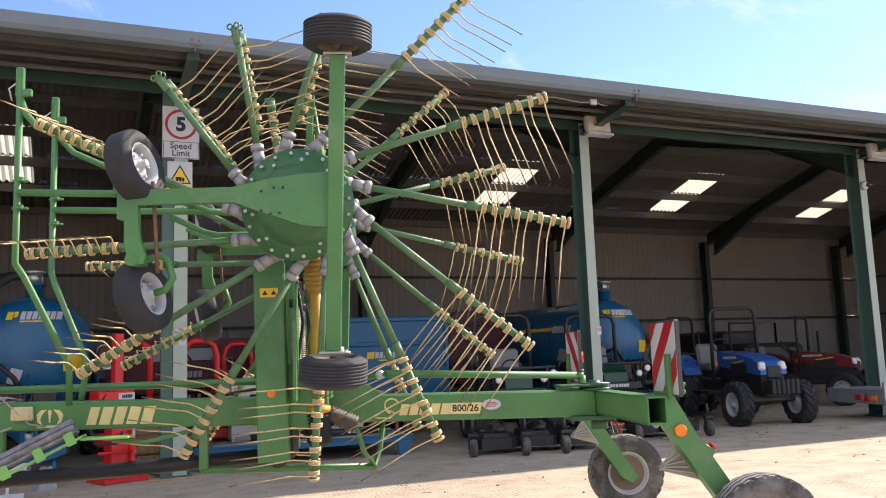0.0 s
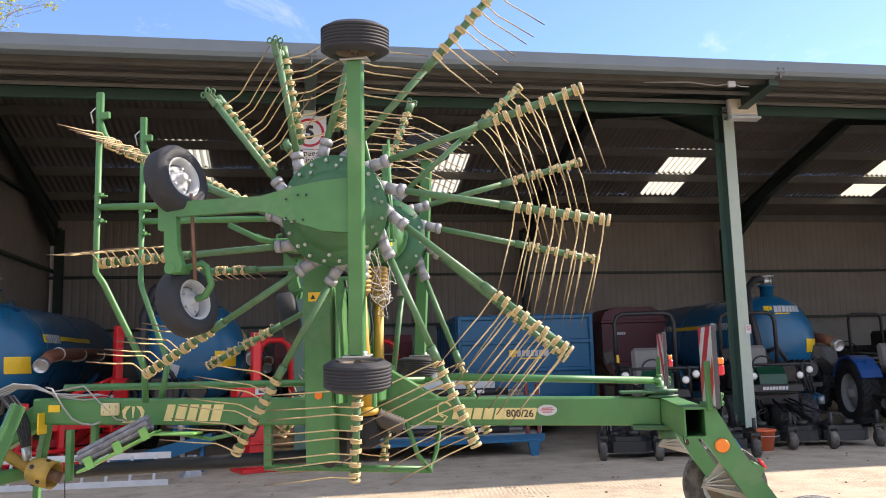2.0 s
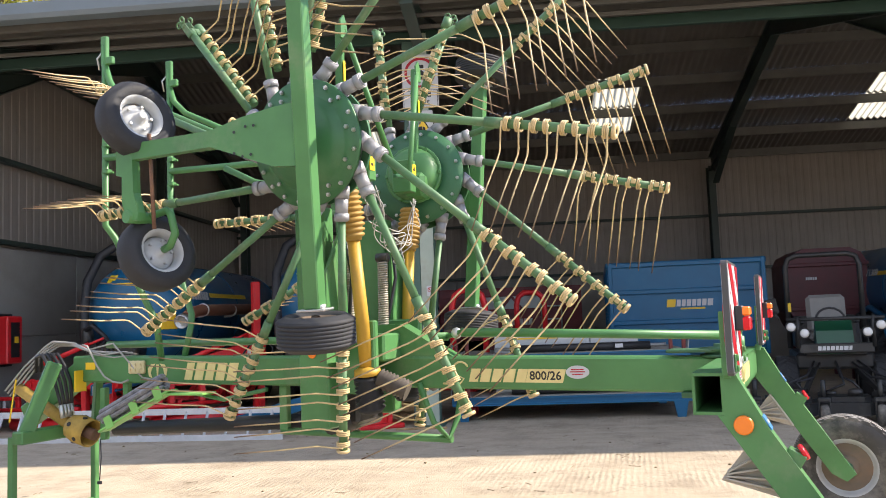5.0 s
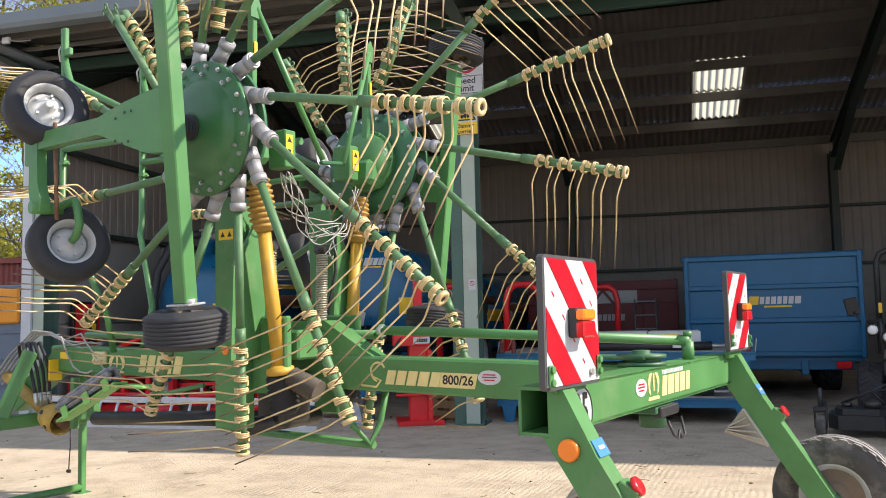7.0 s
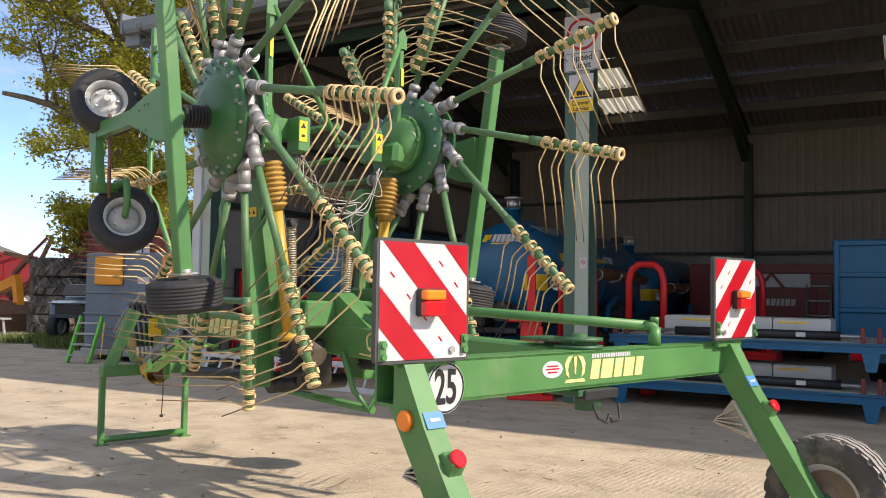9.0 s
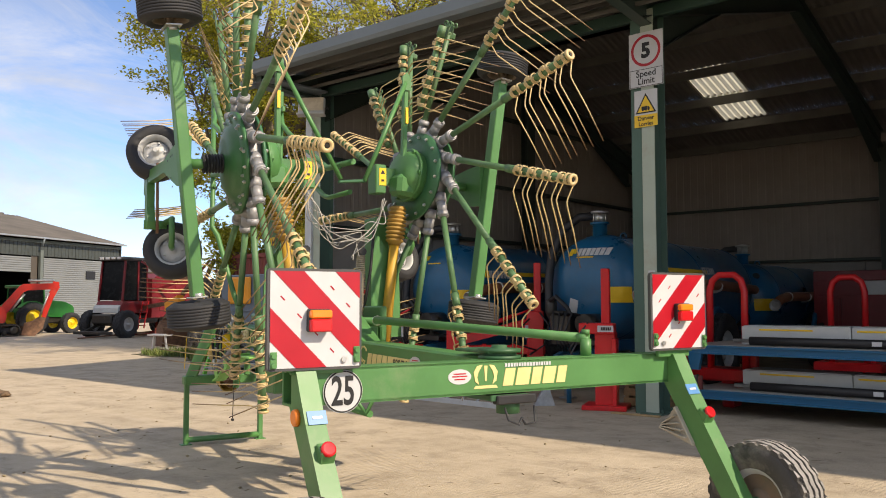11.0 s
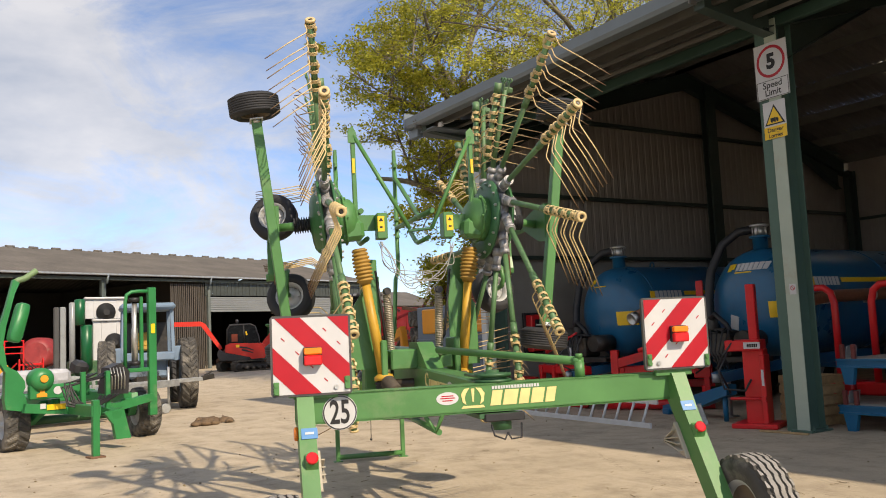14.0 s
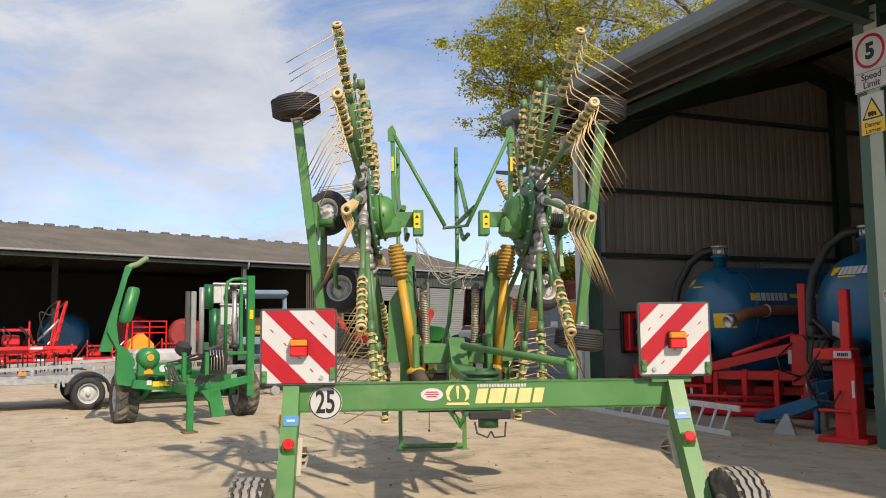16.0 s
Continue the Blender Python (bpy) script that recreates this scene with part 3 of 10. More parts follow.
g.box((-4.64, 17.6, 3.3), (0.016, 0.30, 6.6))
setting("gable_post", g, RAFTER, "dark steel post against the barn's end wall", "column")
panel_wall("wall_east", (27.8, FRONT + 0.35), (27.8, BACK), 2.35, lambda s: roof_z(FRONT + 0.35 + s * (BACK - FRONT - 0.35)) - 0.03, (-1, 0), (2.42, 3.80))


# ---- folded twin-rotor hay rake ----
RAKE_AT = pose(3.77, 5.36, 0, 0, 0, -18.2)
rake = thing("hay_rake", RAKE_AT, "green twin-rotor hay rake folded upright for transport on a concrete yard", "hay rake")
V = Vector


def beam_top(x):
    """Height of the main beam's top along the machine."""
    return 1.075 - 0.0188 * (x + 0.26)


# main beam and lettering
g = Geo()
g.beam((-4.62, -0.02, beam_top(-4.62) - 0.095), (-0.16, -0.02, beam_top(-0.16) - 0.09), 0.16, 0.185, ch=0.012)
main_beam = part("main_beam", g, GREEN, rake)
FACE = Matrix(((1, 0, 0, 0), (0, 0, -1, 0), (0, 1, 0, 0), (0, 0, 0, 1)))  # x along, y up, facing -y


def on_side(x, z, y=-0.103, rot=0.0):
    return Matrix.Translation((x, y, z)) @ pose(0, 0, 0, 0, rot, 0) @ FACE


def bar_letters(g, n, w, h, gap, m, seed, slant=0.0):
    """Plain bars of the size of letters."""
    rnd = random.Random(seed)
    x = 0.0
    for i in range(n):
        ww = w * rnd.uniform(0.75, 1.15)
        poly = [(x, 0), (x + ww, 0), (x + ww + slant * h, h), (x + slant * h, h)]
        g.prism(poly, 0.003, m)
        x += ww + gap
    return x


TILT_B = 1.08
g = Geo()
mm = on_side(-3.60, beam_top(-3.5) - 0.155, -0.1025, TILT_B)
bar_letters(g, 5, 0.072, 0.115, 0.02, mm, 3, 0.25)
part("maker_lettering", g, DECAL, main_beam)
g = Geo()
mm = on_side(-3.83, beam_top(-3.8) - 0.105, -0.1025, TILT_B)
for a0 in (-1, 1):
    pts = [(a0 * 0.02, 0.055), (a0 * 0.06, 0.05), (a0 * 0.085, 0.02), (a0 * 0.075, -0.03), (a0 * 0.045, -0.045), (a0 * 0.06, -0.01), (a0 * 0.05, 0.02)]
    g.prism(pts, 0.003, mm)
g.prism([(-0.085, -0.065), (0.085, -0.065), (0.07, -0.048), (-0.07, -0.048)], 0.003, mm)
g.prism([(-0.012, 0.05), (0.012, 0.05), (0.004, -0.03), (-0.004, -0.03)], 0.003, mm)
part("crown_emblem", g, DECAL, main_beam)
g = Geo()
mm = on_side(-1.72, beam_top(-1.5) - 0.15, -0.1025, TILT_B)
g.pipe([mm @ V((0.13 + 0.05 * math.cos(a) * (1 if a < 3 else 0.9), 0.075 + 0.05 * math.sin(a), 0)) for a in [0.5 + 0.45 * i for i in range(10)]], 0.006, 6)
g.pipe([mm @ V((0.09, 0.05, 0)), mm @ V((0.15, 0.03, 0)), mm @ V((0.12, -0.005, 0)), mm @ V((0.02, 0.0, 0))], 0.006, 6)
bar_letters(g, 5, 0.055, 0.075, 0.012, mm @ Matrix.Translation((0.18, 0.012, 0)), 5, 0.25)
part("model_lettering", g, DECAL, main_beam)
g = Geo()
mm = on_side(-1.20, beam_top(-1.1) - 0.14, -0.1025, TILT_B)
g.prism([(0, 0), (0.215, 0), (0.235, 0.075), (0.02, 0.075)], 0.003, mm)
part("number_plate_decal", g, DECAL, main_beam)
text("model_number", "800/26", 0.066, mm @ Matrix.Translation((0.117, 0.037, 0.0025)) @ Matrix.Shear("XZ", 4, (0, 0)), INK, main_beam, extrude=0.0004, bold=0.0012)


def oval_sticker(m, parent):
    g = Geo()
    g.prism([(0.065 * math.cos(a), 0.036 * math.sin(a)) for a in [i * math.pi / 12 for i in range(24)]], 0.002, m)
    st = part("dealer_sticker", g, WHITE, parent, "white oval dealer sticker")
    g = Geo()
    for z, w in ((0.014, 0.07), (0.002, 0.085), (-0.012, 0.06)):
        g.prism([(-w / 2, z - 0.003), (w / 2, z - 0.003), (w / 2, z + 0.003), (-w / 2, z + 0.003)], 0.002, m @ Matrix.Translation((0, 0, 0.0012)))
    part("sticker_print", g, RED_FILM, st)


oval_sticker(on_side(-0.90, 1.005, -0.1025), main_beam)
g = Geo()
g.box((-4.0, -0.115, beam_top(-4.0) - 0.075), (0.14, 0.03, 0.09), ch=0.008)
for sx in (-0.045, 0.0, 0.045):
    for sz in (-0.015, 0.02):
        g.lathe([(0.008, 0), (0.008, 0.012)], axis((-4.0 + sx, -0.13, beam_top(-4.0) - 0.075 + sz), (0, -1, 0)), 8)
part("socket_block", g, mat("cream_plastic_block", (0.6, 0.52, 0.28), 0.5), main_beam, "cream plastic hose parking block")
g = Geo()
g.box((-4.44, -0.104, beam_top(-4.4) - 0.07), (0.09, 0.003, 0.05))
part("warning_sticker", g, STICKER_Y, main_beam)

# loose white cords tied to the beam front
g = Geo()
g.pipe([(-4.5, -0.05, 1.2), (-4.2, -0.13, 1.24), (-4.15, -0.14, 1.2), (-4.05, -0.13, 1.1), (-3.95, -0.12, 1.0), (-3.85, -0.12, 0.985)], 0.006, 6)
part("cord", g, WIRE_WHITE, rake)
g = Geo()
g.pipe([(-4.5, -0.1, 1.2), (-4.3, -0.12, 1.16), (-4.1, -0.12, 1.18), (-4.0, -0.1, 1.16), (-4.2, -0.12, 1.14), (-4.45, -0.1, 1.17)], 0.005, 6)
part("cord", g, WIRE_WHITE, rake, "loose pale cords looped over the beam")

# steering rod
g = Geo()
g.tube((-4.5, 0.12, 1.225), (-1.75, 0.1, 1.215), 0.026, n=12)
g.tube((-1.62, 0.0, 1.24), (-0.12, 0.5, 1.165), 0.026, n=12)
g.tube((-1.75, 0.1, 1.215), (-1.62, 0.0, 1.24), 0.017, n=10)
part("steering_rod", g, GREEN, rake)
g = Geo()
g.lathe([(0.03, 0), (0.03, 0.09), (0.018, 0.09), (0.018, 0.115), (0.022, 0.115), (0.022, 0.14)], Matrix.Translation((-0.10, 0.5, 1.07)), 12)
g.lathe([(0.036, -0.02), (0.036, 0.02)], axis((-0.12, 0.5, 1.165), (0, 0, 1)), 12)
part("rod_pin", g, GREEN, rake)
g = Geo()
g.ball((-1.66, 0.03, 1.235), 0.035, 10)
part("rod_joint", g, STEEL, rake)

# rear axle: open box beam, king pin, legs
g = Geo()
for z in (0.915, 1.065):
    g.box((-0.105, -0.02, z), (0.12, 2.32, 0.012))
for x in (-0.159, -0.051):
    g.box((x, -0.02, 0.99), (0.012, 2.32, 0.162), ch=0.003)
axle = part("axle_beam", g, GREEN, rake)
g = Geo()
g.lathe([(0.11, 1.072), (0.11, 1.088), (0.085, 1.088), (0.085, 1.105), (0.11, 1.107), (0.11, 1.122), (0.04, 1.124), (0.04, 1.14)], Matrix.Translation((-0.15, -0.03, 0)), 20)
g.box((-0.26, -0.03, 1.108), (0.32, 0.2, 0.016), ch=0.004)
g.box((-0.2, -0.03, 0.885), (0.3, 0.24, 0.03), ch=0.004)
g.lathe([(0.06, 0.80), (0.06, 0.885)], Matrix.Translation((-0.12, -0.0, 0)), 14)
part("king_pin", g, GREEN_DARK, axle, "dark greasy king pin joint")
g = Geo()
g.box((-0.06, -0.0, 0.875), (0.05, 0.24, 0.045), ch=0.006)
part("hose_bracket", g, BLACK, axle)
g = Geo()
for s, dz in ((-1, 0.0), (1, -0.02)):
    g.pipe([(-0.02, s * 0.09, 0.84), (-0.0, s * 0.08, 0.78 + dz), (0.0, s * 0.02, 0.755), (0.0, 0.0, 0.79)], 0.006, 6)
part("hose_loop", g, BLACK, axle)
# rear face decals
REAR = Matrix(((0, 0, 1, 0), (1, 0, 0, 0), (0, 1, 0, 0), (0, 0, 0, 1)))


def on_rear(y, z, x=-0.0435):
    return Matrix.Translation((x, y, z)) @ REAR


g = Geo()
bar_letters(g, 5, 0.073, 0.085, 0.014, on_rear(-0.085, 0.945), 8, 0.22)
part("maker_lettering", g, DECAL, axle)
g = Geo()
mm = on_rear(-0.185, 0.998)
for a0 in (-1, 1):
    g.prism([(a0 * 0.018, 0.055), (a0 * 0.05, 0.05), (a0 * 0.07, 0.02), (a0 * 0.062, -0.025), (a0 * 0.04, -0.04), (a0 * 0.05, -0.005), (a0 * 0.042, 0.022)], 0.003, mm)
g.prism([(-0.07, -0.06), (0.07, -0.06), (0.06, -0.046), (-0.06, -0.046)], 0.003, mm)
g.prism([(-0.01, 0.05), (0.01, 0.05), (0.004, -0.025), (-0.004, -0.025)], 0.003, mm)
part("crown_emblem", g, DECAL, axle)
g = Geo()
bar_letters(g, 17, 0.013, 0.018, 0.005, on_rear(-0.07, 1.037), 12, 0.0)
part("dealer_line", g, WHITE, axle)
oval_sticker(on_rear(-0.335, 1.0), axle)
# speed disc
g = Geo()
g.lathe([(0.095, 0), (0.095, 0.004)], on_rear(-0.945, 0.965, -0.043), 32)
disc = part("speed_disc", g, WHITE, axle, "white round 25 speed disc with black rim")
g = Geo()
ring = [(0.086, 0.005), (0.086, 0.0062), (0.092, 0.0062), (0.092, 0.005), (0.086, 0.005)]
g.lathe(ring, on_rear(-0.945, 0.965, -0.043), 32, caps=False)
part("disc_ring", g, INK, disc)
text("disc_number", "25", 0.155, on_rear(-0.945, 0.962, -0.0375) @ Matrix.Diagonal((0.74, 1.15, 1, 1)), INK, disc, extrude=0.0005, bold=0.003)

CHOCK = mat("cream_chock_plastic", (0.40, 0.365, 0.30), 0.6, dirt=(0.3, 0.24, 0.16), dirt_amt=0.3)
for s in (-1, 1):
    yb = 1.105 * s - 0.02
    top, bot = V((-0.06, yb, 0.99)), V((0.42, yb + 0.045 * s, 0.30))
    g = Geo()
    d = (bot - top).normalized()
    g.prism([(-0.048, 1.066), (0.0, 1.066), (0.11, 0.86), (0.475, 0.30), (0.42, 0.255), (0.34, 0.30), (-0.075, 0.908), (-0.048, 0.908)], 0.09, Matrix(((1, 0, 0, 0), (0, 0, -1, yb + 0.01 * s), (0, 1, 0, 0), (0, 0, 0, 1))))
    leg = part("axle_leg", g, GREEN, rake)
    g = Geo()
    g.lathe([(0.037, 0), (0.037, 0.014), (0.03, 0.02)], axis((0.02, yb + 0.055 * s, 0.873), (0, s, 0)), 20)
    part("side_reflector", g, ORANGE, leg, "round orange side reflector")
    g = Geo()
    m = axis((0.185, yb, 0.745), (0.85, 0, 0.52))
    g.lathe([(0.032, 0.038), (0.032, 0.05), (0.025, 0.055)], m, 20)
    part("rear_reflector", g, RED_LENS, leg, "round red rear reflector")
    g = Geo()
    g.box((0.19, yb, 0.745), (0.07, 0.065, 0.06), pose(0, 0, 0, 0, 31, 0).to_3x3(), ch=0.004)
    part("reflector_bracket", g, GREEN, leg)
    g = Geo()
    m = axis((0.103, yb, 0.88), (0.86, 0, 0.51))
    g.box(m.translation, (0.06, 0.085, 0.004), m.to_3x3() @ Matrix.Rotation(math.pi / 2, 3, "Z"))
    part("blue_sticker", g, STICKER_B, leg)
    g = Geo()
    m = axis((0.1055, yb, 0.8815), (0.86, 0, 0.51))
    g.box(m.translation, (0.045, 0.012, 0.003), m.to_3x3())
    part("sticker_mark", g, WHITE, leg)
    # ribbed chock clipped in front of the wheel
    cm = Matrix(((1, 0, 0, 0), (0, 0, -1, yb - 0.045 * s), (0, 1, 0, 0), (0, 0, 0, 1)))
    a_, b_, c_ = V((-0.085, 0.645, 0)), V((0.012, 0.77, 0)), V((0.135, 0.585, 0))
    g = Geo()
    g.prism([a_[:2], b_[:2], c_[:2]], 0.016, cm)
    chock = part("wheel_chock", g, CHOCK, leg, "pale cream ribbed plastic wheel chock clipped to the leg")
    for f_ in (0.2, 0.4, 0.6, 0.8):
        g = Geo()
        g.beam(cm @ b_.lerp(c_, f_), cm @ a_.lerp(b_, 0.04 + 0.3 * (1 - f_)), 0.075, 0.008, ch=0.002)
        part("rib", g, CHOCK, chock)
    g = Geo()
    g.beam(cm @ b_.lerp(a_, -0.06), cm @ c_.lerp(a_, -0.04), 0.03, 0.014, ch=0.004)
    part("chock_bracket", g, CHOCK, leg)


def road_wheel(centre, d, radius, width, rim_r, tyre_mat, rim_mat, parent, tread=0, name="wheel", lug=0.014, dish=0.014, plies=0, ribs=0, disc_mat=None):
    """A tyre with sidewall, tread and dished rim; d is the direction that the hub faces."""
    m = axis(centre, d)
    w = width / 2
    g = Geo()
    prof = [(rim_r, -w * 0.72), (rim_r + 0.015, -w * 0.86), (rim_r + (radius - rim_r) * 0.5, -w), (radius - 0.035, -w * 0.93), (radius - 0.012, -w * 0.78)]
    if plies:
        step = 2 * w * 0.74 / plies
        z = -w * 0.74
        for i in range(plies):
            prof += [(radius, z + step * 0.15), (radius, z + step * 0.78), (radius - 0.005, z + step * 0.84), (radius - 0.005, z + step * 0.96)]
            z += step
    else:
        drop = 0.03 if tread else 0.0
        prof += [(radius - drop, -w * 0.6), (radius - drop, w * 0.6)]
    prof += [(radius - 0.012, w * 0.78), (radius - 0.035, w * 0.93), (rim_r + (radius - rim_r) * 0.5, w), (rim_r + 0.015, w * 0.86), (rim_r, w * 0.72)]
    g.lathe(prof, m, 40, caps=False)
    if tread:
        rows, seg = (41, tread * 6) if ribs else (15, tread * 8)
        verts, proud = [], []
        for r in range(rows):
            z = -w * 0.92 + 1.84 * w * r / (rows - 1)
            crown = radius - 0.004 - (0.03 if abs(z) > 0.85 * w else 0.0) - 0.012 * (z / w) ** 2
            for k in range(seg):
                f = (tread * k / seg + 0.85 * abs(z) / w + (0.5 if z > 0 else 0.0)) % 1.0
                inner = abs(z) > 0.06 * w
                if ribs:
                    zig = abs((tread * k / seg) % 1.0 - 0.5) * 0.5
                    f = 0.0 if ((z / w + 1.0) * ribs / 2 + zig) % 1.0 > 0.20 else 0.9
                    if abs(z) > 0.66 * w and (tread * k / seg) % 1.0 > 0.6:
                        f = 0.9
                    inner = True
                proud.append(f < 0.55 and inner and abs(z) < 0.86 * w)
                verts.append(m @ Vector(((crown + (lug if f < 0.55 and inner else 0.0)) * math.cos(2 * math.pi * k / seg), (crown + (lug if f < 0.55 and inner else 0.0)) * math.sin(2 * math.pi * k / seg), z)))
        verts2 = [m @ Vector(((radius - 0.06) * math.cos(2 * math.pi * k / seg), (radius - 0.06) * math.sin(2 * math.pi * k / seg), z)) for z in (-w * 0.96, w * 0.96) for k in range(seg)]
        tot = rows * seg
        fc = [(r * seg + k, r * seg + (k + 1) % seg, (r + 1) * seg + (k + 1) % seg, (r + 1) * seg + k) for r in range(rows - 1) for k in range(seg)]
        fc += [(tot + k, tot + (k + 1) % seg, (k + 1) % seg, k) for k in range(seg)]
        fc += [((rows - 1) * seg + k, (rows - 1) * seg + (k + 1) % seg, tot + seg + (k + 1) % seg, tot + seg + k) for k in range(seg)]
        top = [q for q in fc if ribs and all(i < tot and proud[i] for i in q)]
        g.add(verts + verts2, [q for q in fc if not (ribs and all(i < tot and proud[i] for i in q))])
    wheel = part(name, g, tyre_mat, parent)
    if tread and top:
        g = Geo()
        g.add(verts, top)
        part("tread_ribs", g, TREAD_DUST, wheel, "pale dusty tread ribs")
    g = Geo()
    g.lathe([(rim_r + 0.012, w * 0.80), (rim_r - 0.004, w * 0.76), (rim_r - 0.014, w * 0.5), (rim_r - 0.022, w * 0.1), (rim_r * 0.82, w * 0.4 - dish * 2)], m, 28, caps=False)
    g.lathe([(rim_r + 0.012, -w * 0.80), (rim_r - 0.004, -w * 0.76), (rim_r - 0.014, -w * 0.5), (rim_r - 0.022, -w * 0.45), (rim_r * 0.84, -w * 0.42)], m, 28, caps=False)
    part("rim", g, rim_mat, wheel)
    g = Geo()
    g.lathe([(rim_r * 0.84, w * 0.38 - dish * 2), (rim_r * 0.76, w * 0.42 - dish * 2), (rim_r * 0.7, w * 0.5 - dish * 1.6), (rim_r * 0.5, w * 0.5 - dish), (rim_r * 0.42, w * 0.55 - dish), (rim_r * 0.22, w * 0.6 - dish), (rim_r * 0.2, w * 0.9), (rim_r * 0.12, w * 0.95)], m, 28)
    for i in range(5):
        a = 2 * math.pi * i / 5
        g.lathe([(rim_r * 0.07, 0), (rim_r * 0.07, 0.02)], m @ Matrix.Translation((rim_r * 0.58 * math.cos(a), rim_r * 0.58 * math.sin(a), w * 0.47 - dish)), 6, False)
    g.lathe([(rim_r * 0.86, -w * 0.44), (rim_r * 0.8, -w * 0.40), (rim_r * 0.6, -w * 0.48), (rim_r * 0.45, -w * 0.42), (rim_r * 0.42, -w * 0.5), (rim_r * 0.36, -w * 0.65), (rim_r * 0.15, -w * 0.7)], m, 28)
    part("wheel_disc", g, disc_mat or rim_mat, wheel)
    return wheel


for s in (-1, 1):
    road_wheel((0.43, 1.275 * s - 0.02, 0.315), (0, s, 0), 0.312, 0.2, 0.17, RUBBER_WORN, RIM_GREY, rake, disc_mat=RIM_RUST, tread=26, name="road_wheel", lug=0.011, ribs=5)
    g = Geo()
    g.tube((0.43, 1.08 * s - 0.02, 0.315), (0.43, 1.40 * s - 0.02, 0.315), 0.035, n=12)
    part("axle_stub", g, GREEN_DARK, rake)


# warning boards with tail lamps
def warning_board(s):
    y0 = 1.095 * s
    z0 = 1.285 if s < 0 else 1.305
    m = Matrix.Translation((-0.005, y0, z0)) @ REAR
    g = Geo()
    h = 0.217
    r = 0.02
    outline = []
    for cx_, cy_, a0 in ((h - r, h - r, 0), (-(h - r), h - r, 90), (-(h - r), -(h - r), 180), (h - r, -(h - r), 270)):
        for k_ in range(4):
            a = radians(a0 + 30 * k_)
            outline.append((cx_ + r * math.cos(a), cy_ + r * math.sin(a)))
    g.prism(outline, 0.022, m)
    board = part("warning_board", g, FRAME_GREY, rake, "square red and white striped warning board")
    g = Geo()
    q = 0.205
    g.prism([(-q, -q), (q, -q), (q, q), (-q, q)], 0.0264, m)
    part("white_sheet", g, WHITE, board)
    # stripes fall outwards
    g = Geo()
    sg = -s
    for face in (0.0146, -0.0146):
        for lines in ((0.012, 0.15), (-0.295, -0.155), (0.295, 0.5)):
            # clip the band lo < y + x < hi (diagonal) to the square
            sq = [(-q, -q), (q, -q), (q, q), (-q, q)]

            def clip(pl, val, keep_above):
                out = []
                for i in range(len(pl)):
                    a_, b_ = pl[i], pl[(i + 1) % len(pl)]
                    fa, fb = a_[0] * sg + a_[1] - val, b_[0] * sg + b_[1] - val
                    if not keep_above:
                        fa, fb = -fa, -fb
                    if fa >= 0:
                        out.append(a_)
                    if fa * fb < 0:
                        t_ = fa / (fa - fb)
                        out.append((a_[0] + (b_[0] - a_[0]) * t_, a_[1] + (b_[1] - a_[1]) * t_))
                return out

            band = clip(clip(sq, lines[0], True), lines[1], False)
            if len(band) > 2:
                g.prism(band, 0.0016, m @ Matrix.Translation((0, 0, face)))
    part("red_stripes", g, RED_FILM, board)
    for k_ in range(5):
        for side in (0, 1):
            t_ = -0.15 + 0.075 * k_
            off = (-0.06, 0.21)[side]
            px, py = t_ * sg, off - t_
            if abs(px) > 0.19 or abs(py) > 0.19:
                continue
            g = Geo()
            g.box((0, 0, 0.0138), (0.026, 0.006, 0.001))
            part("print_mark", g, RED_FILM, board, m=m @ Matrix.Translation((px, py, 0)) @ Matrix.Rotation(radians(-45 * sg), 4, "Z"))
    for dy, dz in ((0.19 * s, -0.17), (-0.19 * s, -0.155)):
        g = Geo()
        g.box((0.014, y0 + dy, z0 + dz), (0.008, 0.03, 0.07), ch=0.003)
        g.lathe([(0.012, 0), (0.012, 0.008)], axis((0.018, y0 + dy, z0 + dz + 0.02), (1, 0, 0)), 8)
        g.lathe([(0.012, 0), (0.012, 0.008)], axis((0.018, y0 + dy, z0 + dz - 0.02), (1, 0, 0)), 8)
        part("board_clip", g, GREEN, board)
    g = Geo()
    g.lathe([(0.013, 0), (0.013, 0.006)], axis((0.012, y0 - 0.13 * s, z0 - 0.175), (1, 0, 0)), 10)
    part("board_bolt", g, STEEL, board)
    # lamp
    g = Geo()
    g.box((0.025, y0 + 0.005, z0 - 0.005), (0.035, 0.10, 0.098), ch=0.006)
    lamp = part("tail_lamp", g, BLACK, board, "black tail lamp with orange and red lenses")
    g = Geo()
    g.box((0.05, y0 + 0.005, z0 + 0.022), (0.035, 0.096, 0.036), ch=0.006)
    part("indicator_lens", g, ORANGE, lamp)
    g = Geo()
    g.box((0.05, y0 + 0.005, z0 - 0.026), (0.035, 0.096, 0.054), ch=0.006)
    part("brake_lens", g, RED_LENS, lamp)
    g = Geo()
    g.box((-0.03, y0 - 0.02 * s, 1.07), (0.03, 0.24, 0.04), ch=0.004)
    g.box((-0.03, y0 + 0.1 * s, z0 - 0.1), (0.03, 0.05, 0.25), ch=0.004)
    part("board_mount", g, GREEN, board)
    return board


for s in (-1, 1):
    warning_board(s)

# ---- rotors ----
CENTRE_X, CENTRE_Z = -2.145, 2.30


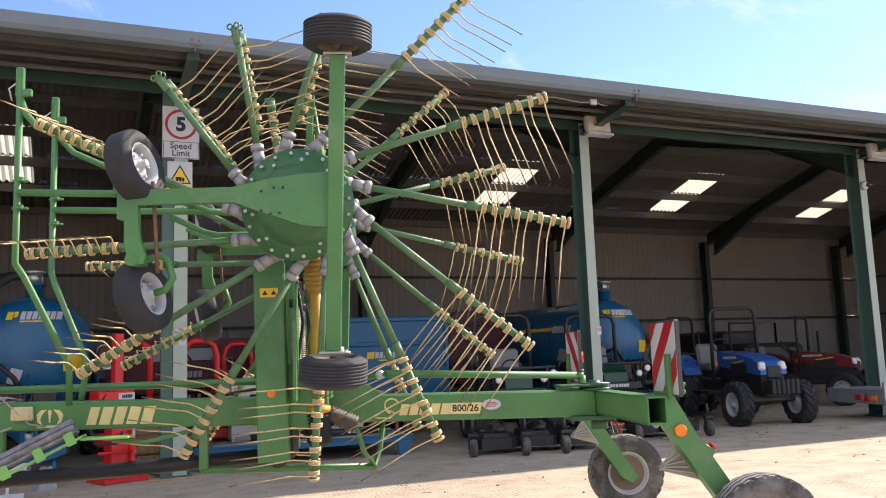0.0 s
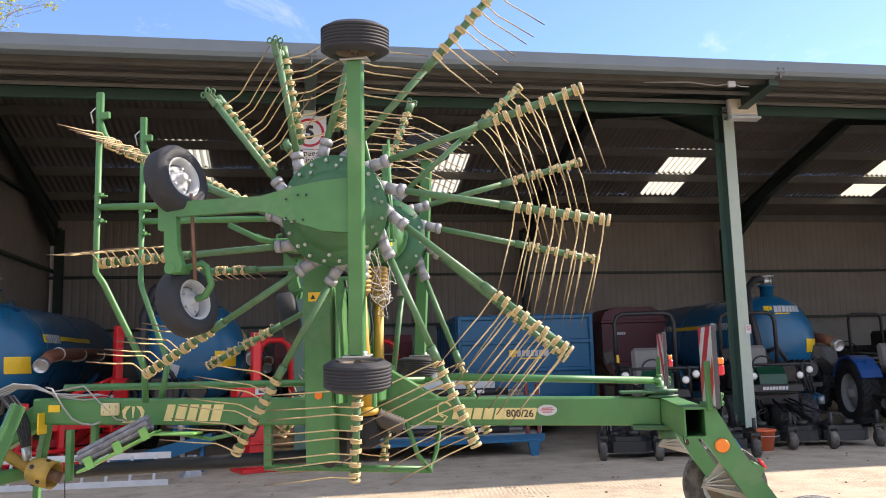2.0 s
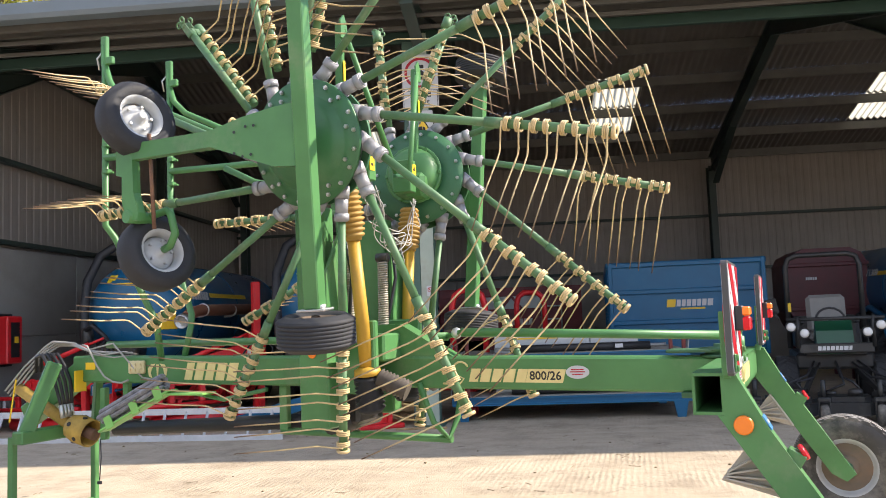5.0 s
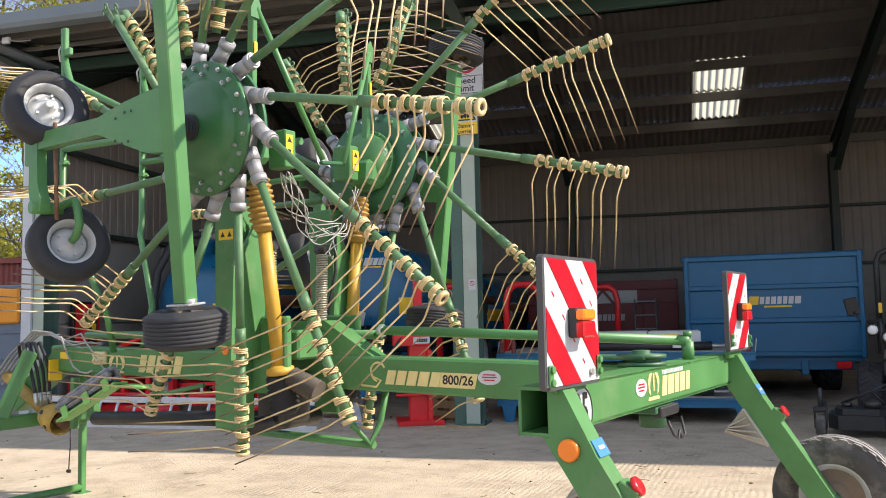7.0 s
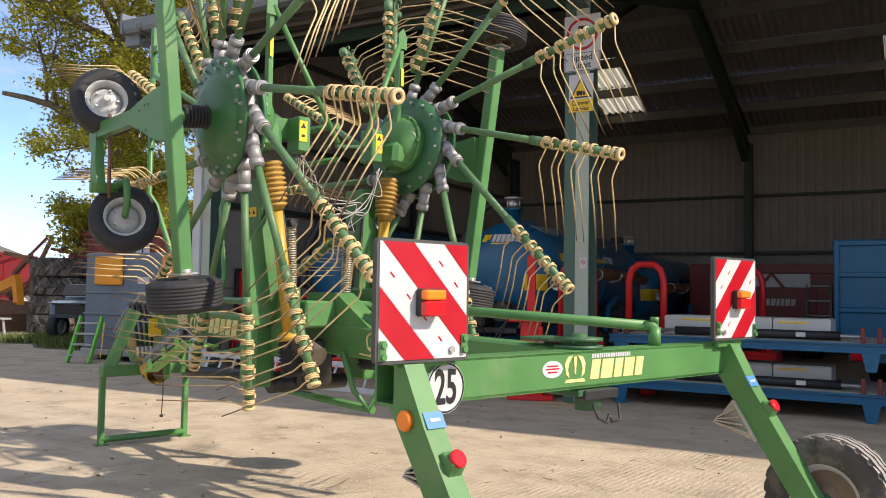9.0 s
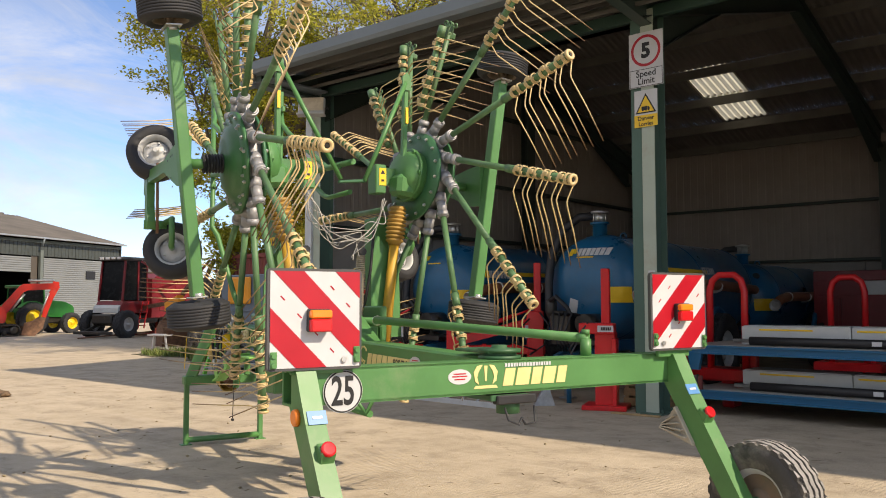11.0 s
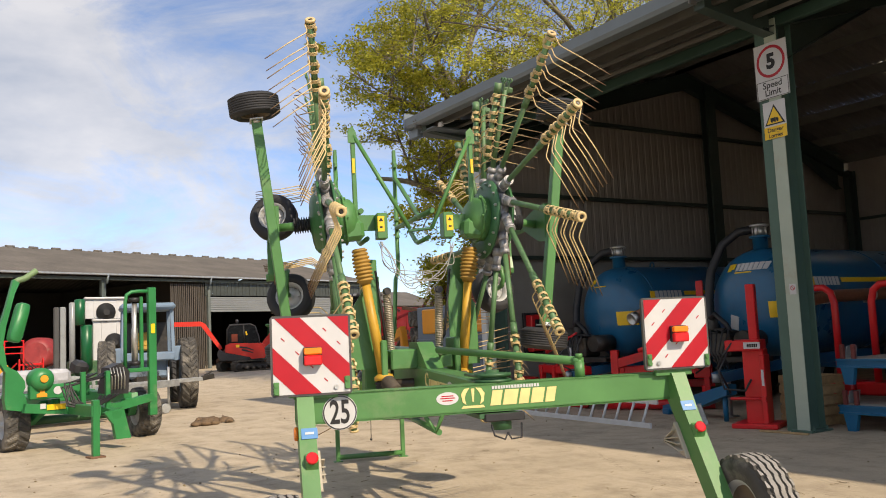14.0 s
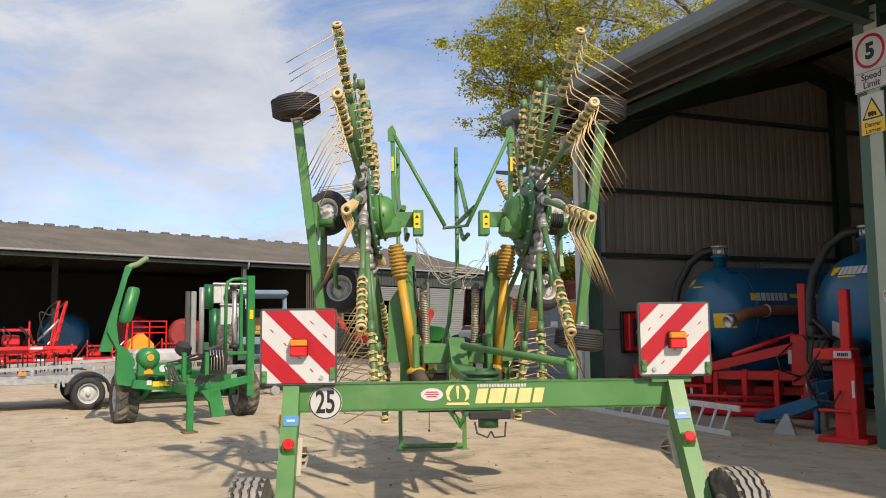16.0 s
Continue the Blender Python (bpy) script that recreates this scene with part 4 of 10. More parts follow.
def tine_mesh():
    """A double spring tine on a bar along x: coils round the bar, legs that leave along -z with a bend towards -y."""
    g = Geo()
    rb, rw = 0.031, 0.0046
    for s in (-1, 1):
        x0 = s * 0.018
        pts = []
        turns, per = 3.0, 12
        k = int(turns * per)
        for i in range(k + 1):
            a = math.pi / 2 + 2 * math.pi * i / per
            pts.append((x0 + s * 0.0095 * i / per, rb * math.cos(a) * 1.08, rb * math.sin(a) * 1.08))
        x1 = pts[-1][0]
        pts = pts[:-3]
        pts += [(x1, -0.036, -0.0), (x1, -0.03, -0.03), (x1 + s * 0.002, 0.012, -0.115), (x1 + s * 0.002, 0.018, -0.14), (x1 + s * 0.001, 0.01, -0.168), (x1, -0.055, -0.33), (x1 - s * 0.002, -0.13, -0.56)]
        rad = [rw] * (len(pts) - 2) + [rw * 0.95, rw * 0.7]
        g.pipe(pts, rad, 6)
    g.box((0, 0.03, 0.012), (0.03, 0.018, 0.03), ch=0.003)
    return g.mesh("tine")


GREEN_MID = mat("weathered_green_paint", (0.035, 0.13, 0.055), 0.45, var=0.2, scale=3, dirt=DUST, dirt_amt=0.15)
TINE = tine_mesh()
TINE_STEEL = mat("cream_tine_steel", (0.58, 0.44, 0.22), 0.45, var=0.2, scale=14, dirt=(0.28, 0.17, 0.08), dirt_amt=0.2, dirt_scale=9)
_nt = TINE_STEEL.node_tree
_b = _nt.nodes["Principled BSDF"]
_src = _b.inputs["Base Color"].links[0].from_socket
_tc = _nt.nodes.new("ShaderNodeTexCoord")
_sp = _nt.nodes.new("ShaderNodeSeparateXYZ")
_mr = _nt.nodes.new("ShaderNodeMapRange")
_mr.inputs["From Min"].default_value, _mr.inputs["From Max"].default_value = -0.30, -0.54
_mx = _nt.nodes.new("ShaderNodeMix")
_mx.data_type = "RGBA"
_mx.inputs["B"].default_value = (0.13, 0.075, 0.04, 1)
_nt.links.new(_tc.outputs["Object"], _sp.inputs["Vector"])
_nt.links.new(_sp.outputs["Z"], _mr.inputs["Value"])
_nt.links.new(_mr.outputs["Result"], _mx.inputs["Factor"])
_nt.links.new(_src, _mx.inputs["A"])
_nt.links.new(_mx.outputs["Result"], _b.inputs["Base Color"])
TINE.materials.append(TINE_STEEL)
g = Geo()
g.tube((0.40, 0, 0), (1.05, 0, 0), 0.022, n=12)
g.tube((1.02, 0, 0), (1.12, 0, 0), 0.028, n=12)
g.tube((1.08, 0, 0), (1.665, 0, 0), 0.0235, 0.0235, n=12)
ARM_GREEN = mat("dull_dusty_green_paint", (0.082, 0.178, 0.075), 0.5, var=0.2, scale=6, dirt=(0.27, 0.27, 0.19), dirt_amt=0.34, dirt_scale=5, bump=0.012)
ARM = g.mesh("tine_arm")
ARM.materials.append(ARM_GREEN)
g = Geo()
g.tube((0.40, 0, 0), (1.09, 0, 0), 0.022, n=12)
for s in (-1, 1):
    g.box((1.11, s * 0.022, 0), (0.10, 0.010, 0.045), ch=0.004)
    g.lathe([(0.016, -0.008), (0.016, 0.008)], axis((1.15, s * 0.024, 0.0), (0, 1, 0)), 10)
g.box((1.09, 0.03, 0.0), (0.05, 0.08, 0.04), ch=0.01)
for s in (-1, 1):
    for dz in (-0.022, 0.022):
        ring = [(1.17 + 0.017 * math.cos(a), s * 0.03, dz + 0.017 * math.sin(a)) for a in [2 * math.pi * i / 10 for i in range(11)]]
        g.pipe(ring, 0.006, 5)
ARM_FOLDED = g.mesh("tine_arm")
ARM_FOLDED.materials.append(ARM_GREEN)
g = Geo()
g.tube((0, 0, 0), (0.60, 0, 0), 0.0235, n=12)
g.tube((-0.05, 0, 0), (0.03, 0, 0), 0.032, n=12)
BAR = g.mesh("tine_bar")
BAR.materials.append(ARM_GREEN)
g = Geo()
g.tube((0.235, 0, 0), (0.30, 0, 0), 0.045, 0.042, n=16)
g.tube((0.29, 0, 0), (0.385, 0, 0), 0.038, 0.034, n=16)
g.tube((0.38, 0, 0), (0.418, 0, 0), 0.041, 0.041, n=16)
g.tube((0.416, 0, 0), (0.424, 0, 0), 0.036, 0.030, n=16)
END = axis((1.664, 0, 0), (1, 0, 0))
END_CAP = Geo().lathe([(0.016, 0.0), (0.037, -0.004), (0.037, 0.010), (0.031, 0.015), (0.016, 0.013), (0.016, 0.0)], END, 18, caps=False).mesh("end_cap")
END_CAP.materials.append(CREAM_STEEL)
CAP_BOLT = Geo().lathe([(0.017, 0.0), (0.017, 0.006), (0.010, 0.006), (0.010, 0.012)], END, 6, False).mesh("cap_bolt")
CAP_BOLT.materials.append(GREASE)
SOCKET = g.mesh("arm_socket")
SOCKET.materials.append(CAST_GREY)
g = Geo()
g.lathe([(0.012, 0), (0.012, 0.014), (0.007, 0.014), (0.007, 0.02)], None, 6, False)
BOLT = g.mesh("bolt")
BOLT.materials.append(STEEL)

DISC_GREEN = mat("deep_green_disc_paint", (0.038, 0.135, 0.048), 0.38, var=0.18, scale=4, dirt=(0.16, 0.20, 0.12), dirt_amt=0.2, bump=0.01)
# how far each arm's tines are turned from straight outwards
TURN_BY_ANGLE = [(-180, 14), (-143, 28), (-115, 45), (-88, 62), (-60, 72), (-32, 78), (-5, 78), (23, 80), (51, 66), (79, 80), (134, 80), (150, 20), (180, 12)]


SPRING_X = -2.215
SPRING_STEEL = mat("brown_grey_spring_steel", (0.42, 0.37, 0.29), 0.45, metal=0.4, var=0.25, scale=14, dirt=(0.2, 0.11, 0.06), dirt_amt=0.35, dirt_scale=9)
SWEEP = 0.188  # each arm passes the hub at this distance


def rotor(s, cy, phase):
    """One rotor: s = -1 for the one that faces -y, 1 for its mirror image."""
    ex = V((1, 0.067 * s, 0)).normalized()
    up = V((0, 0.092 * s, 1)).normalized()
    eo = (ex.cross(up) * 1.0).normalized()
    if eo.y * s < 0:
        eo = -eo
    up = (up - ex * up.dot(ex)).normalized()
    C = V((CENTRE_X, cy, CENTRE_Z))

    def at(u, v_, o):
        return C + ex * u + up * v_ + eo * o

    hub_m = axis(C, eo, up)
    # rotor disc
    g = Geo()
    g.lathe([(0.345, 0.04), (0.345, 0.062), (0.262, 0.066), (0.252, 0.074), (0.235, 0.098), (0.205, 0.118), (0.15, 0.130), (0.09, 0.134), (0.08, 0.138)], hub_m, 40)
    disc = part("rotor_disc", g, DISC_GREEN, rake, "round bolted green rotor cover disc")
    for ring, cnt, o in ((0.318, 20, 0.062), (0.278, 10, 0.064)):
        for i in range(cnt):
            a = 2 * math.pi * (i + 0.3) / cnt
            part("bolt", BOLT, None, disc, m=hub_m @ Matrix.Translation((ring * math.cos(a), ring * math.sin(a), o)))
    g = Geo()
    g.lathe([(0.335, -0.055), (0.335, -0.075), (0.2, -0.08)], hub_m, 40)
    inner = part("inner_disc", g, GREEN_MID, rake)
    for i in range(16):
        a = 2 * math.pi * (i + 0.3) / 16
        part("bolt", BOLT, None, inner, m=hub_m @ Matrix.Translation((0.30 * math.cos(a), 0.30 * math.sin(a), -0.076)) @ Matrix.Rotation(math.pi, 4, "X"))
    # gearbox behind the disc
    g = Geo()
    g.lathe([(0.29, 0.04), (0.29, -0.06), (0.24, -0.06)], hub_m, 28)
    part("arm_carrier", g, CAST_GREY, rake, "grey cast arm carrier ring")
    g = Geo()
    g.lathe([(0.19, -0.06), (0.185, -0.14), (0.165, -0.20), (0.12, -0.235), (0.03, -0.245)], hub_m, 24)
    g.lathe([(0.205, -0.13), (0.205, -0.145), (0.19, -0.145)], hub_m, 24)
    for i in range(6):
        a = 2 * math.pi * i / 6
        g.lathe([(0.014, 0), (0.014, 0.02)], hub_m @ Matrix.Translation((0.19 * math.cos(a), 0.19 * math.sin(a), -0.16)), 6, False)
    g.box(at(0.05, -0.10, -0.18), (0.16, 0.16, 0.2), Matrix((ex, up, eo)).transposed(), ch=0.03)
    part("gearbox", g, GREEN, rake)
    # hub spring between disc and wheel frame
    g = Geo()
    g.tube(at(0, 0, 0.1), at(0, 0, 0.42), 0.034, n=14)
    part("frame_pivot", g, GREEN, rake)
    g = Geo()
    prof = []
    for i in range(7):
        prof += [(0.045, 0.13 + 0.02 * i), (0.047, 0.134 + 0.02 * i), (0.066, 0.139 + 0.02 * i), (0.066, 0.144 + 0.02 * i), (0.047, 0.149 + 0.02 * i)]
    g.lathe(prof + [(0.05, 0.27)], hub_m, 16)
    part("rubber_bellows", g, RUBBER, rake)
    # arms
    for k_ in range(13):
        lead = phase - 360 / 13 * k_
        th = (lead + 6.5 + 180) % 360 - 180
        a = radians(lead)
        rad = ex * math.cos(a) + up * math.sin(a)
        tan = -ex * math.sin(a) + up * math.cos(a)
        turn = np.interp(th, [p for p, _ in TURN_BY_ANGLE], [q for _, q in TURN_BY_ANGLE])
        b = radians(turn)
        down = eo * math.cos(b) - tan * math.sin(b)  # where the tines point
        side = rad.cross(down)
        folded = 70 < th < 145

        def frame_m(origin, xx, dd):
            zz = -dd
            yy = zz.cross(xx)
            m = Matrix((xx, yy, zz)).transposed().to_4x4()
            m.translation = origin
            return m

        am = frame_m(C + tan * SWEEP, rad, down)
        arm = part("tine_arm", ARM_FOLDED if folded else ARM, None, rake, m=am)
        part("arm_socket", SOCKET, None, arm)
        if not folded:
            part("end_cap", END_CAP, None, arm)
            part("cap_bolt", CAP_BOLT, None, arm)
            for j in range(4):
                part("tine", TINE, None, arm, m=Matrix.Translation((1.165 + 0.145 * j, 0, 0)) @ Matrix.Diagonal((1, TINE_BEND * s, 1, 1)))
        else:
            # bar folded back beside the arm
            bm_ = Matrix.Translation((1.09, 0.075 * (1 if s < 0 else -1), 0.0)) @ Matrix.Rotation(math.pi, 4, "Z")
            bar = part("tine_bar", BAR, None, arm, "tine bar folded back along its arm", m=bm_)
            for j in range(4):
                part("tine", TINE, None, bar, m=Matrix.Translation((0.09 + 0.145 * j, 0, 0)) @ Matrix.Diagonal((1, -TINE_BEND * s, 1, 1)))

    # wheel frame outside the disc: upright, tapered arm, two lying wheels
    post_lo, post_hi = V((-1.937, cy + s * 0.345, 1.395)), V((-1.875, cy + s * 0.55, 3.06))
    pd = (post_hi - post_lo).normalized()
    g = Geo()
    g.beam(post_lo, post_hi, 0.075, 0.088, up=(1, 0, 0), ch=0.006)
    post = part("wheel_post", g, GREEN, rake)
    for p_, sg_, r_ in ((post_lo, -1, 1), (post_hi, 1, 1)):
        c_ = p_ + pd * sg_ * 0.115
        g = Geo()
        g.box(p_ + pd * sg_ * 0.006, (0.16, 0.1, 0.012), Matrix((V((1, 0, 0)), pd.cross(V((1, 0, 0))), pd)).transposed(), ch=0.003)
        g.lathe([(0.03, 0), (0.03, 0.02), (0.012, 0.02), (0.012, 0.035)], axis(p_ + V((0.03, 0, 0)), pd * -sg_), 8)
        part("wheel_mount", g, STEEL, post)
        road_wheel(c_, pd * -sg_, 0.195, 0.175, 0.105, RUBBER, RIM_RUST, rake, name="gauge_wheel", plies=7)
    # tapered frame plate and forward arm
    yb = cy + s * 0.42
    g = Geo()
    mp = Matrix(((1, 0, 0, 0), (0, 0, -1 * 1.0, yb), (0, 1, 0, 0), (0, 0, 0, 1)))
    g.prism([(-1.945, 2.41), (-2.10, 2.40), (-2.28, 2.375), (-2.48, 2.33), (-3.06, 2.325), (-3.08, 2.235), (-2.48, 2.245), (-2.28, 2.17), (-2.10, 2.105), (-1.945, 2.09)], 0.05, mp)
    frame = part("frame_arm", g, GREEN, rake)
    for hx, hz in ((-2.32, 2.30), (-2.25, 2.32), (-2.2, 2.32), (-2.32, 2.19), (-2.27, 2.17), (-2.22, 2.175)):
        g = Geo()
        g.lathe([(0.008, 0), (0.008, 0.002)], axis((hx, yb + s * 0.035, hz), (0, s, 0)), 8)
        part("bolt_hole", g, BLACK, frame)
    g = Geo()
    g.prism([(-3.11, 2.32), (-3.0, 2.32), (-2.99, 2.06), (-2.955, 1.95), (-2.965, 1.905), (-3.045, 1.915), (-3.07, 2.02), (-3.07, 2.15), (-3.11, 2.16)], 0.055, mp)
    part("caster_arm", g, GREEN, frame)
    g = Geo()
    g.tube((-3.03, yb + 0.04 * s, 1.93), (-3.0, yb - 0.12 * s, 1.93), 0.035, n=12)
    part("caster_pivot", g, GREEN, frame)
    g = Geo()
    g.tube((-2.93, yb - 0.03 * s, 2.38), (-2.9, yb - 0.03 * s, 1.86), 0.011, n=8)
    part("lock_rod", g, RUSTY, frame)
    hubdir = V((0.92, s * 0.30, 0.22)).normalized()
    up_c = V((-3.03, cy + s * 0.38, 2.468))
    lo_c = V((-3.01, cy + s * 0.25, 1.742))
    for c_ in (up_c, lo_c):
        road_wheel(c_, hubdir, 0.21, 0.165, 0.118, RUBBER, RIM_GREY, rake, name="caster_wheel")
    g = Geo()
    g.pipe([lo_c + hubdir * 0.06, lo_c + hubdir * 0.14, lo_c + hubdir * 0.165 + V((0.02, 0, 0.06)), lo_c + hubdir * 0.15 + V((0.0, 0, 0.17)), lo_c + hubdir * 0.11 + V((0.0, 0, 0.205)), V((-3.01, yb - 0.08 * s, 1.93))], 0.022, 10)
    part("caster_fork", g, GREEN, rake)
    g = Geo()
    g.pipe([up_c - hubdir * 0.02, up_c - hubdir * 0.12, up_c - hubdir * 0.12 + V((0.0, 0, -0.12)), V((-3.06, yb, 2.31))], 0.022, 10)
    part("caster_fork", g, GREEN, rake)

    # lift arm, springs and drive shaft
    g = Geo()
    lo_, hi_ = V((-2.345, s * 0.405 - 0.01, 0.72)), V((-2.37, s * 0.385 - 0.01, 2.0))
    g.beam(lo_, hi_, 0.12, 0.195, up=(1, 0, 0), ch=0.01)
    lift = part("lift_arm", g, GREEN, rake)
    if s < 0:
        dd = (hi_ - lo_).normalized()
        nn = V((0, s, 0.0)).normalized()
        g = Geo()
        p_ = lo_ + dd * 0.43 + nn * 0.062
        g.lathe([(0.026, 0), (0.026, 0.008)], axis(p_, nn), 18)
        part("side_reflector", g, ORANGE, lift)
        g = Geo()
        p_ = lo_ + dd * 1.07 + nn * 0.062
        g.box(p_, (0.115, 0.002, 0.06), Matrix((V((1, 0, 0)), nn, dd)).transposed())
        part("warning_sticker", g, STICKER_Y, lift)
        for dx in (-0.025, 0.03):
            g = Geo()
            g.prism([(dx - 0.017, -0.014), (dx + 0.017, -0.014), (dx, 0.016)], 0.002, Matrix.Translation(p_ + nn * 0.0014) @ FACE)
            part("sticker_mark", g, INK, lift)
    g = Geo()
    g.prism([(0.0, 0.0), (-0.17, -0.25), (-0.19, -0.75), (0.06, -0.75), (0.06, 0.0)], 0.02, Matrix(((0, 0, 1, -2.2), (-s, 0, 0, s * 0.35 - 0.045), (0, 1, 0, 1.85), (0, 0, 0, 1))))
    part("lift_gusset", g, GREEN, rake)
    g = Geo()
    ys = s * 0.2 - 0.05
    g.helix((SPRING_X, ys, 1.12), (SPRING_X, ys + s * 0.02, 1.70), 0.030, 40, 0.0066, 5, 8)
    part("coil_spring", g, SPRING_STEEL, rake, "long brown-grey coil spring")
    g = Geo()
    g.lathe([(0.03, -0.04), (0.03, 0.04)], axis((SPRING_X, ys + s * 0.02, 1.73), (1, 0, 0)), 10)
    part("spring_anchor", g, GREASE, rake)
    g = Geo()
    g.tube((SPRING_X, ys, 1.12), (SPRING_X, ys, 1.02), 0.012, n=8)
    part("spring_anchor", g, GREASE, rake)
    sx = -2.065 if s < 0 else -2.14
    t_, b_ = V((sx, s * 0.475 - 0.035, 2.07)), V((sx, s * 0.34 - 0.01, 1.05))
    dd = (b_ - t_).normalized()
    g = Geo()
    g.tube(t_ + dd * 0.25, b_, 0.036, 0.042, n=16)
    g.lathe([(0.042, 0), (0.075, 0.02), (0.08, 0.05)], axis(b_ - dd * 0.02, dd), 18)
    shaft = part("drive_shaft_guard", g, YELLOW, rake, "yellow plastic drive shaft tube")
    g = Geo()
    prof = [(0.045, 0.29)]
    for i in range(9):
        z = 0.27 - 0.03 * i
        r = 0.064 + 0.013 * math.sin(math.pi * (i + 1) / 9)
        prof += [(r * 0.76, z), (r * 0.96, z - 0.007), (r, z - 0.013), (r * 0.96, z - 0.02), (r * 0.76, z - 0.027)]
    prof.append((0.055, 0.0))
    g.lathe(prof, axis(t_, dd), 20)
    part("bellows", g, YELLOW_DULL, shaft, "ribbed yellow-brown bellows on the drive shaft")
    g = Geo()
    g.lathe([(0.045, 0), (0.05, 0.05), (0.035, 0.07), (0.04, 0.12)], axis(b_, dd), 14)
    g.box(b_ + dd * 0.14, (0.1, 0.12, 0.1), ch=0.02)
    part("universal_joint", g, GREASE, rake)
    g = Geo()
    prof = [(0.05, 0.02)]
    for i in range(8):
        prof += [(0.068, 0.04 + 0.024 * i), (0.085, 0.052 + 0.024 * i)]
    g.lathe(prof + [(0.06, 0.25)], axis(b_, dd), 18)
    part("lower_bellows", g, RUBBER, rake, "dusty black ribbed bellows over the joint")
    g = Geo()
    q0, q1 = b_ + V((0.06, -s * 0.02, -0.05)), b_ + V((0.26, -s * 0.06, -0.14))
    prof = []
    for i in range(9):
        prof += [(0.048, 0.022 * i), (0.062, 0.022 * i + 0.011)]
    g.lathe(prof, axis(q0, q1 - q0), 16)
    part("ribbed_boot", g, mat("grey_ribbed_boot", (0.085, 0.07, 0.055), 0.6, var=0.3, scale=9) if s < 0 else bpy.data.materials["grey_ribbed_boot"], rake)
    # control box with its sticker
    g = Geo()
    by = s * 0.275 - 0.045
    g.box((-2.07, by, 2.25), (0.13, 0.085, 0.21), ch=0.006)
    g.box((-2.14, by + s * 0.14, 2.29), (0.02, 0.2, 0.13), ch=0.004)
    box_ = part("control_box", g, GREEN, rake)
    g = Geo()
    g.box((-2.003, by + s * 0.012, 2.265), (0.003, 0.055, 0.125))
    part("warning_sticker", g, STICKER_Y, box_)
    g = Geo()
    g.prism([(-0.018, 0.02), (0.018, 0.02), (0.0, 0.05)], 0.002, Matrix.Translation((-2.0005, by + s * 0.012, 2.265)) @ REAR)
    part("sticker_mark", g, INK, box_)
    g = Geo()
    g.prism([(-0.012, -0.035), (0.012, -0.035), (0.012, -0.02), (-0.012, -0.02)], 0.002, Matrix.Translation((-2.0005, by + s * 0.012, 2.265)) @ REAR)
    part("sticker_mark", g, INK, box_)

    # guard hoops towards the drawbar
    gx = -3.94
    gy = -0.45 if s < 0 else 0.17
    g = Geo()
    g.pipe([(gx, gy, 3.24), (gx, gy, 2.02), (gx + 0.04, gy - s * 0.04, 1.94), (-3.66, gy - s * 0.12, 1.42), (-3.645, gy - s * 0.14, 1.36), (-3.66, gy - s * 0.2, 1.12)], 0.022, 10)
    hoop = part("guard_hoop", g, GREEN, rake, "bent green tube guard hoop")
    g = Geo()
    g.tube((gx, gy, 2.475), (-2.4, gy + 0.02, 2.43), 0.024, n=12)
    g.pipe([(gx, gy, 3.10), (gx + 0.04, gy, 2.99), (gx + 0.12, gy + s * 0.03, 2.90), (-2.85, gy - s * 0.0, 2.44), (-2.6, gy, 2.42)], 0.022, 10)
    g.pipe([(-3.0, gy - s * 0.05, 2.31), (-2.78, gy - s * 0.05, 2.20), (-2.70, gy - s * 0.05, 2.18), (-2.3, gy - s * 0.05, 2.18)], 0.02, 10)
    part("guard_strut", g, GREEN, hoop)
    g = Geo()
    g.box((gx, gy, 3.2), (0.05, 0.034, 0.2), ch=0.005)
    g.box((gx + 0.03, gy, 3.13), (0.09, 0.03, 0.05), ch=0.005)
    part("hoop_clamp", g, GREEN, hoop)
    for z in (2.56, 2.38):
        g = Geo()
        g.box((gx + 0.012, gy, z), (0.05, 0.045, 0.03), ch=0.004)
        g.lathe([(0.008, -0.05), (0.008, 0.05)], axis((gx + 0.02, gy, z - 0.01), (1, 0, 0)), 6)
        part("hoop_clamp", g, GREEN, hoop)
    g = Geo()
    g.pipe([(gx - 0.05, gy, 3.08), (gx - 0.07, gy, 3.16), (gx - 0.02, gy, 3.2)], 0.006, 6)
    part("hoop_pin", g, STEEL, hoop)
    # upright of the rotor carrier with its slanting stay
    yu = s * 0.50 - 0.03
    g = Geo()
    g.beam((-2.10, yu - s * 0.01, 2.32), (-2.08, yu, 3.03), 0.035, 0.045, up=(1, 0, 0), ch=0.004)
    upright = part("carrier_upright", g, GREEN, rake)
    g = Geo()
    g.box((-2.056, yu, 2.75), (0.003, 0.022, 0.12))
    part("warning_sticker", g, STICKER_Y, upright)
    g = Geo()
    g.prism([(-0.04, -0.06), (0.03, -0.06), (0.03, 0.02), (0.0, 0.08), (-0.04, 0.04)], 0.012, Matrix.Translation((-2.055, yu, 3.0)) @ REAR)
    part("stay_lug", g, GREEN, upright)
    g = Geo()
    g.tube((-2.06, yu - s * 0.01, 3.0), (-1.96, s * 0.09 - 0.015, 2.215), 0.017, n=10)
    part("stay", g, GREEN, rake)


TINE_BEND = -1
rotor(-1, -0.748, 15.8)
rotor(1, 0.65, 14.0)

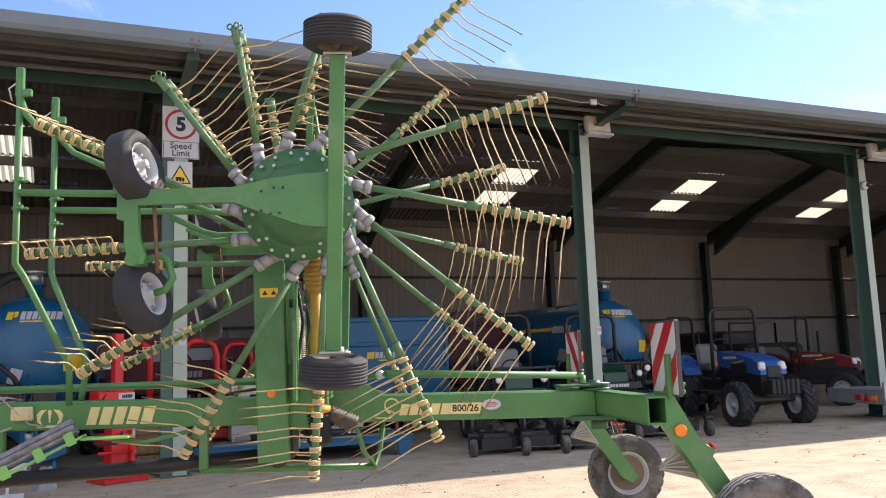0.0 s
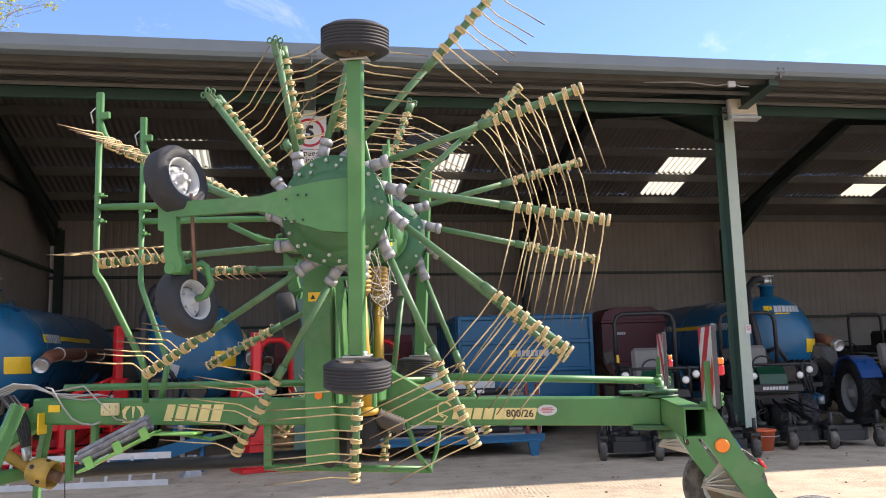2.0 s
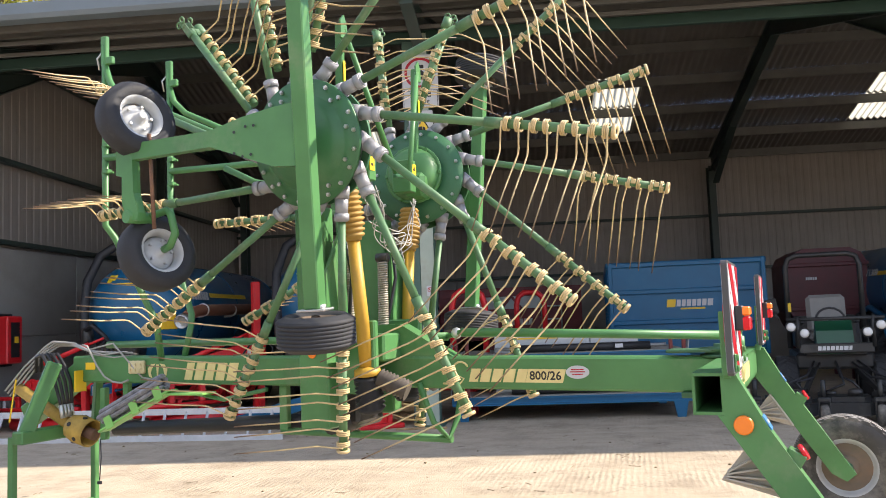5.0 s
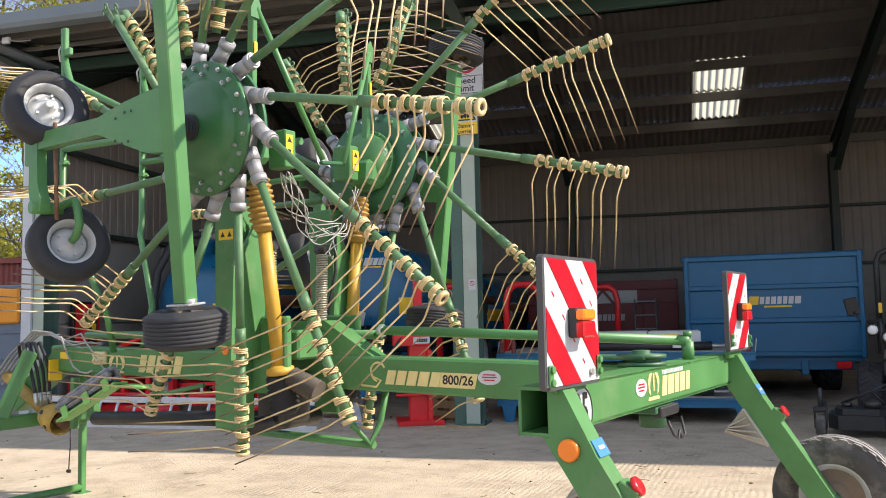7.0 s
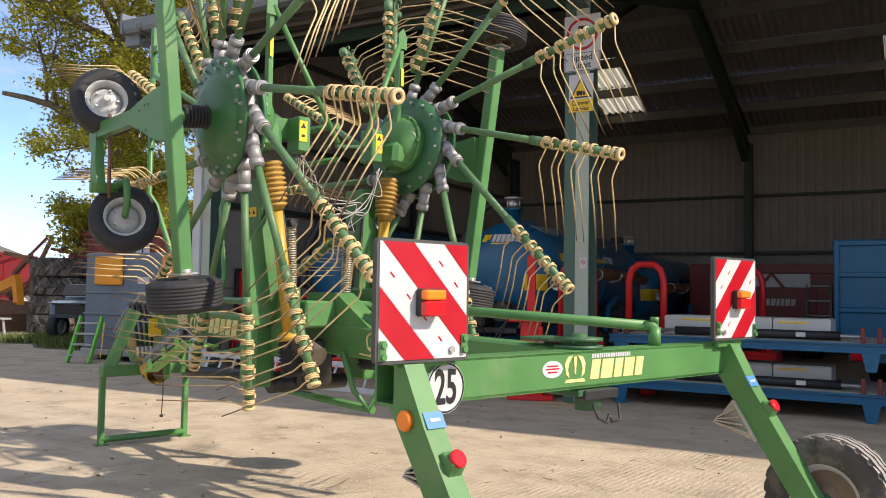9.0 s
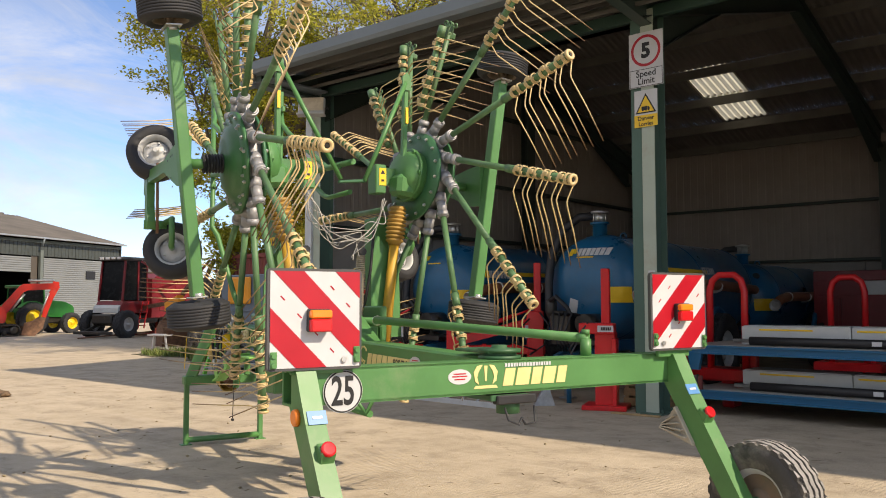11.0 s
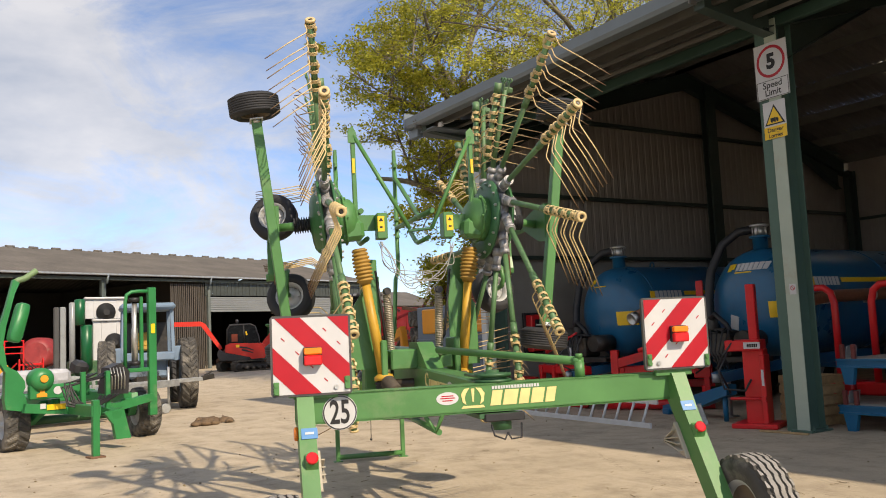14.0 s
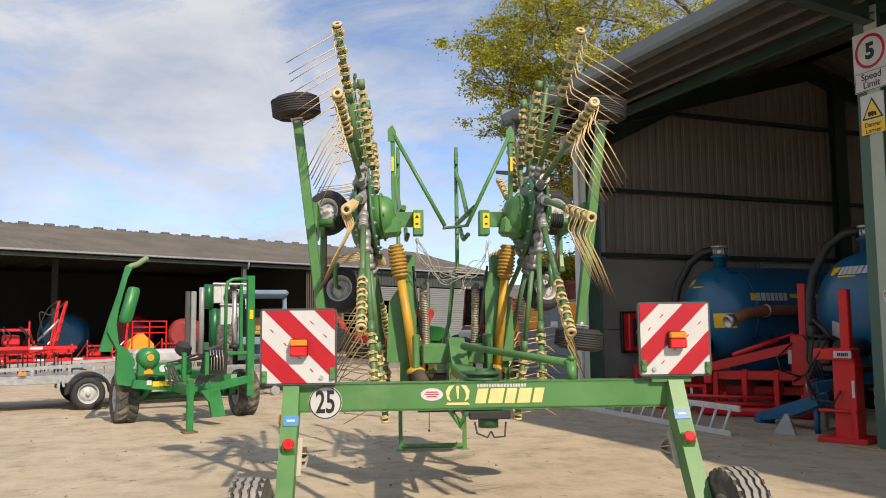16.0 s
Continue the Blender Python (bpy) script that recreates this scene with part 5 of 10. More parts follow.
# centre: cross tubes, cords, base bracket on the beam
g = Geo()
g.box((-2.15, -0.045, 1.17), (0.34, 0.5, 0.16), ch=0.012)
for s in (-1, 1):
    g.box((-2.15, s * 0.30 - 0.045, 1.12), (0.3, 0.05, 0.42), ch=0.01)
g.prism([(-1.98, 1.30), (-2.3, 1.30), (-2.3, 1.05), (-1.55, 1.05)], 0.13, Matrix(((1, 0, 0, 0), (0, 0, -1, -0.02), (0, 1, 0, 0), (0, 0, 0, 1))))
part("centre_bracket", g, GREEN, rake)
g = Geo()
g.lathe([(0.035, -0.34), (0.035, 0.34)], axis((-2.1, -0.045, 0.98), (0, 1, 0)), 12)
g.lathe([(0.05, -0.28), (0.05, 0.28)], axis((-2.33, -0.045, 0.72), (0, 1, 0)), 12)
g.box((-2.33, -0.045, 0.82), (0.2, 0.26, 0.22), ch=0.02)
part("pivot_pin", g, GREASE, rake)
def smooth(pts, n=6):
    """Points of a soft curve through pts."""
    q = [V(p) for p in pts]
    q = [q[0] * 2 - q[1], *q, q[-1] * 2 - q[-2]]
    out = []
    for k in range(1, len(q) - 2):
        for i in range(n):
            t = i / n
            out.append(0.5 * (2 * q[k] + (q[k + 1] - q[k - 1]) * t + (2 * q[k - 1] - 5 * q[k] + 4 * q[k + 1] - q[k + 2]) * t * t + (3 * q[k] - q[k - 1] - 3 * q[k + 1] + q[k + 2]) * t ** 3))
    return [*out, q[-2]]


for i in range(7):
    rr_ = random.Random(90 + i)

    def near(y, z, r=0.05):
        return (-2.02 + rr_.uniform(-0.05, 0.05), y + rr_.uniform(-r, r), z + rr_.uniform(-r, r))

    lo = rr_.uniform(1.74, 1.9)
    pts = [near(-0.34, 2.12, 0.02), near(-0.30, 1.98), near(-0.2, lo + 0.06), near(-0.08, lo - 0.02), near(0.0, lo - 0.03, 0.07), near(0.12, lo + 0.02), near(0.2, 1.96), near(0.26, 2.1, 0.02)]
    if i > 3:
        pts = pts[:6] + [near(0.08, lo - 0.1), near(0.02, lo - 0.18)]
    g = Geo()
    g.pipe(smooth(pts), 0.0034, 5)
    part("cord", g, WIRE_WHITE, rake, "pale cord slung between the rotor carriers")
g = Geo()
g.beam((-1.96, -0.125, 2.195), (-1.97, 0.095, 2.22), 0.03, 0.022)
part("stay_link", g, GREEN_MID, rake)
# hoses along the lift arm
g = Geo()
g.pipe([(-2.2, -0.36, 1.9), (-2.16, -0.33, 1.6), (-2.2, -0.30, 1.35), (-2.3, -0.25, 1.2), (-2.7, -0.1, 1.14)], 0.011, 7)
part("hydraulic_hose", g, BLACK, rake)
g = Geo()
g.pipe([(-2.2, 0.27, 1.9), (-2.15, 0.22, 1.6), (-2.2, 0.2, 1.35), (-2.3, 0.12, 1.2), (-2.7, 0.05, 1.14)], 0.011, 7)
part("hydraulic_hose", g, BLACK, rake)

# lower hoop under the beam
g = Geo()
g.tube((-2.88, -0.02, 0.645), (-1.70, -0.0, 0.615), 0.024, n=12)
g.box((-2.855, -0.02, 0.80), (0.06, 0.05, 0.30), ch=0.006)
g.pipe([(-1.85, -0.12, 0.95), (-1.78, -0.08, 0.72), (-1.71, -0.02, 0.62), (-1.67, 0.02, 0.74), (-1.64, 0.05, 0.95)], 0.018, 8)
part("under_guard", g, GREEN, rake)
g = Geo()
g.tube((-4.5, 0.2, 0.60), (-2.35, 0.05, 0.72), 0.05, n=14)
part("under_shaft", g, BLACK, rake, "black drive shaft tube under the beam")
# grey folded cover and bright green shelf under the beam
g = Geo()
m3 = pose(0, 0, 0, 0, -32, 12).to_3x3()
m3 = pose(0, 0, 0, 0, -26, 6).to_3x3()
cdir = m3 @ V((1, 0, 0))
WRAPPED_TUBE = mat("grey_wrapped_tube", (0.20, 0.20, 0.215), 0.45, var=0.5, scale=22, bump=0.1)
for i in range(7):
    a = math.pi * (0.15 + 0.28 * i)
    off = m3 @ V((0, 0.045 * math.cos(a), 0.04 * math.sin(a)))
    c_ = V((-3.86, -0.30, 0.865)) + off
    g = Geo()
    g.beam(c_ - cdir * (0.27 - 0.01 * (i % 3)), c_ + cdir * (0.27 + 0.012 * (i % 2)), 0.05, 0.035, ch=0.012)
    part("tool_tube", g, WRAPPED_TUBE, rake, "grey ribbed tube strapped under the beam")
BRIGHT_GREEN = mat("bright_green_paint", (0.22, 0.50, 0.12), 0.45, var=0.12)
g = Geo()
g.box((-3.82, -0.30, 0.795), (0.60, 0.12, 0.016), m3, ch=0.004)
for q_ in (-0.2, 0.02, 0.22):
    g.box(V((-3.82, -0.355, 0.815)) + cdir * q_, (0.06, 0.012, 0.085), m3, ch=0.003)
g.box((-3.42, -0.25, 0.905), (0.30, 0.14, 0.016), ch=0.004)
part("step_bracket", g, BRIGHT_GREEN, rake)
for x, y, z, h in ((-4.31, -0.10, 0.75, 0.36), (-4.15, -0.05, 0.85, 0.3)):
    g = Geo()
    g.box((x, y, z), (0.045, 0.05, h), ch=0.005)
    part("under_bracket", g, GREEN, rake)
g = Geo()
g.pipe([(-3.5, -0.15, 0.9), (-3.2, -0.2, 0.86), (-2.9, -0.15, 0.92)], 0.014, 8)
part("under_pipe", g, GREEN, rake)

# headstock, drawbar and parking stand
g = Geo()
g.beam((-4.55, -0.02, 1.06), (-5.1, -0.05, 0.72), 0.12, 0.16, ch=0.01)
g.beam((-4.72, -0.42, 0.62), (-4.62, -0.25, 1.12), 0.05, 0.1, ch=0.008)
g.beam((-4.82, 0.30, 0.55), (-4.66, 0.2, 1.12), 0.05, 0.1, ch=0.008)
g.box((-4.72, -0.06, 0.62), (0.1, 0.84, 0.09), ch=0.01)
head = part("headstock", g, GREEN, rake)
g = Geo()
for y in (-0.42, 0.31):
    g.box((-4.83, y, 0.31), (0.05, 0.045, 0.62), ch=0.005)
    g.box((-4.83, y, 0.004), (0.09, 0.1, 0.008))
g.tube((-4.83, -0.42, 0.045), (-4.83, 0.31, 0.045), 0.028, n=12)
part("parking_stand", g, GREEN, rake)
YELLOW_DIRTY = mat("dirty_yellow_plastic", (0.42, 0.27, 0.05), 0.6, var=0.3, scale=9, dirt=(0.16, 0.10, 0.05), dirt_amt=0.45, dirt_scale=7)
bell_a, bell_d = V((-4.60, -0.13, 0.665)), V((0.96, 0.0, -0.26)).normalized()
g = Geo()
g.lathe([(0.05, 0.0), (0.085, 0.02), (0.10, 0.08), (0.098, 0.2), (0.092, 0.2), (0.09, 0.09)], axis(bell_a, bell_d), 24, caps=False)
bell = part("guard_bell", g, YELLOW_DIRTY, rake, "dirty yellow perforated guard bell")
for i in range(7):
    a = 2 * math.pi * i / 7
    mh = axis(bell_a + bell_d * (0.07 if i % 2 else 0.14), bell_d)
    g = Geo()
    p_ = mh @ V((0.1 * math.cos(a), 0.1 * math.sin(a), 0))
    g.lathe([(0.016, -0.004), (0.016, 0.004)], axis(p_, (mh.to_3x3() @ V((math.cos(a), math.sin(a), 0)))), 12)
    part("bell_hole", g, BLACK, bell)
g = Geo()
g.tube(bell_a + bell_d * 0.05, bell_a + bell_d * 0.24, 0.04, n=12)
part("input_joint", g, RUSTY, rake, "rusty input universal joint")
g = Geo()
g.tube(bell_a + bell_d * 0.02, V((-5.08, -0.16, 0.93)), 0.042, n=14)
part("input_shaft_guard", g, YELLOW_DIRTY, rake)
for i in range(4):
    y = -0.20 + 0.045 * i
    g = Geo()
    g.pipe([(-4.92, y + 0.05, 1.05), (-4.86, y, 1.16), (-4.78, y - 0.02, 1.175), (-4.70, y - 0.03, 1.09), (-4.645, y - 0.03, 0.98), (-4.60 - 0.01 * i, y - 0.03, 0.86), (-4.585 - 0.015 * i, y - 0.03, 0.81)], 0.0125, 7)
    hose = part("hydraulic_hose", g, BLACK, head)
    g = Geo()
    g.tube((-4.587 - 0.015 * i, y - 0.03, 0.82), (-4.565 - 0.02 * i, y - 0.03, 0.73), 0.016, n=8)
    part("hose_coupling", g, STEEL, hose)
for i in range(4):
    rr_ = random.Random(500 + i)
    e = 0.02 * i
    g = Geo()
    g.pipe([(-5.15, -0.16 - e, 0.86 + e), (-4.98, -0.14 - e, 1.03 + e), (-4.86, -0.13, 1.165 + e), (-4.72, -0.12 - e, 1.236 + 0.5 * e), (-4.58, -0.12, 1.232 + 0.3 * e), (-4.46, -0.10 + e, 1.19 - 0.4 * e), (-4.3 + 0.05 * i, -0.06 + e, 1.165 + 0.01 * rr_.random())], 0.008, 6)
    part("pale_cable", g, WIRE_WHITE, head)
g = Geo()
g.pipe([(-4.5, -0.12, 1.236), (-4.45, -0.125, 1.226), (-4.40, -0.13, 1.16), (-4.35, -0.135, 1.09), (-4.28, -0.135, 1.01), (-4.20, -0.135, 0.973), (-4.12, -0.135, 0.965), (-4.06, -0.13, 0.985)], 0.007, 6)
part("pale_cable", g, WIRE_WHITE, head)
g = Geo()
g.box((-4.52, -0.12, 0.98), (0.012, 0.1, 0.15))
part("warning_sticker", g, STICKER_Y, head)
g = Geo()
g.pipe([(-4.33, -0.12, 0.58), (-4.325, -0.12, 0.45), (-4.335, -0.12, 0.35), (-4.34, -0.12, 0.29)], 0.004, 5)
wire = part("hanging_wire", g, BLACK, head)
g = Geo()
g.box((-4.34, -0.12, 0.275), (0.035, 0.02, 0.022), ch=0.004)
part("wire_plug", g, BLACK, wire)
g = Geo()
g.box((-4.80, -0.445, 0.87), (0.012, 0.004, 0.3), pose(0, 0, 0, 0, 12, 0).to_3x3())
part("amber_strip", g, STICKER_Y, head)


# ---- things in and before the barn ----
BLUE_TANK = mat("blue_tank_paint", (0.008, 0.108, 0.23), 0.3, var=0.15, scale=2, dirt=(0.07, 0.10, 0.12), dirt_amt=0.35, dirt_scale=1.2, bump=0.006)
BLUE = mat("bright_blue_paint", (0.003, 0.108, 0.235), 0.4, var=0.1, scale=2, dirt=(0.06, 0.13, 0.19), dirt_amt=0.15, bump=0.008)
BLUE_TRACTOR = mat("deep_blue_bonnet_paint", (0.025, 0.10, 0.34), 0.3, var=0.08, scale=3, bump=0.005)
RED = mat("bright_red_paint", (0.62, 0.014, 0.018), 0.35, var=0.12, scale=3, dirt=(0.12, 0.05, 0.04), dirt_amt=0.2, bump=0.01)
RED_DARK = mat("deep_red_paint", (0.17, 0.008, 0.013), 0.4, var=0.15, scale=3, bump=0.008)
HOSE_BROWN = mat("brown_ribbed_hose", (0.22, 0.09, 0.05), 0.5, var=0.2, scale=20)
GREY_BOX = mat("pale_grey_sheet_metal", (0.50, 0.52, 0.52), 0.45, metal=0.2, var=0.08, scale=3)
GALV = mat("galvanised_steel", (0.38, 0.40, 0.41), 0.42, metal=0.55, var=0.2, scale=12, dirt=(0.3, 0.28, 0.25), dirt_amt=0.2)
MOWER_BLACK = mat("black_mower_paint", (0.02, 0.021, 0.022), 0.45, var=0.3, scale=6, dirt=(0.15, 0.14, 0.12), dirt_amt=0.2)
MOWER_GREEN = mat("dark_green_bonnet_paint", (0.01, 0.07, 0.035), 0.32, var=0.12, scale=4)
SEAT_GREY = mat("grey_seat_vinyl", (0.20, 0.195, 0.185), 0.6, var=0.12)
WOOD = mat("weathered_pallet_wood", (0.38, 0.26, 0.13), 0.8, var=0.25, scale=12, bump=0.08)
TERRACOTTA = mat("orange_bucket_plastic", (0.62, 0.13, 0.05), 0.5, var=0.1, scale=8, dirt=(0.3, 0.22, 0.16), dirt_amt=0.3)
LAMP_WHITE = mat("clear_lamp_lens", (0.75, 0.75, 0.73), 0.12, var=0.05, bump=0)
CREAM_LAMP = mat("floodlight_glass", (0.62, 0.55, 0.42), 0.25, var=0.06, bump=0)


def xz_at(y=0.0):
    """A plane matrix: x along, y up, thickness along the depth axis at y."""
    return Matrix(((1, 0, 0, 0), (0, 0, -1, y), (0, 1, 0, 0), (0, 0, 0, 1)))


def bars(parent, m, w, h, n, seed, material, name="lettering"):
    """n plain bars in place of a maker's word, w wide in all."""
    g = Geo()
    bar_letters(g, n, (w / n) * 0.8, h, (w / n) * 0.2, m @ Matrix.Translation((-w / 2, -h / 2, 0)), seed, 0.12)
    return part(name, g, material, parent)


def simple_wheel(centre, d, radius, width, rim_r, parent, rim_mat=None, tread=0, tyre=None, name="wheel", lug=0.02):
    return road_wheel(centre, d, radius, width, rim_r, tyre or RUBBER, rim_mat or RIM_GREY, parent, tread=tread, name=name, lug=lug, dish=0.02)


def slurry_tanker(m, r=0.80, length=4.2, cz=1.62, side_decal=True, hose_side=1, notice=False, word=True, model=False):
    t = thing("slurry_tanker", m, "blue steel slurry tanker with domed front and brown suction hose", "slurry tanker", "slurry tankers")
    dome = [(0.02, -0.30), (r * 0.3, -0.285), (r * 0.55, -0.235), (r * 0.74, -0.16), (r * 0.87, -0.07), (r * 0.95, 0.03), (r * 0.99, 0.14), (r, 0.26)]

    def on_dome(px, pz, lift=0.013):
        q = math.hypot(px, pz)
        return V((px, float(np.interp(q, [k[0] for k in dome], [k[1] for k in dome])) - lift, cz + pz))

    def draped(name, polys, material):
        g = Geo()
        for pl in polys:
            n = len(pl)
            g.add([on_dome(*p) for p in pl] + [on_dome(*p, -0.01) for p in pl], [tuple(range(n))] + [(i, n + i, n + (i + 1) % n, (i + 1) % n) for i in range(n)])
        part(name, g, material, tank)

    g = Geo()
    prof = dome + [(r, length), (r * 0.9, length + 0.16), (r * 0.5, length + 0.3), (0.02, length + 0.34)]
    g.lathe(prof, Matrix.Translation((0, 0, cz)) @ Matrix.Rotation(-math.pi / 2, 4, "X"), 48)
    tank = part("tank", g, BLUE_TANK, t)
    for y in (0.30, length * 0.5, length):
        g = Geo()
        g.lathe([(r - 0.01, -0.025), (r + 0.008, -0.02), (r + 0.008, 0.02), (r - 0.01, 0.025)], Matrix.Translation((0, y, cz)) @ Matrix.Rotation(-math.pi / 2, 4, "X"), 48)
        part("tank_ring", g, BLUE_TANK, tank)
    # filler neck, valve, breather hose
    g = Geo()
    g.lathe([(0.11, -0.12), (0.11, 0.16), (0.15, 0.16), (0.15, 0.19)], Matrix.Translation((0.0, 0.22, cz + r)), 20)
    part("filler_neck", g, BLUE_TANK, t)
    g = Geo()
    for a in range(6):
        g.tube((0.10 * math.cos(a), 0.22 + 0.10 * math.sin(a), cz + r + 0.19), (0.10 * math.cos(a), 0.22 + 0.10 * math.sin(a), cz + r + 0.33), 0.012, n=6)
    g.lathe([(0.085, 0.19), (0.085, 0.33)], Matrix.Translation((0.0, 0.22, cz + r)), 16)
    g.lathe([(0.14, 0.33), (0.14, 0.36), (0.03, 0.38)], Matrix.Translation((0.0, 0.22, cz + r)), 20)
    part("float_valve", g, STEEL, t)
    g = Geo()
    g.pipe([(-0.08, 0.2, cz + r + 0.3), (-0.3, 0.12, cz + r + 0.28), (-0.52, 0.0, cz + r + 0.1), (-0.62, -0.18, cz + 0.5), (-0.6, -0.3, cz + 0.1), (-0.56, -0.36, cz - 0.35), (-0.4, -0.4, cz - 0.6)], 0.065, 12)
    part("vacuum_hose", g, BLACK, t, "thick black vacuum hose")
    g = Geo()
    ring = [(0.05 * math.cos(a), 1.0, cz + r + 0.03 + 0.05 * math.sin(a)) for a in [2 * math.pi * i / 12 for i in range(13)]]
    g.pipe(ring, 0.014, 6)
    part("lifting_eye", g, BLUE_TANK, tank)
    # sight glass, labels, lettering on the dome
    g = Geo()
    g.lathe([(0.07, 0.0), (0.07, 0.05), (0.05, 0.06)], axis((0.36, -0.06, cz + 0.42), (0.3, -0.8, 0.35)), 16)
    part("sight_glass", g, BLACK, t)
    rr_ = random.Random(4)
    polys, x0_ = [], -0.16
    for i in range(7):
        w_ = rr_.uniform(0.055, 0.072)
        polys.append([(x0_, 0.47), (x0_ + w_, 0.47), (x0_ + w_ + 0.025, 0.58), (x0_ + 0.025, 0.58)])
        x0_ += w_ + 0.014
    if word:
        draped("maker_lettering", polys, WHITE)
    draped("yellow_flash", [[(-0.33, 0.47), (-0.25, 0.47), (-0.22, 0.58), (-0.30, 0.58)], [(-0.235, 0.50), (-0.19, 0.50), (-0.165, 0.58), (-0.21, 0.58)], [(-0.16, 0.435), (0.12, 0.435), (0.12, 0.455), (-0.16, 0.455)]], STICKER_Y)
    lx, lz = [0.38 + 0.0483 * i for i in range(7)], [-0.23 + 0.046 * i for i in range(6)]
    draped("yellow_label", [[(xa, za), (xb, za), (xb, zb), (xa, zb)] for xa, xb in zip(lx, lx[1:]) for za, zb in zip(lz, lz[1:])], STICKER_Y)
    if notice:
        draped("notice", [[(-0.30, -0.36), (-0.16, -0.40), (-0.10, -0.2), (-0.24, -0.16)]], WHITE)
    if side_decal:
        for s in (-1, 1):
            sm = Matrix.Translation((s * (r * 0.955), 0.62, cz + 0.26)) @ Matrix.Rotation(radians(90 * s), 4, "Z") @ FACE @ Matrix.Rotation(radians(-17), 4, "X")
            bars(tank, sm, 0.66, 0.13, 7, 6, WHITE)
            if model:
                text("model_number", "ST1300", 0.17, sm @ Matrix.Translation((s * 1.95, 0.03, 0.012)), GREY_BOX, tank, extrude=0.004, bold=0.003)
            g = Geo()
            if s > 0:
                g.prism([(0.36, -0.02), (1.9, -0.02), (1.9, 0.05), (0.36, 0.05)], 0.008, sm)
                g.prism([(-0.44, -0.06), (-0.34, -0.06), (-0.32, 0.06), (-0.42, 0.06)], 0.008, sm)
            else:
                g.prism([(-0.36, -0.02), (-1.9, -0.02), (-1.9, 0.05), (-0.36, 0.05)], 0.008, sm)
            part("yellow_stripe", g, STICKER_Y, tank)
    # suction hose along the side in saddles
    x = hose_side * (r + 0.12)
    g = Geo()
    pts = [(x * 1.0, -0.30, cz - 0.10), (x * 1.0, -0.05, cz - 0.01), (x, 0.3, cz + 0.03), (x, length * 0.55, cz + 0.06), (x, length - 0.2, cz + 0.0)]
    g.pipe(pts, 0.088, 14)
    hose = part("suction_hose", g, HOSE_BROWN, t, "brown ribbed suction hose in its saddle")
    g = Geo()
    d = (Vector(pts[0]) - Vector(pts[1])).normalized()
    g.lathe([(0.092, 0), (0.1, 0.02), (0.1, 0.12), (0.085, 0.12), (0.085, 0.02)], axis(pts[0], d), 18)
    part("coupling", g, STEEL, hose)
    for i in range(3):
        g = Geo()
        g.lathe([(0.092, -0.012), (0.1, -0.012), (0.1, 0.012), (0.092, 0.012)], axis((x, 0.35 + i * 1.1, cz + 0.035), (0, 1, 0)), 16)
        g.box((x * 0.93, 0.35 + i * 1.1, cz - 0.06), (0.1, 0.03, 0.03))
        part("hose_band", g, STEEL, hose)
    # chassis, drawbar, jack
    g = Geo()
    for s in (-1, 1):
        g.box((s * 0.36, length * 0.5, 0.72), (0.09, length, 0.16), ch=0.01)
        g.beam((s * 0.34, 0.1, 0.7), (s * 0.06, -1.0, 0.55), 0.08, 0.14)
    g.box((0, length * 0.55, 0.55), (1.3, 0.14, 0.14), ch=0.01)
    part("chassis", g, BLUE_TANK, t)
    g = Geo()
    g.lathe([(0.05, -0.06), (0.05, 0.06)], Matrix.Translation((0, -1.04, 0.55)), 14)
    g.box((0.0, -0.8, 0.26), (0.07, 0.07, 0.5), ch=0.006)
    g.box((0.0, -0.8, 0.01), (0.2, 0.16, 0.02), ch=0.004)
    part("jack", g, GALV, t)
    g = Geo()
    g.box((-0.25, -0.42, 1.0), (0.34, 0.36, 0.36), ch=0.03)
    g.lathe([(0.14, -0.2), (0.14, 0.2)], axis((0.16, -0.42, 1.05), (0, 1, 0)), 16)
    g.box((0.0, -0.42, 0.78), (0.8, 0.3, 0.08), ch=0.01)
    pump = part("vacuum_pump", g, GREASE, t)
    g = Geo()
    g.lathe([(0.075, -0.13), (0.085, -0.05), (0.085, 0.08), (0.06, 0.13)], Matrix.Translation((-0.52, -0.36, cz - 0.3)), 16)
    g.box((-0.40, -0.34, cz - 0.42), (0.26, 0.16, 0.14), ch=0.02)
    part("valve_block", g, GREASE, pump)
    g = Geo()
    g.pipe([(-0.5, -0.42, cz - 0.2), (-0.36, -0.5, cz - 0.14), (-0.2, -0.46, cz - 0.3), (-0.1, -0.44, cz - 0.5)], 0.035, 10)
    part("valve_pipe", g, BLACK, pump)
    for i in range(4):
        g = Geo()
        g.pipe([(-0.2 + 0.12 * i, -0.5, 1.15), (-0.25 + 0.1 * i, -0.75, 1.2), (-0.2 + 0.06 * i, -0.85, 0.9), (-0.1 + 0.05 * i, -0.8, 0.66)], 0.016, 7)
        part("hydraulic_hose", g, BLACK, t)
    for s in (-1, 1):
        simple_wheel((s * 0.92, length * 0.55, 0.58), (s, 0, 0), 0.58, 0.42, 0.30, t, tread=18)
    for s in (-1, 1):
        g = Geo()
        g.pipe([(s * 0.92, length * 0.55 - 0.62, 0.7), (s * 0.92, length * 0.55 - 0.45, 1.1), (s * 0.92, length * 0.55, 1.25), (s * 0.92, length * 0.55 + 0.45, 1.1), (s * 0.92, length * 0.55 + 0.62, 0.7)], 0.05, 8)
        part("mudguard", g, BLUE_TANK, t)
    return t


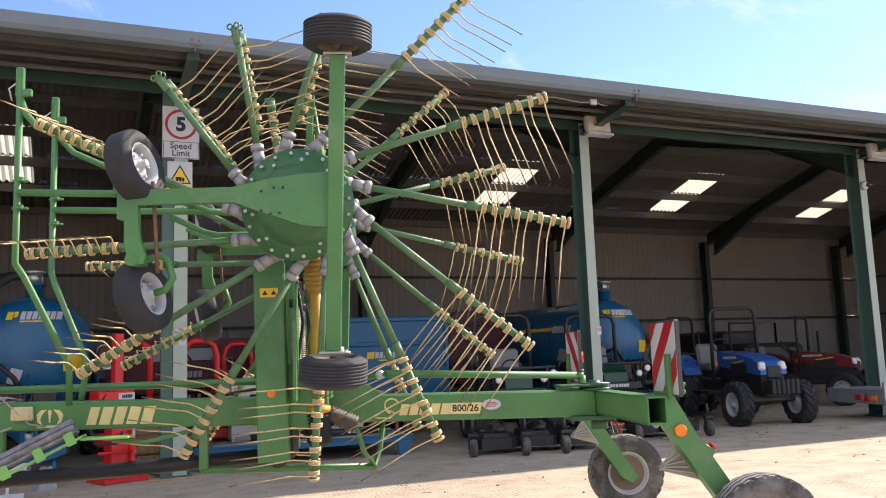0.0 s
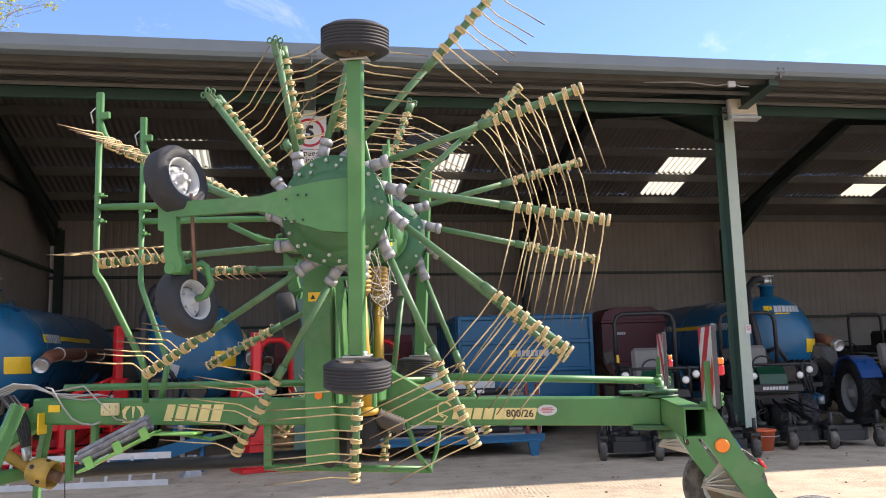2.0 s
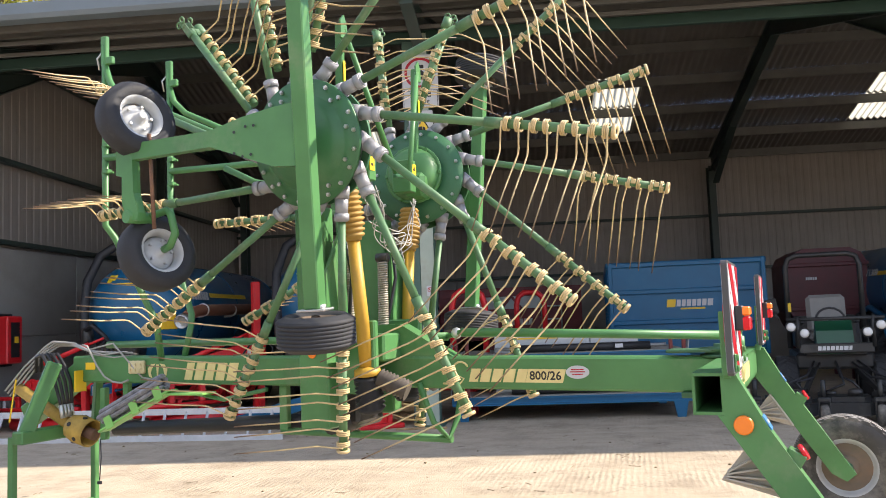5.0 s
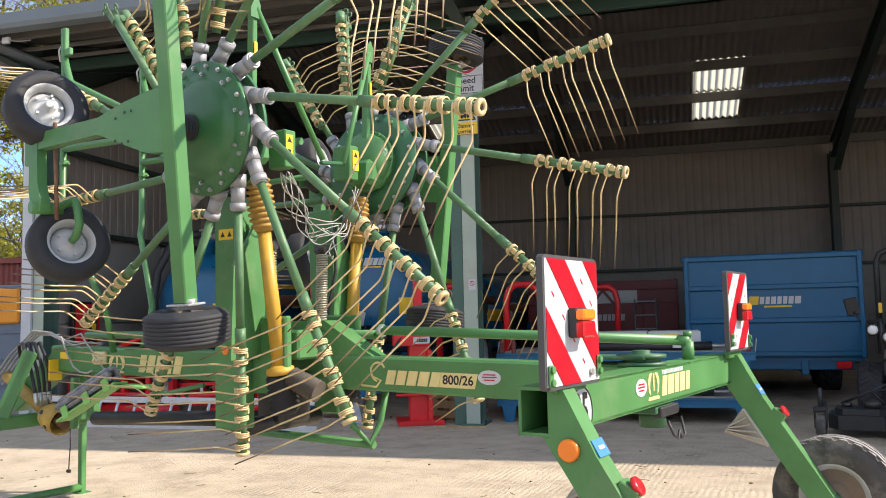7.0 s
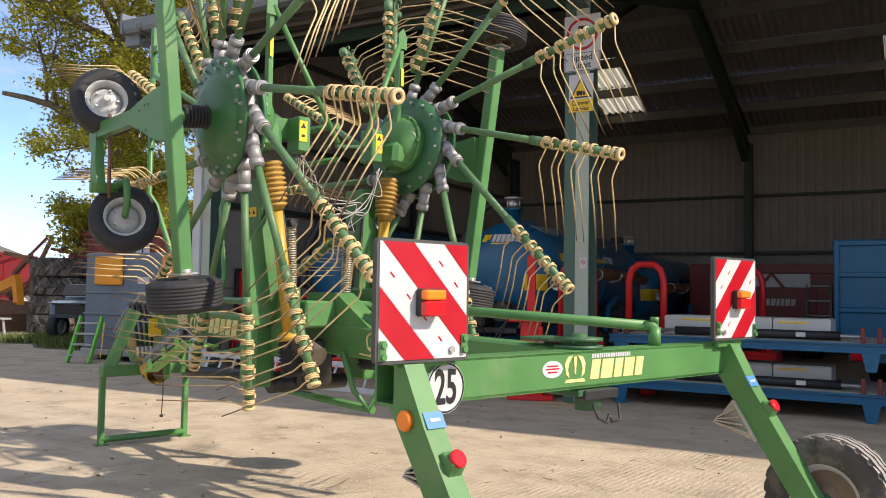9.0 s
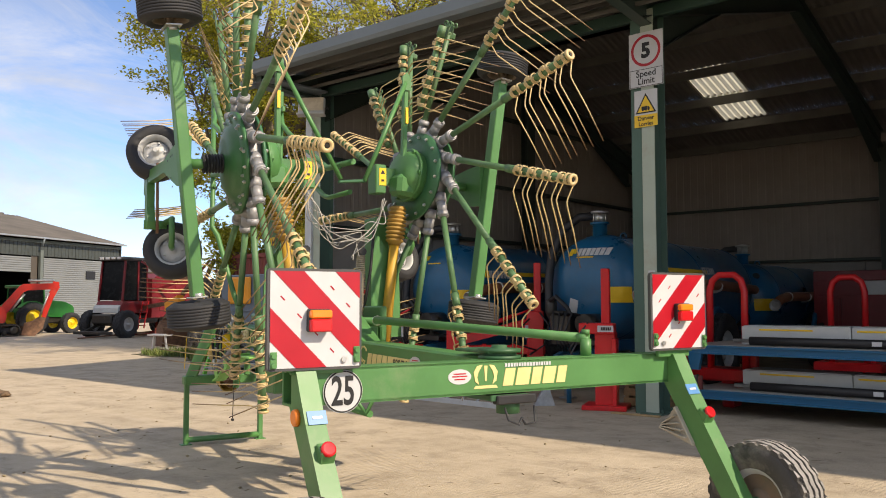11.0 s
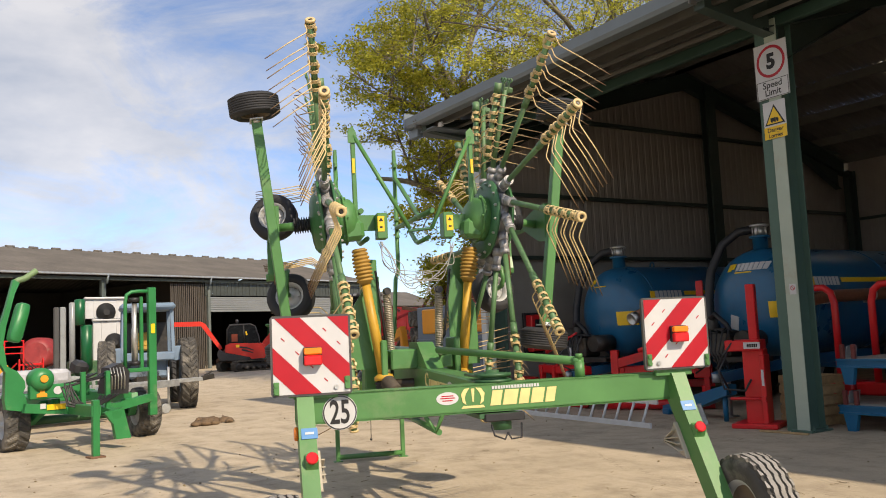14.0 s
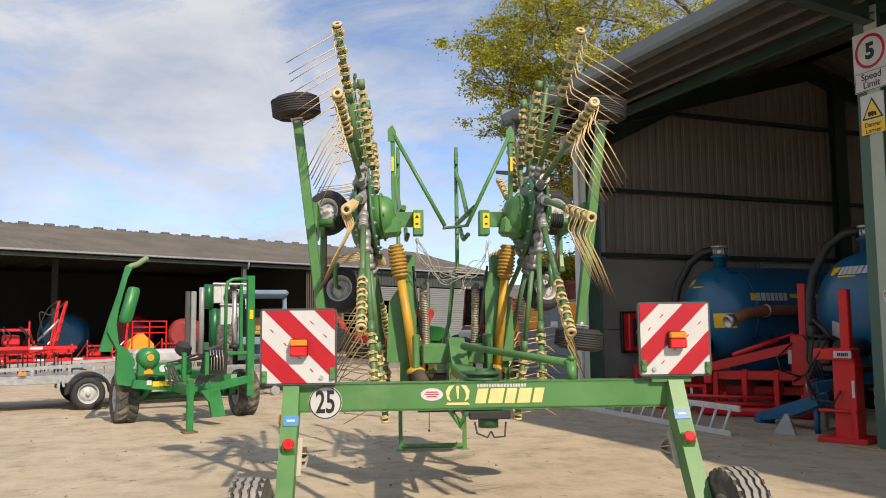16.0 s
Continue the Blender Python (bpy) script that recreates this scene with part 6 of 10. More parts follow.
slurry_tanker(pose(-3.03, 12.68, 0, 0, 0, -2), r=0.78, cz=1.56, word=False)
slurry_tanker(pose(-0.30, 12.95, 0, 0, 0, 2), r=0.80, cz=1.58, length=4.6, notice=True, model=True)
slurry_tanker(pose(9.52, 13.55, 0, 0, 0, 2), r=0.78, cz=1.55, model=True)
slurry_tanker(pose(-0.16, 18.25, 0, 0, 0, 0), r=0.70, length=3.8, cz=1.42, side_decal=False, word=False)


def ride_on_mower(m):
    t = thing("ride_on_mower", m, "black and dark green ride-on mower with wide front decks", "mower", "ride-on mowers")
    g = Geo()
    g.box((0, 0.9, 0.62), (0.9, 1.5, 0.2), ch=0.03)
    g.box((0, 1.25, 0.95), (0.8, 0.7, 0.45), ch=0.05)
    g.box((0, 0.2, 0.75), (0.7, 0.45, 0.12), ch=0.02)
    part("chassis", g, MOWER_BLACK, t)
    g = Geo()
    g.prism([(-0.06, 0.72), (0.26, 0.72), (0.3, 1.0), (0.16, 1.12), (0.02, 1.0)], 0.42, Matrix(((0, 0, 1, 0), (1, 0, 0, 0), (0, 1, 0, 0), (0, 0, 0, 1))))
    part("front_cowl", g, MOWER_GREEN, t)
    g = Geo()
    g.box((0, -0.08, 0.79), (0.84, 0.06, 0.12), ch=0.012)
    g.tube((-0.42, -0.1, 0.8), (-0.42, -0.1, 1.18), 0.025, n=10)
    g.tube((0.42, -0.1, 0.8), (0.42, -0.1, 1.18), 0.025, n=10)
    g.tube((-0.55, -0.1, 1.15), (0.55, -0.1, 1.15), 0.022, n=10)
    bar = part("bumper", g, MOWER_BLACK, t)
    bars(bar, Matrix.Translation((0, -0.113, 0.79)) @ FACE, 0.42, 0.05, 8, 9, WHITE)
    for x, z in ((-0.5, 1.06), (-0.35, 0.98), (0.35, 0.98), (0.5, 1.06)):
        g = Geo()
        g.lathe([(0.05, 0.05), (0.07, 0.0), (0.06, -0.02)], axis((x, -0.14, z), (0, 1, 0)), 18)
        lamp = part("headlamp", g, MOWER_BLACK, t)
        g = Geo()
        g.lathe([(0.055, 0.0), (0.04, 0.012), (0.01, 0.018)], axis((x, -0.162, z), (0, -1, 0)), 18)
        part("lens", g, LAMP_WHITE, lamp)
    g = Geo()
    g.box((0, 0.62, 0.92), (0.5, 0.46, 0.12), ch=0.04)
    g.box((0, 0.88, 1.2), (0.48, 0.12, 0.52), pose(0, 0, 0, -10, 0, 0).to_3x3(), ch=0.05)
    part("seat", g, SEAT_GREY, t)
    g = Geo()
    for s in (-1, 1):
        g.box((s * 0.33, 0.68, 1.1), (0.07, 0.36, 0.05), ch=0.02)
    part("armrest", g, MOWER_BLACK, t)
    g = Geo()
    g.tube((0, 0.28, 0.85), (0, 0.36, 1.12), 0.025, n=8)
    ring = [(0.17 * math.cos(a), 0.37 + 0.06 * math.sin(a), 1.13 + 0.15 * math.sin(a)) for a in [2 * math.pi * i / 16 for i in range(17)]]
    g.pipe(ring, 0.015, 8)
    part("steering_wheel", g, BLACK, t)
    g = Geo()
    g.pipe([(-0.46, 1.0, 0.75), (-0.46, 1.0, 1.85), (-0.42, 1.0, 1.96), (-0.32, 1.0, 2.0), (0.32, 1.0, 2.0), (0.42, 1.0, 1.96), (0.46, 1.0, 1.85), (0.46, 1.0, 0.75)], 0.035, 10)
    part("roll_bar", g, MOWER_BLACK, t)
    g = Geo()
    g.box((-0.44, 0.97, 1.3), (0.04, 0.05, 0.12))
    part("warning_sticker", g, STICKER_Y, t)
    for s in (-1, 1):
        g = Geo()
        g.tube((s * 0.62, -0.05, 1.15), (s * 0.68, 0.0, 1.26), 0.012, n=6)
        g.box((s * 0.7, 0.0, 1.32), (0.14, 0.03, 0.2), pose(0, 0, 0, 10, 12 * s, 0).to_3x3(), ch=0.012)
        part("mirror", g, BLACK, t)
    for s in (-1, 1):
        simple_wheel((s * 0.56, 0.35, 0.34), (s, 0, 0), 0.34, 0.28, 0.17, t, tread=20, lug=0.01, name="drive_wheel")
        simple_wheel((s * 0.5, 1.6, 0.26), (s, 0, 0), 0.26, 0.2, 0.13, t, name="rear_wheel")
    # three decks ahead, each with covers, belts and caster
    for i, (x, y) in enumerate(((-0.62, -0.80), (0.0, -0.72), (0.62, -0.80))):
        g = Geo()
        w, d = 0.62, 0.52
        poly = [(-w / 2 + 0.1, -d / 2), (w / 2 - 0.1, -d / 2), (w / 2, -d / 2 + 0.12), (w / 2, d / 2), (-w / 2, d / 2), (-w / 2, -d / 2 + 0.12)]
        g.prism([(px + x, py + y) for px, py in poly], 0.14, Matrix.Translation((0, 0, 0.15)))
        g.prism([(px * 0.8 + x, py * 0.7 + y) for px, py in poly], 0.06, Matrix.Translation((0, 0, 0.25)))
        deck = part("mower_deck", g, MOWER_BLACK, t)
        g = Geo()
        g.lathe([(0.08, 0.28), (0.08, 0.34), (0.03, 0.36)], Matrix.Translation((x + 0.1, y, 0)), 14)
        part("spindle_cover", g, GREASE, deck)
        g = Geo()
        g.lathe([(0.05, 0.28), (0.05, 0.32)], Matrix.Translation((x - 0.14, y + 0.05, 0)), 12)
        part("belt_pulley", g, GREASE, deck)
        g = Geo()
        g.pipe([(x - 0.2, y + 0.2, 0.3), (x, y + 0.1, 0.4), (x * 0.6, y + 0.35, 0.5), (x * 0.4, 0.1, 0.62)], 0.014, 7)
        g.pipe([(x + 0.2, y + 0.2, 0.3), (x + 0.1, y + 0.2, 0.42), (x * 0.5, y + 0.4, 0.46), (x * 0.3, 0.1, 0.6)], 0.014, 7)
        part("hydraulic_hose", g, BLACK, deck)
    for x in (-0.98, -0.28, 0.28, 0.98):
        g = Geo()
        y = -1.30 if abs(x) < 0.5 else -1.16
        g.box((x, y + 0.02, 0.29), (0.13, 0.1, 0.05), ch=0.01)
        for s in (-1, 1):
            g.box((x + s * 0.055, y, 0.2), (0.014, 0.06, 0.2), ch=0.003)
        g.tube((x, y + 0.03, 0.3), (x, y + 0.03, 0.5), 0.025, n=8)
        g.beam((x, y + 0.05, 0.36), (x, y + 0.5, 0.3), 0.05, 0.05)
        fork = part("caster_fork", g, MOWER_BLACK, t)
        g = Geo()
        g.lathe([(0.04, -0.045), (0.1, -0.045), (0.12, -0.03), (0.12, 0.03), (0.1, 0.045), (0.04, 0.045)], axis((x, y, 0.12), (1, 0, 0)), 18)
        part("caster_wheel", g, RUBBER_WORN, fork)
    for s in (-1, 1):
        g = Geo()
        g.beam((s * 0.25, 0.2, 0.5), (s * 0.4, -0.4, 0.3), 0.05, 0.07)
        part("lift_arm", g, MOWER_BLACK, t)
    return t


ride_on_mower(pose(6.42, 11.65, 0, 0, 0, -14))
ride_on_mower(pose(8.50, 12.1, 0, 0, 0, -11))


def compact_tractor(name, m, paint, label, rops=True, fender_mat=None, grey=None, scale=1.0):
    t = thing(name, m @ Matrix.Scale(scale, 4), label, "tractor")
    fender_mat = fender_mat or paint
    g = Geo()
    side = Matrix(((0, 0, 1, 0), (1, 0, 0, 0), (0, 1, 0, 0), (0, 0, 0, 1)))
    g.prism([(-0.42, 0.86), (-0.41, 0.98), (-0.30, 1.09), (-0.1, 1.16), (0.3, 1.22), (0.98, 1.28), (0.98, 1.0), (0.3, 0.94), (-0.3, 0.86)], 0.5, side)
    bonnet = part("bonnet", g, paint, t)
    g = Geo()
    g.box((0, -0.415, 0.9), (0.26, 0.05, 0.2), ch=0.015)
    part("grille", g, BLACK, bonnet)
    for s in (-1, 1):
        g = Geo()
        g.box((s * 0.262, 0.25, 0.95), (0.012, 0.5, 0.22), ch=0.004)
        part("side_vent", g, BLACK, bonnet)
    g = Geo()
    g.prism([(-0.36, 0.60), (-0.38, 0.85), (-0.3, 0.855), (0.3, 0.935), (0.98, 0.995), (0.98, 0.6)], 0.44, side)
    part("engine_side", g, BLACK, t)
    for s in (-1, 1):
        g = Geo()
        g.box((s * 0.195, -0.37, 1.0), (0.12, 0.12, 0.16), pose(0, 0, 0, -18, 0, 24 * s).to_3x3(), ch=0.03)
        part("headlamp", g, LAMP_WHITE, bonnet)
    bm_ = Matrix.Translation((-0.2655, 0.5, 1.16)) @ Matrix.Rotation(radians(-90), 4, "Z") @ FACE
    bars(bonnet, bm_, 0.5, 0.05, 9, 3, WHITE)
    g = Geo()
    g.prism([(0.05, -0.12), (0.45, -0.06), (0.45, -0.04), (0.05, -0.09)], 0.004, bm_)
    part("side_flash", g, STICKER_Y, bonnet)
    g = Geo()
    g.box((0, 0.6, 0.62), (0.42, 2.2, 0.3), ch=0.03)
    g.box((0, -0.2, 0.45), (1.0, 0.14, 0.14), ch=0.03)
    g.box((0, 1.8, 0.62), (1.1, 0.3, 0.3), ch=0.04)
    part("chassis", g, GREASE, t)
    g = Geo()
    g.box((0, -0.52, 0.62), (0.5, 0.12, 0.16), ch=0.02)
    part("weight_carrier", g, BLACK, t)
    for i in range(6):
        g = Geo()
        g.box((-0.22 + 0.088 * i, -0.66, 0.66), (0.078, 0.2, 0.26), ch=0.02)
        part("front_weight", g, BLACK, t)
    for s in (-1, 1):
        simple_wheel((s * 0.6, -0.2, 0.37), (s, 0, 0), 0.37, 0.26, 0.2, t, rim_mat=grey or RIM_GREY, tread=16, lug=0.022, name="front_wheel")
        simple_wheel((s * 0.66, 1.8, 0.58), (s, 0, 0), 0.58, 0.34, 0.33, t, rim_mat=grey or RIM_GREY, tread=20, lug=0.026, name="rear_wheel")
        g = Geo()
        pr = [(0.66 * math.cos(a), 0.66 * math.sin(a)) for a in [radians(25 + 13 * i) for i in range(11)]]
        pr2 = [(0.62 * math.cos(a), 0.62 * math.sin(a)) for a in [radians(25 + 13 * i) for i in range(11)]][::-1]
        g.prism(pr + pr2, 0.36, Matrix.Translation((s * 0.64, 1.8, 0.58)) @ Matrix(((0, 0, 1, 0), (1, 0, 0, 0), (0, 1, 0, 0), (0, 0, 0, 1))))
        part("mudguard", g, fender_mat, t)
        g = Geo()
        g.box((s * 0.5, 1.0, 0.55), (0.34, 0.7, 0.05), ch=0.01)
        part("footplate", g, BLACK, t)
        g = Geo()
        g.box((s * 0.36, 0.85, 1.05), (0.08, 0.05, 0.08), ch=0.012)
        part("indicator", g, ORANGE, t)
    g = Geo()
    g.box((0, 1.55, 0.98), (0.48, 0.46, 0.12), ch=0.04)
    g.box((0, 1.8, 1.22), (0.46, 0.12, 0.45), pose(0, 0, 0, -12, 0, 0).to_3x3(), ch=0.05)
    part("seat", g, SEAT_GREY, t)
    g = Geo()
    g.box((0, 1.02, 1.1), (0.3, 0.14, 0.4), ch=0.04)
    g.tube((0, 1.05, 1.2), (0, 1.2, 1.36), 0.022, n=8)
    g.pipe([(0.19 * math.cos(a), 1.2 + 0.1 * math.sin(a), 1.37 + 0.15 * math.sin(a)) for a in [2 * math.pi * i / 18 for i in range(19)]], 0.015, 8)
    part("steering_wheel", g, BLACK, t)
    if rops:
        g = Geo()
        g.pipe([(-0.46, 0.78, 0.75), (-0.46, 0.78, 1.95), (-0.42, 0.78, 2.04), (-0.34, 0.78, 2.07), (0.34, 0.78, 2.07), (0.42, 0.78, 2.04), (0.46, 0.78, 1.95), (0.46, 0.78, 0.75)], 0.032, 10)
        part("roll_bar", g, BLACK, t)
    g = Geo()
    g.tube((0.3, 0.5, 1.2), (0.3, 0.5, 1.75), 0.03, n=10)
    part("exhaust", g, BLACK, t)
    return t


compact_tractor("compact_tractor", pose(11.34, 11.80, 0, 0, 0, -12), BLUE_TRACTOR, "blue compact tractor with roll bar and front weights")
compact_tractor("red_tractor", pose(16.1, 14.3, 0, 0, 0, 28), RED_DARK, "dark red compact tractor with a tall roll bar", scale=0.95)
compact_tractor("dusty_tractor", pose(13.2, 15.2, 0, 0, 0, 12), MOWER_BLACK, "dark tractor with a roll bar in the barn's shade")


# high-sided blue tipping trailer
def tipping_trailer(m, w, h, z0, length):
    t = thing("tipping_trailer", m, "blue high-sided farm tipping trailer with ribbed tailgate", "trailer")
    g = Geo()
    g.box((0, 0, z0 + h / 2), (w, 0.06, h), ch=0.008)
    gate = part("tailgate", g, BLUE, t)
    g = Geo()
    for z in (z0 + 0.06, z0 + h * 0.36, z0 + h * 0.68, z0 + h - 0.05):
        g.box((0, -0.045, z), (w + 0.04, 0.05, 0.075), ch=0.012)
    for x in (-w / 2, w / 2):
        g.box((x, -0.045, z0 + h / 2), (0.07, 0.06, h), ch=0.012)
    part("gate_rib", g, BLUE, gate)
    g = Geo()
    for x in (-w / 2, w / 2):
        g.box((x, length / 2, z0 + h / 2), (0.06, length, h), ch=0.008)
        for i in range(7):
            g.box((x * 1.015, 0.2 + i * (length - 0.3) / 6, z0 + h / 2), (0.07, 0.07, h), ch=0.01)
        g.box((x * 1.01, length / 2, z0 + h - 0.04), (0.1, length, 0.09), ch=0.012)
    g.box((0, length, z0 + h / 2), (w, 0.06, h))
    g.box((0, length / 2, z0), (w, length, 0.08))
    part("body", g, BLUE, t)
    fm = Matrix.Translation((0.15, -0.034, z0 + h * 0.55)) @ FACE
    bars(gate, fm, 0.62, 0.105, 7, 4, WHITE)
    g = Geo()
    g.prism([(-0.46, -0.06), (-0.33, -0.06), (-0.31, 0.06), (-0.44, 0.06)], 0.006, fm)
    g.prism([(-0.25, -0.1), (0.12, -0.1), (0.12, -0.075), (-0.25, -0.075)], 0.006, fm)
    part("yellow_flash", g, STICKER_Y, gate)
    g = Geo()
    for s in (-1, 1):
        g.box((s * 0.4, length / 2, z0 - 0.14), (0.1, length, 0.2), ch=0.01)
    g.box((0, 0.1, z0 - 0.1), (w * 0.9, 0.1, 0.14), ch=0.01)
    part("chassis", g, BLUE, t)
    for s in (-1, 1):
        for y in (length * 0.5, length * 0.75):
            simple_wheel((s * (w / 2 - 0.3), y, 0.46), (s, 0, 0), 0.46, 0.36, 0.24, t, tread=18)
    for s in (-1, 1):
        g = Geo()
        g.box((s * 0.9, 0.02, z0 - 0.1), (0.2, 0.04, 0.1), ch=0.01)
        part("tail_lamp", g, RED_LENS, t)
    return t


tipping_trailer(pose(5.16, 14.22, 0, 0, 0, -5), 2.30, 1.48, 0.62, 4.2)

# deep red spreader at the back wall, with framed windows and a ladder
spreader = thing("manure_spreader", pose(2.25, 19.9, 0, 0, 0, 0), "deep red farm spreader with grey windows and a steel ladder", "spreader")
g = Geo()
for z0, z1 in ((0.80, 1.50), (1.78, 1.98)):
    g.box((0.1, 0, (z0 + z1) / 2), (3.2, 0.06, z1 - z0), ch=0.01)
g.box((-1.05, 0, 1.64), (0.90, 0.06, 0.28))
g.box((1.28, 0, 1.64), (0.84, 0.06, 0.28))
WIN = Matrix(((1, 0, 0, 0), (0, 0, -1, 0), (0, 1, 0, 0), (0, 0, 0, 1)))
for s_ in (-1, 1):
    g.prism([(0.13 + s_ * 0.26, 1.50), (0.13 + s_ * 0.19, 1.50), (0.13, 1.74), (0.13, 1.78), (0.13 + s_ * 0.04, 1.78)], 0.06, WIN)
for x in (-1.47, 1.67):
    g.box((x, 1.4, 1.35), (0.06, 2.74, 1.2))
g.box((0.1, 2.8, 1.35), (3.2, 0.06, 1.2))
g.box((0.1, 1.4, 0.84), (3.1, 2.74, 0.06))
for x in (-1.0, 0.0, 0.95):
    g.box((x, -0.04, 1.12), (0.06, 0.05, 0.62), ch=0.008)
part("body", g, RED_DARK, spreader)
g = Geo()
g.box((0.13, 0.06, 1.64), (1.5, 0.03, 0.34))
part("inner_sheet", g, GREY_BOX, spreader)
g = Geo()
for s in (-1, 1):
    g.tube((1.02 + 0.22 * s, -0.1, 0.66), (1.02 + 0.22 * s, -0.1, 1.58), 0.018, n=8)
for i in range(3):
    g.box((1.02, -0.1, 0.95 + 0.29 * i), (0.44, 0.06, 0.03), ch=0.004)
part("ladder", g, GALV, spreader)
g = Geo()
g.box((0, 1.4, 0.66), (0.9, 2.7, 0.24), ch=0.01)
part("chassis", g, RED_DARK, spreader)
for s in (-1, 1):
    simple_wheel((s * 0.75, 1.5, 0.46), (s, 0, 0), 0.46, 0.4, 0.24, spreader, tread=18)
bars(spreader, Matrix.Translation((0.30, -0.034, 1.2)) @ FACE, 0.6, 0.14, 6, 2, WHITE)

# deep red hopper behind the mowers
WINE_RED = mat("dim_wine_red_paint", (0.085, 0.006, 0.012), 0.45, var=0.2, scale=3)
hopper = thing("seed_hopper", pose(8.03, 16.3, 0, 0, 0, -6) @ Matrix.Diagonal((0.88, 1.0, 0.97, 1.0)), "dim deep red machine hopper with a black auger pipe", "hopper")
g = Geo()
g.prism([(-0.75, 1.25), (-0.45, 0.75), (0.45, 0.75), (0.75, 1.25), (0.75, 2.14), (0.66, 2.3), (0.45, 2.4), (-0.45, 2.4), (-0.66, 2.3), (-0.75, 2.14)], 1.5, xz_at(0.75))
part("bin", g, WINE_RED, hopper)
for z in (1.3, 2.1):
    g = Geo()
    g.box((0, -0.02, z), (1.56, 0.06, 0.07), ch=0.01)
    part("bin_rim", g, WINE_RED, hopper)
bars(hopper, Matrix.Translation((-0.3, -0.012, 1.85)) @ FACE, 0.24, 0.05, 5, 7, WHITE)
g = Geo()
g.tube((0.6, 0.2, 1.6), (1.9, 0.1, 2.3), 0.09, n=14)
part("auger_pipe", g, BLACK, hopper)
for sx in (-0.42, 0.42):
    for sy in (0.15, 1.35):
        g = Geo()
        g.box((sx, sy, 0.4), (0.1, 0.1, 0.8), ch=0.01)
        part("leg", g, WINE_RED, hopper)


# stacked blue flat decks with grey panels and dark rollers
def flat_deck(m, label):
    t = thing("flat_deck", m, label, "flat deck", "stacked flat decks")
    g = Geo()
    for y in (0.0, 1.6):
        g.box((0, y, 0.205), (3.02, 0.07, 0.022), ch=0.003)
        g.box((0, y, 0.287), (3.02, 0.07, 0.022), ch=0.003)
        g.box((0, y, 0.246), (3.02, 0.014, 0.07))
    for x in (-1.48, 1.48):
        g.box((x, 0.8, 0.246), (0.07, 1.6, 0.10), ch=0.008)
    for i in range(5):
        g.box((-1.2 + 0.6 * i, 0.8, 0.235), (0.05, 1.56, 0.07))
    part("frame", g, BLUE, t)
    g = Geo()
    g.box((0, 0.8, 0.30), (2.94, 1.52, 0.010))
    part("deck", g, DECK_PLATE, t)
    for x in (-1.36, 1.36):
        for y in (0.0, 1.6):
            g = Geo()
            g.prism([(-0.05, 0.0), (0.05, 0.0), (0.09, 0.2), (-0.09, 0.2)], 0.06, xz_at(y) @ Matrix.Translation((x, 0, 0)))
            part("leg", g, BLUE, t)
    for x in (-1.44, -1.30, 1.28, 1.44):
        g = Geo()
        g.box((x, 0.02, 0.38), (0.045, 0.05, 0.17), ch=0.006)
        part("stake", g, STAKE, t, "rust-red steel stake")
    for x in (-1.54, 1.54):
        g = Geo()
        g.box((x, 0.35, 0.36), (0.012, 0.22, 0.16), pose(0, 0, 0, 0, 8, 0).to_3x3(), ch=0.003)
        part("end_plate", g, GALV, t, "grey steel end plate")
    return t


DECK_PLATE = mat("dusty_deck_plate", (0.33, 0.31, 0.28), 0.7, var=0.2, scale=4, dirt=(0.2, 0.16, 0.1), dirt_amt=0.3)
STAKE = mat("rust_red_stake_paint", (0.16, 0.035, 0.03), 0.7, var=0.3, scale=9)
DECK_AT = pose(3.17, 11.72, 0, 0, 0, -1)
flat_deck(DECK_AT, "dusty blue steel flat deck standing on concrete")
flat_deck(DECK_AT @ pose(0, 0.02, 0.535), "dusty blue steel flat deck stacked on another")
for z in (0.305, 0.84):
    for i, (x0, x1) in enumerate(((-0.96, 0.30), (0.31, 0.93))):
        b_ = thing("panel_box", DECK_AT @ pose((x0 + x1) / 2, 0.72, z), "pale grey sheet metal panel box on a blue deck", "panel", "grey panels")
        g = Geo()
        g.box((0, 0, 0.11), (x1 - x0, 0.5, 0.22), ch=0.006)
        g.box((0, 0, 0.224), (x1 - x0 - 0.03, 0.46, 0.012), ch=0.003)
        part("casing", g, GREY_BOX, b_)
        g = Geo()
        g.box((-0.1, -0.252, 0.18), ((x1 - x0) * 0.5, 0.004, 0.02))
        part("yellow_strip", g, STICKER_Y, b_)
    r_ = thing("roller", DECK_AT @ pose(0.1, 0.2, z), "dark rubber sleeved roller lying on a deck", "roller", "dark rollers")
    g = Geo()
    g.tube((-0.85, 0, 0.055), (0.95, 0.02, 0.055), 0.05, n=14)
    part("sleeve", g, BLACK, r_)
    g = Geo()
    g.tube((-1.05, 0, 0.055), (1.15, 0.02, 0.055), 0.022, n=10)
    part("spindle", g, STEEL, r_)
    g = Geo()
    g.box((0.55, -0.05, 0.06), (0.1, 0.01, 0.05))
    part("tag", g, WHITE, r_)

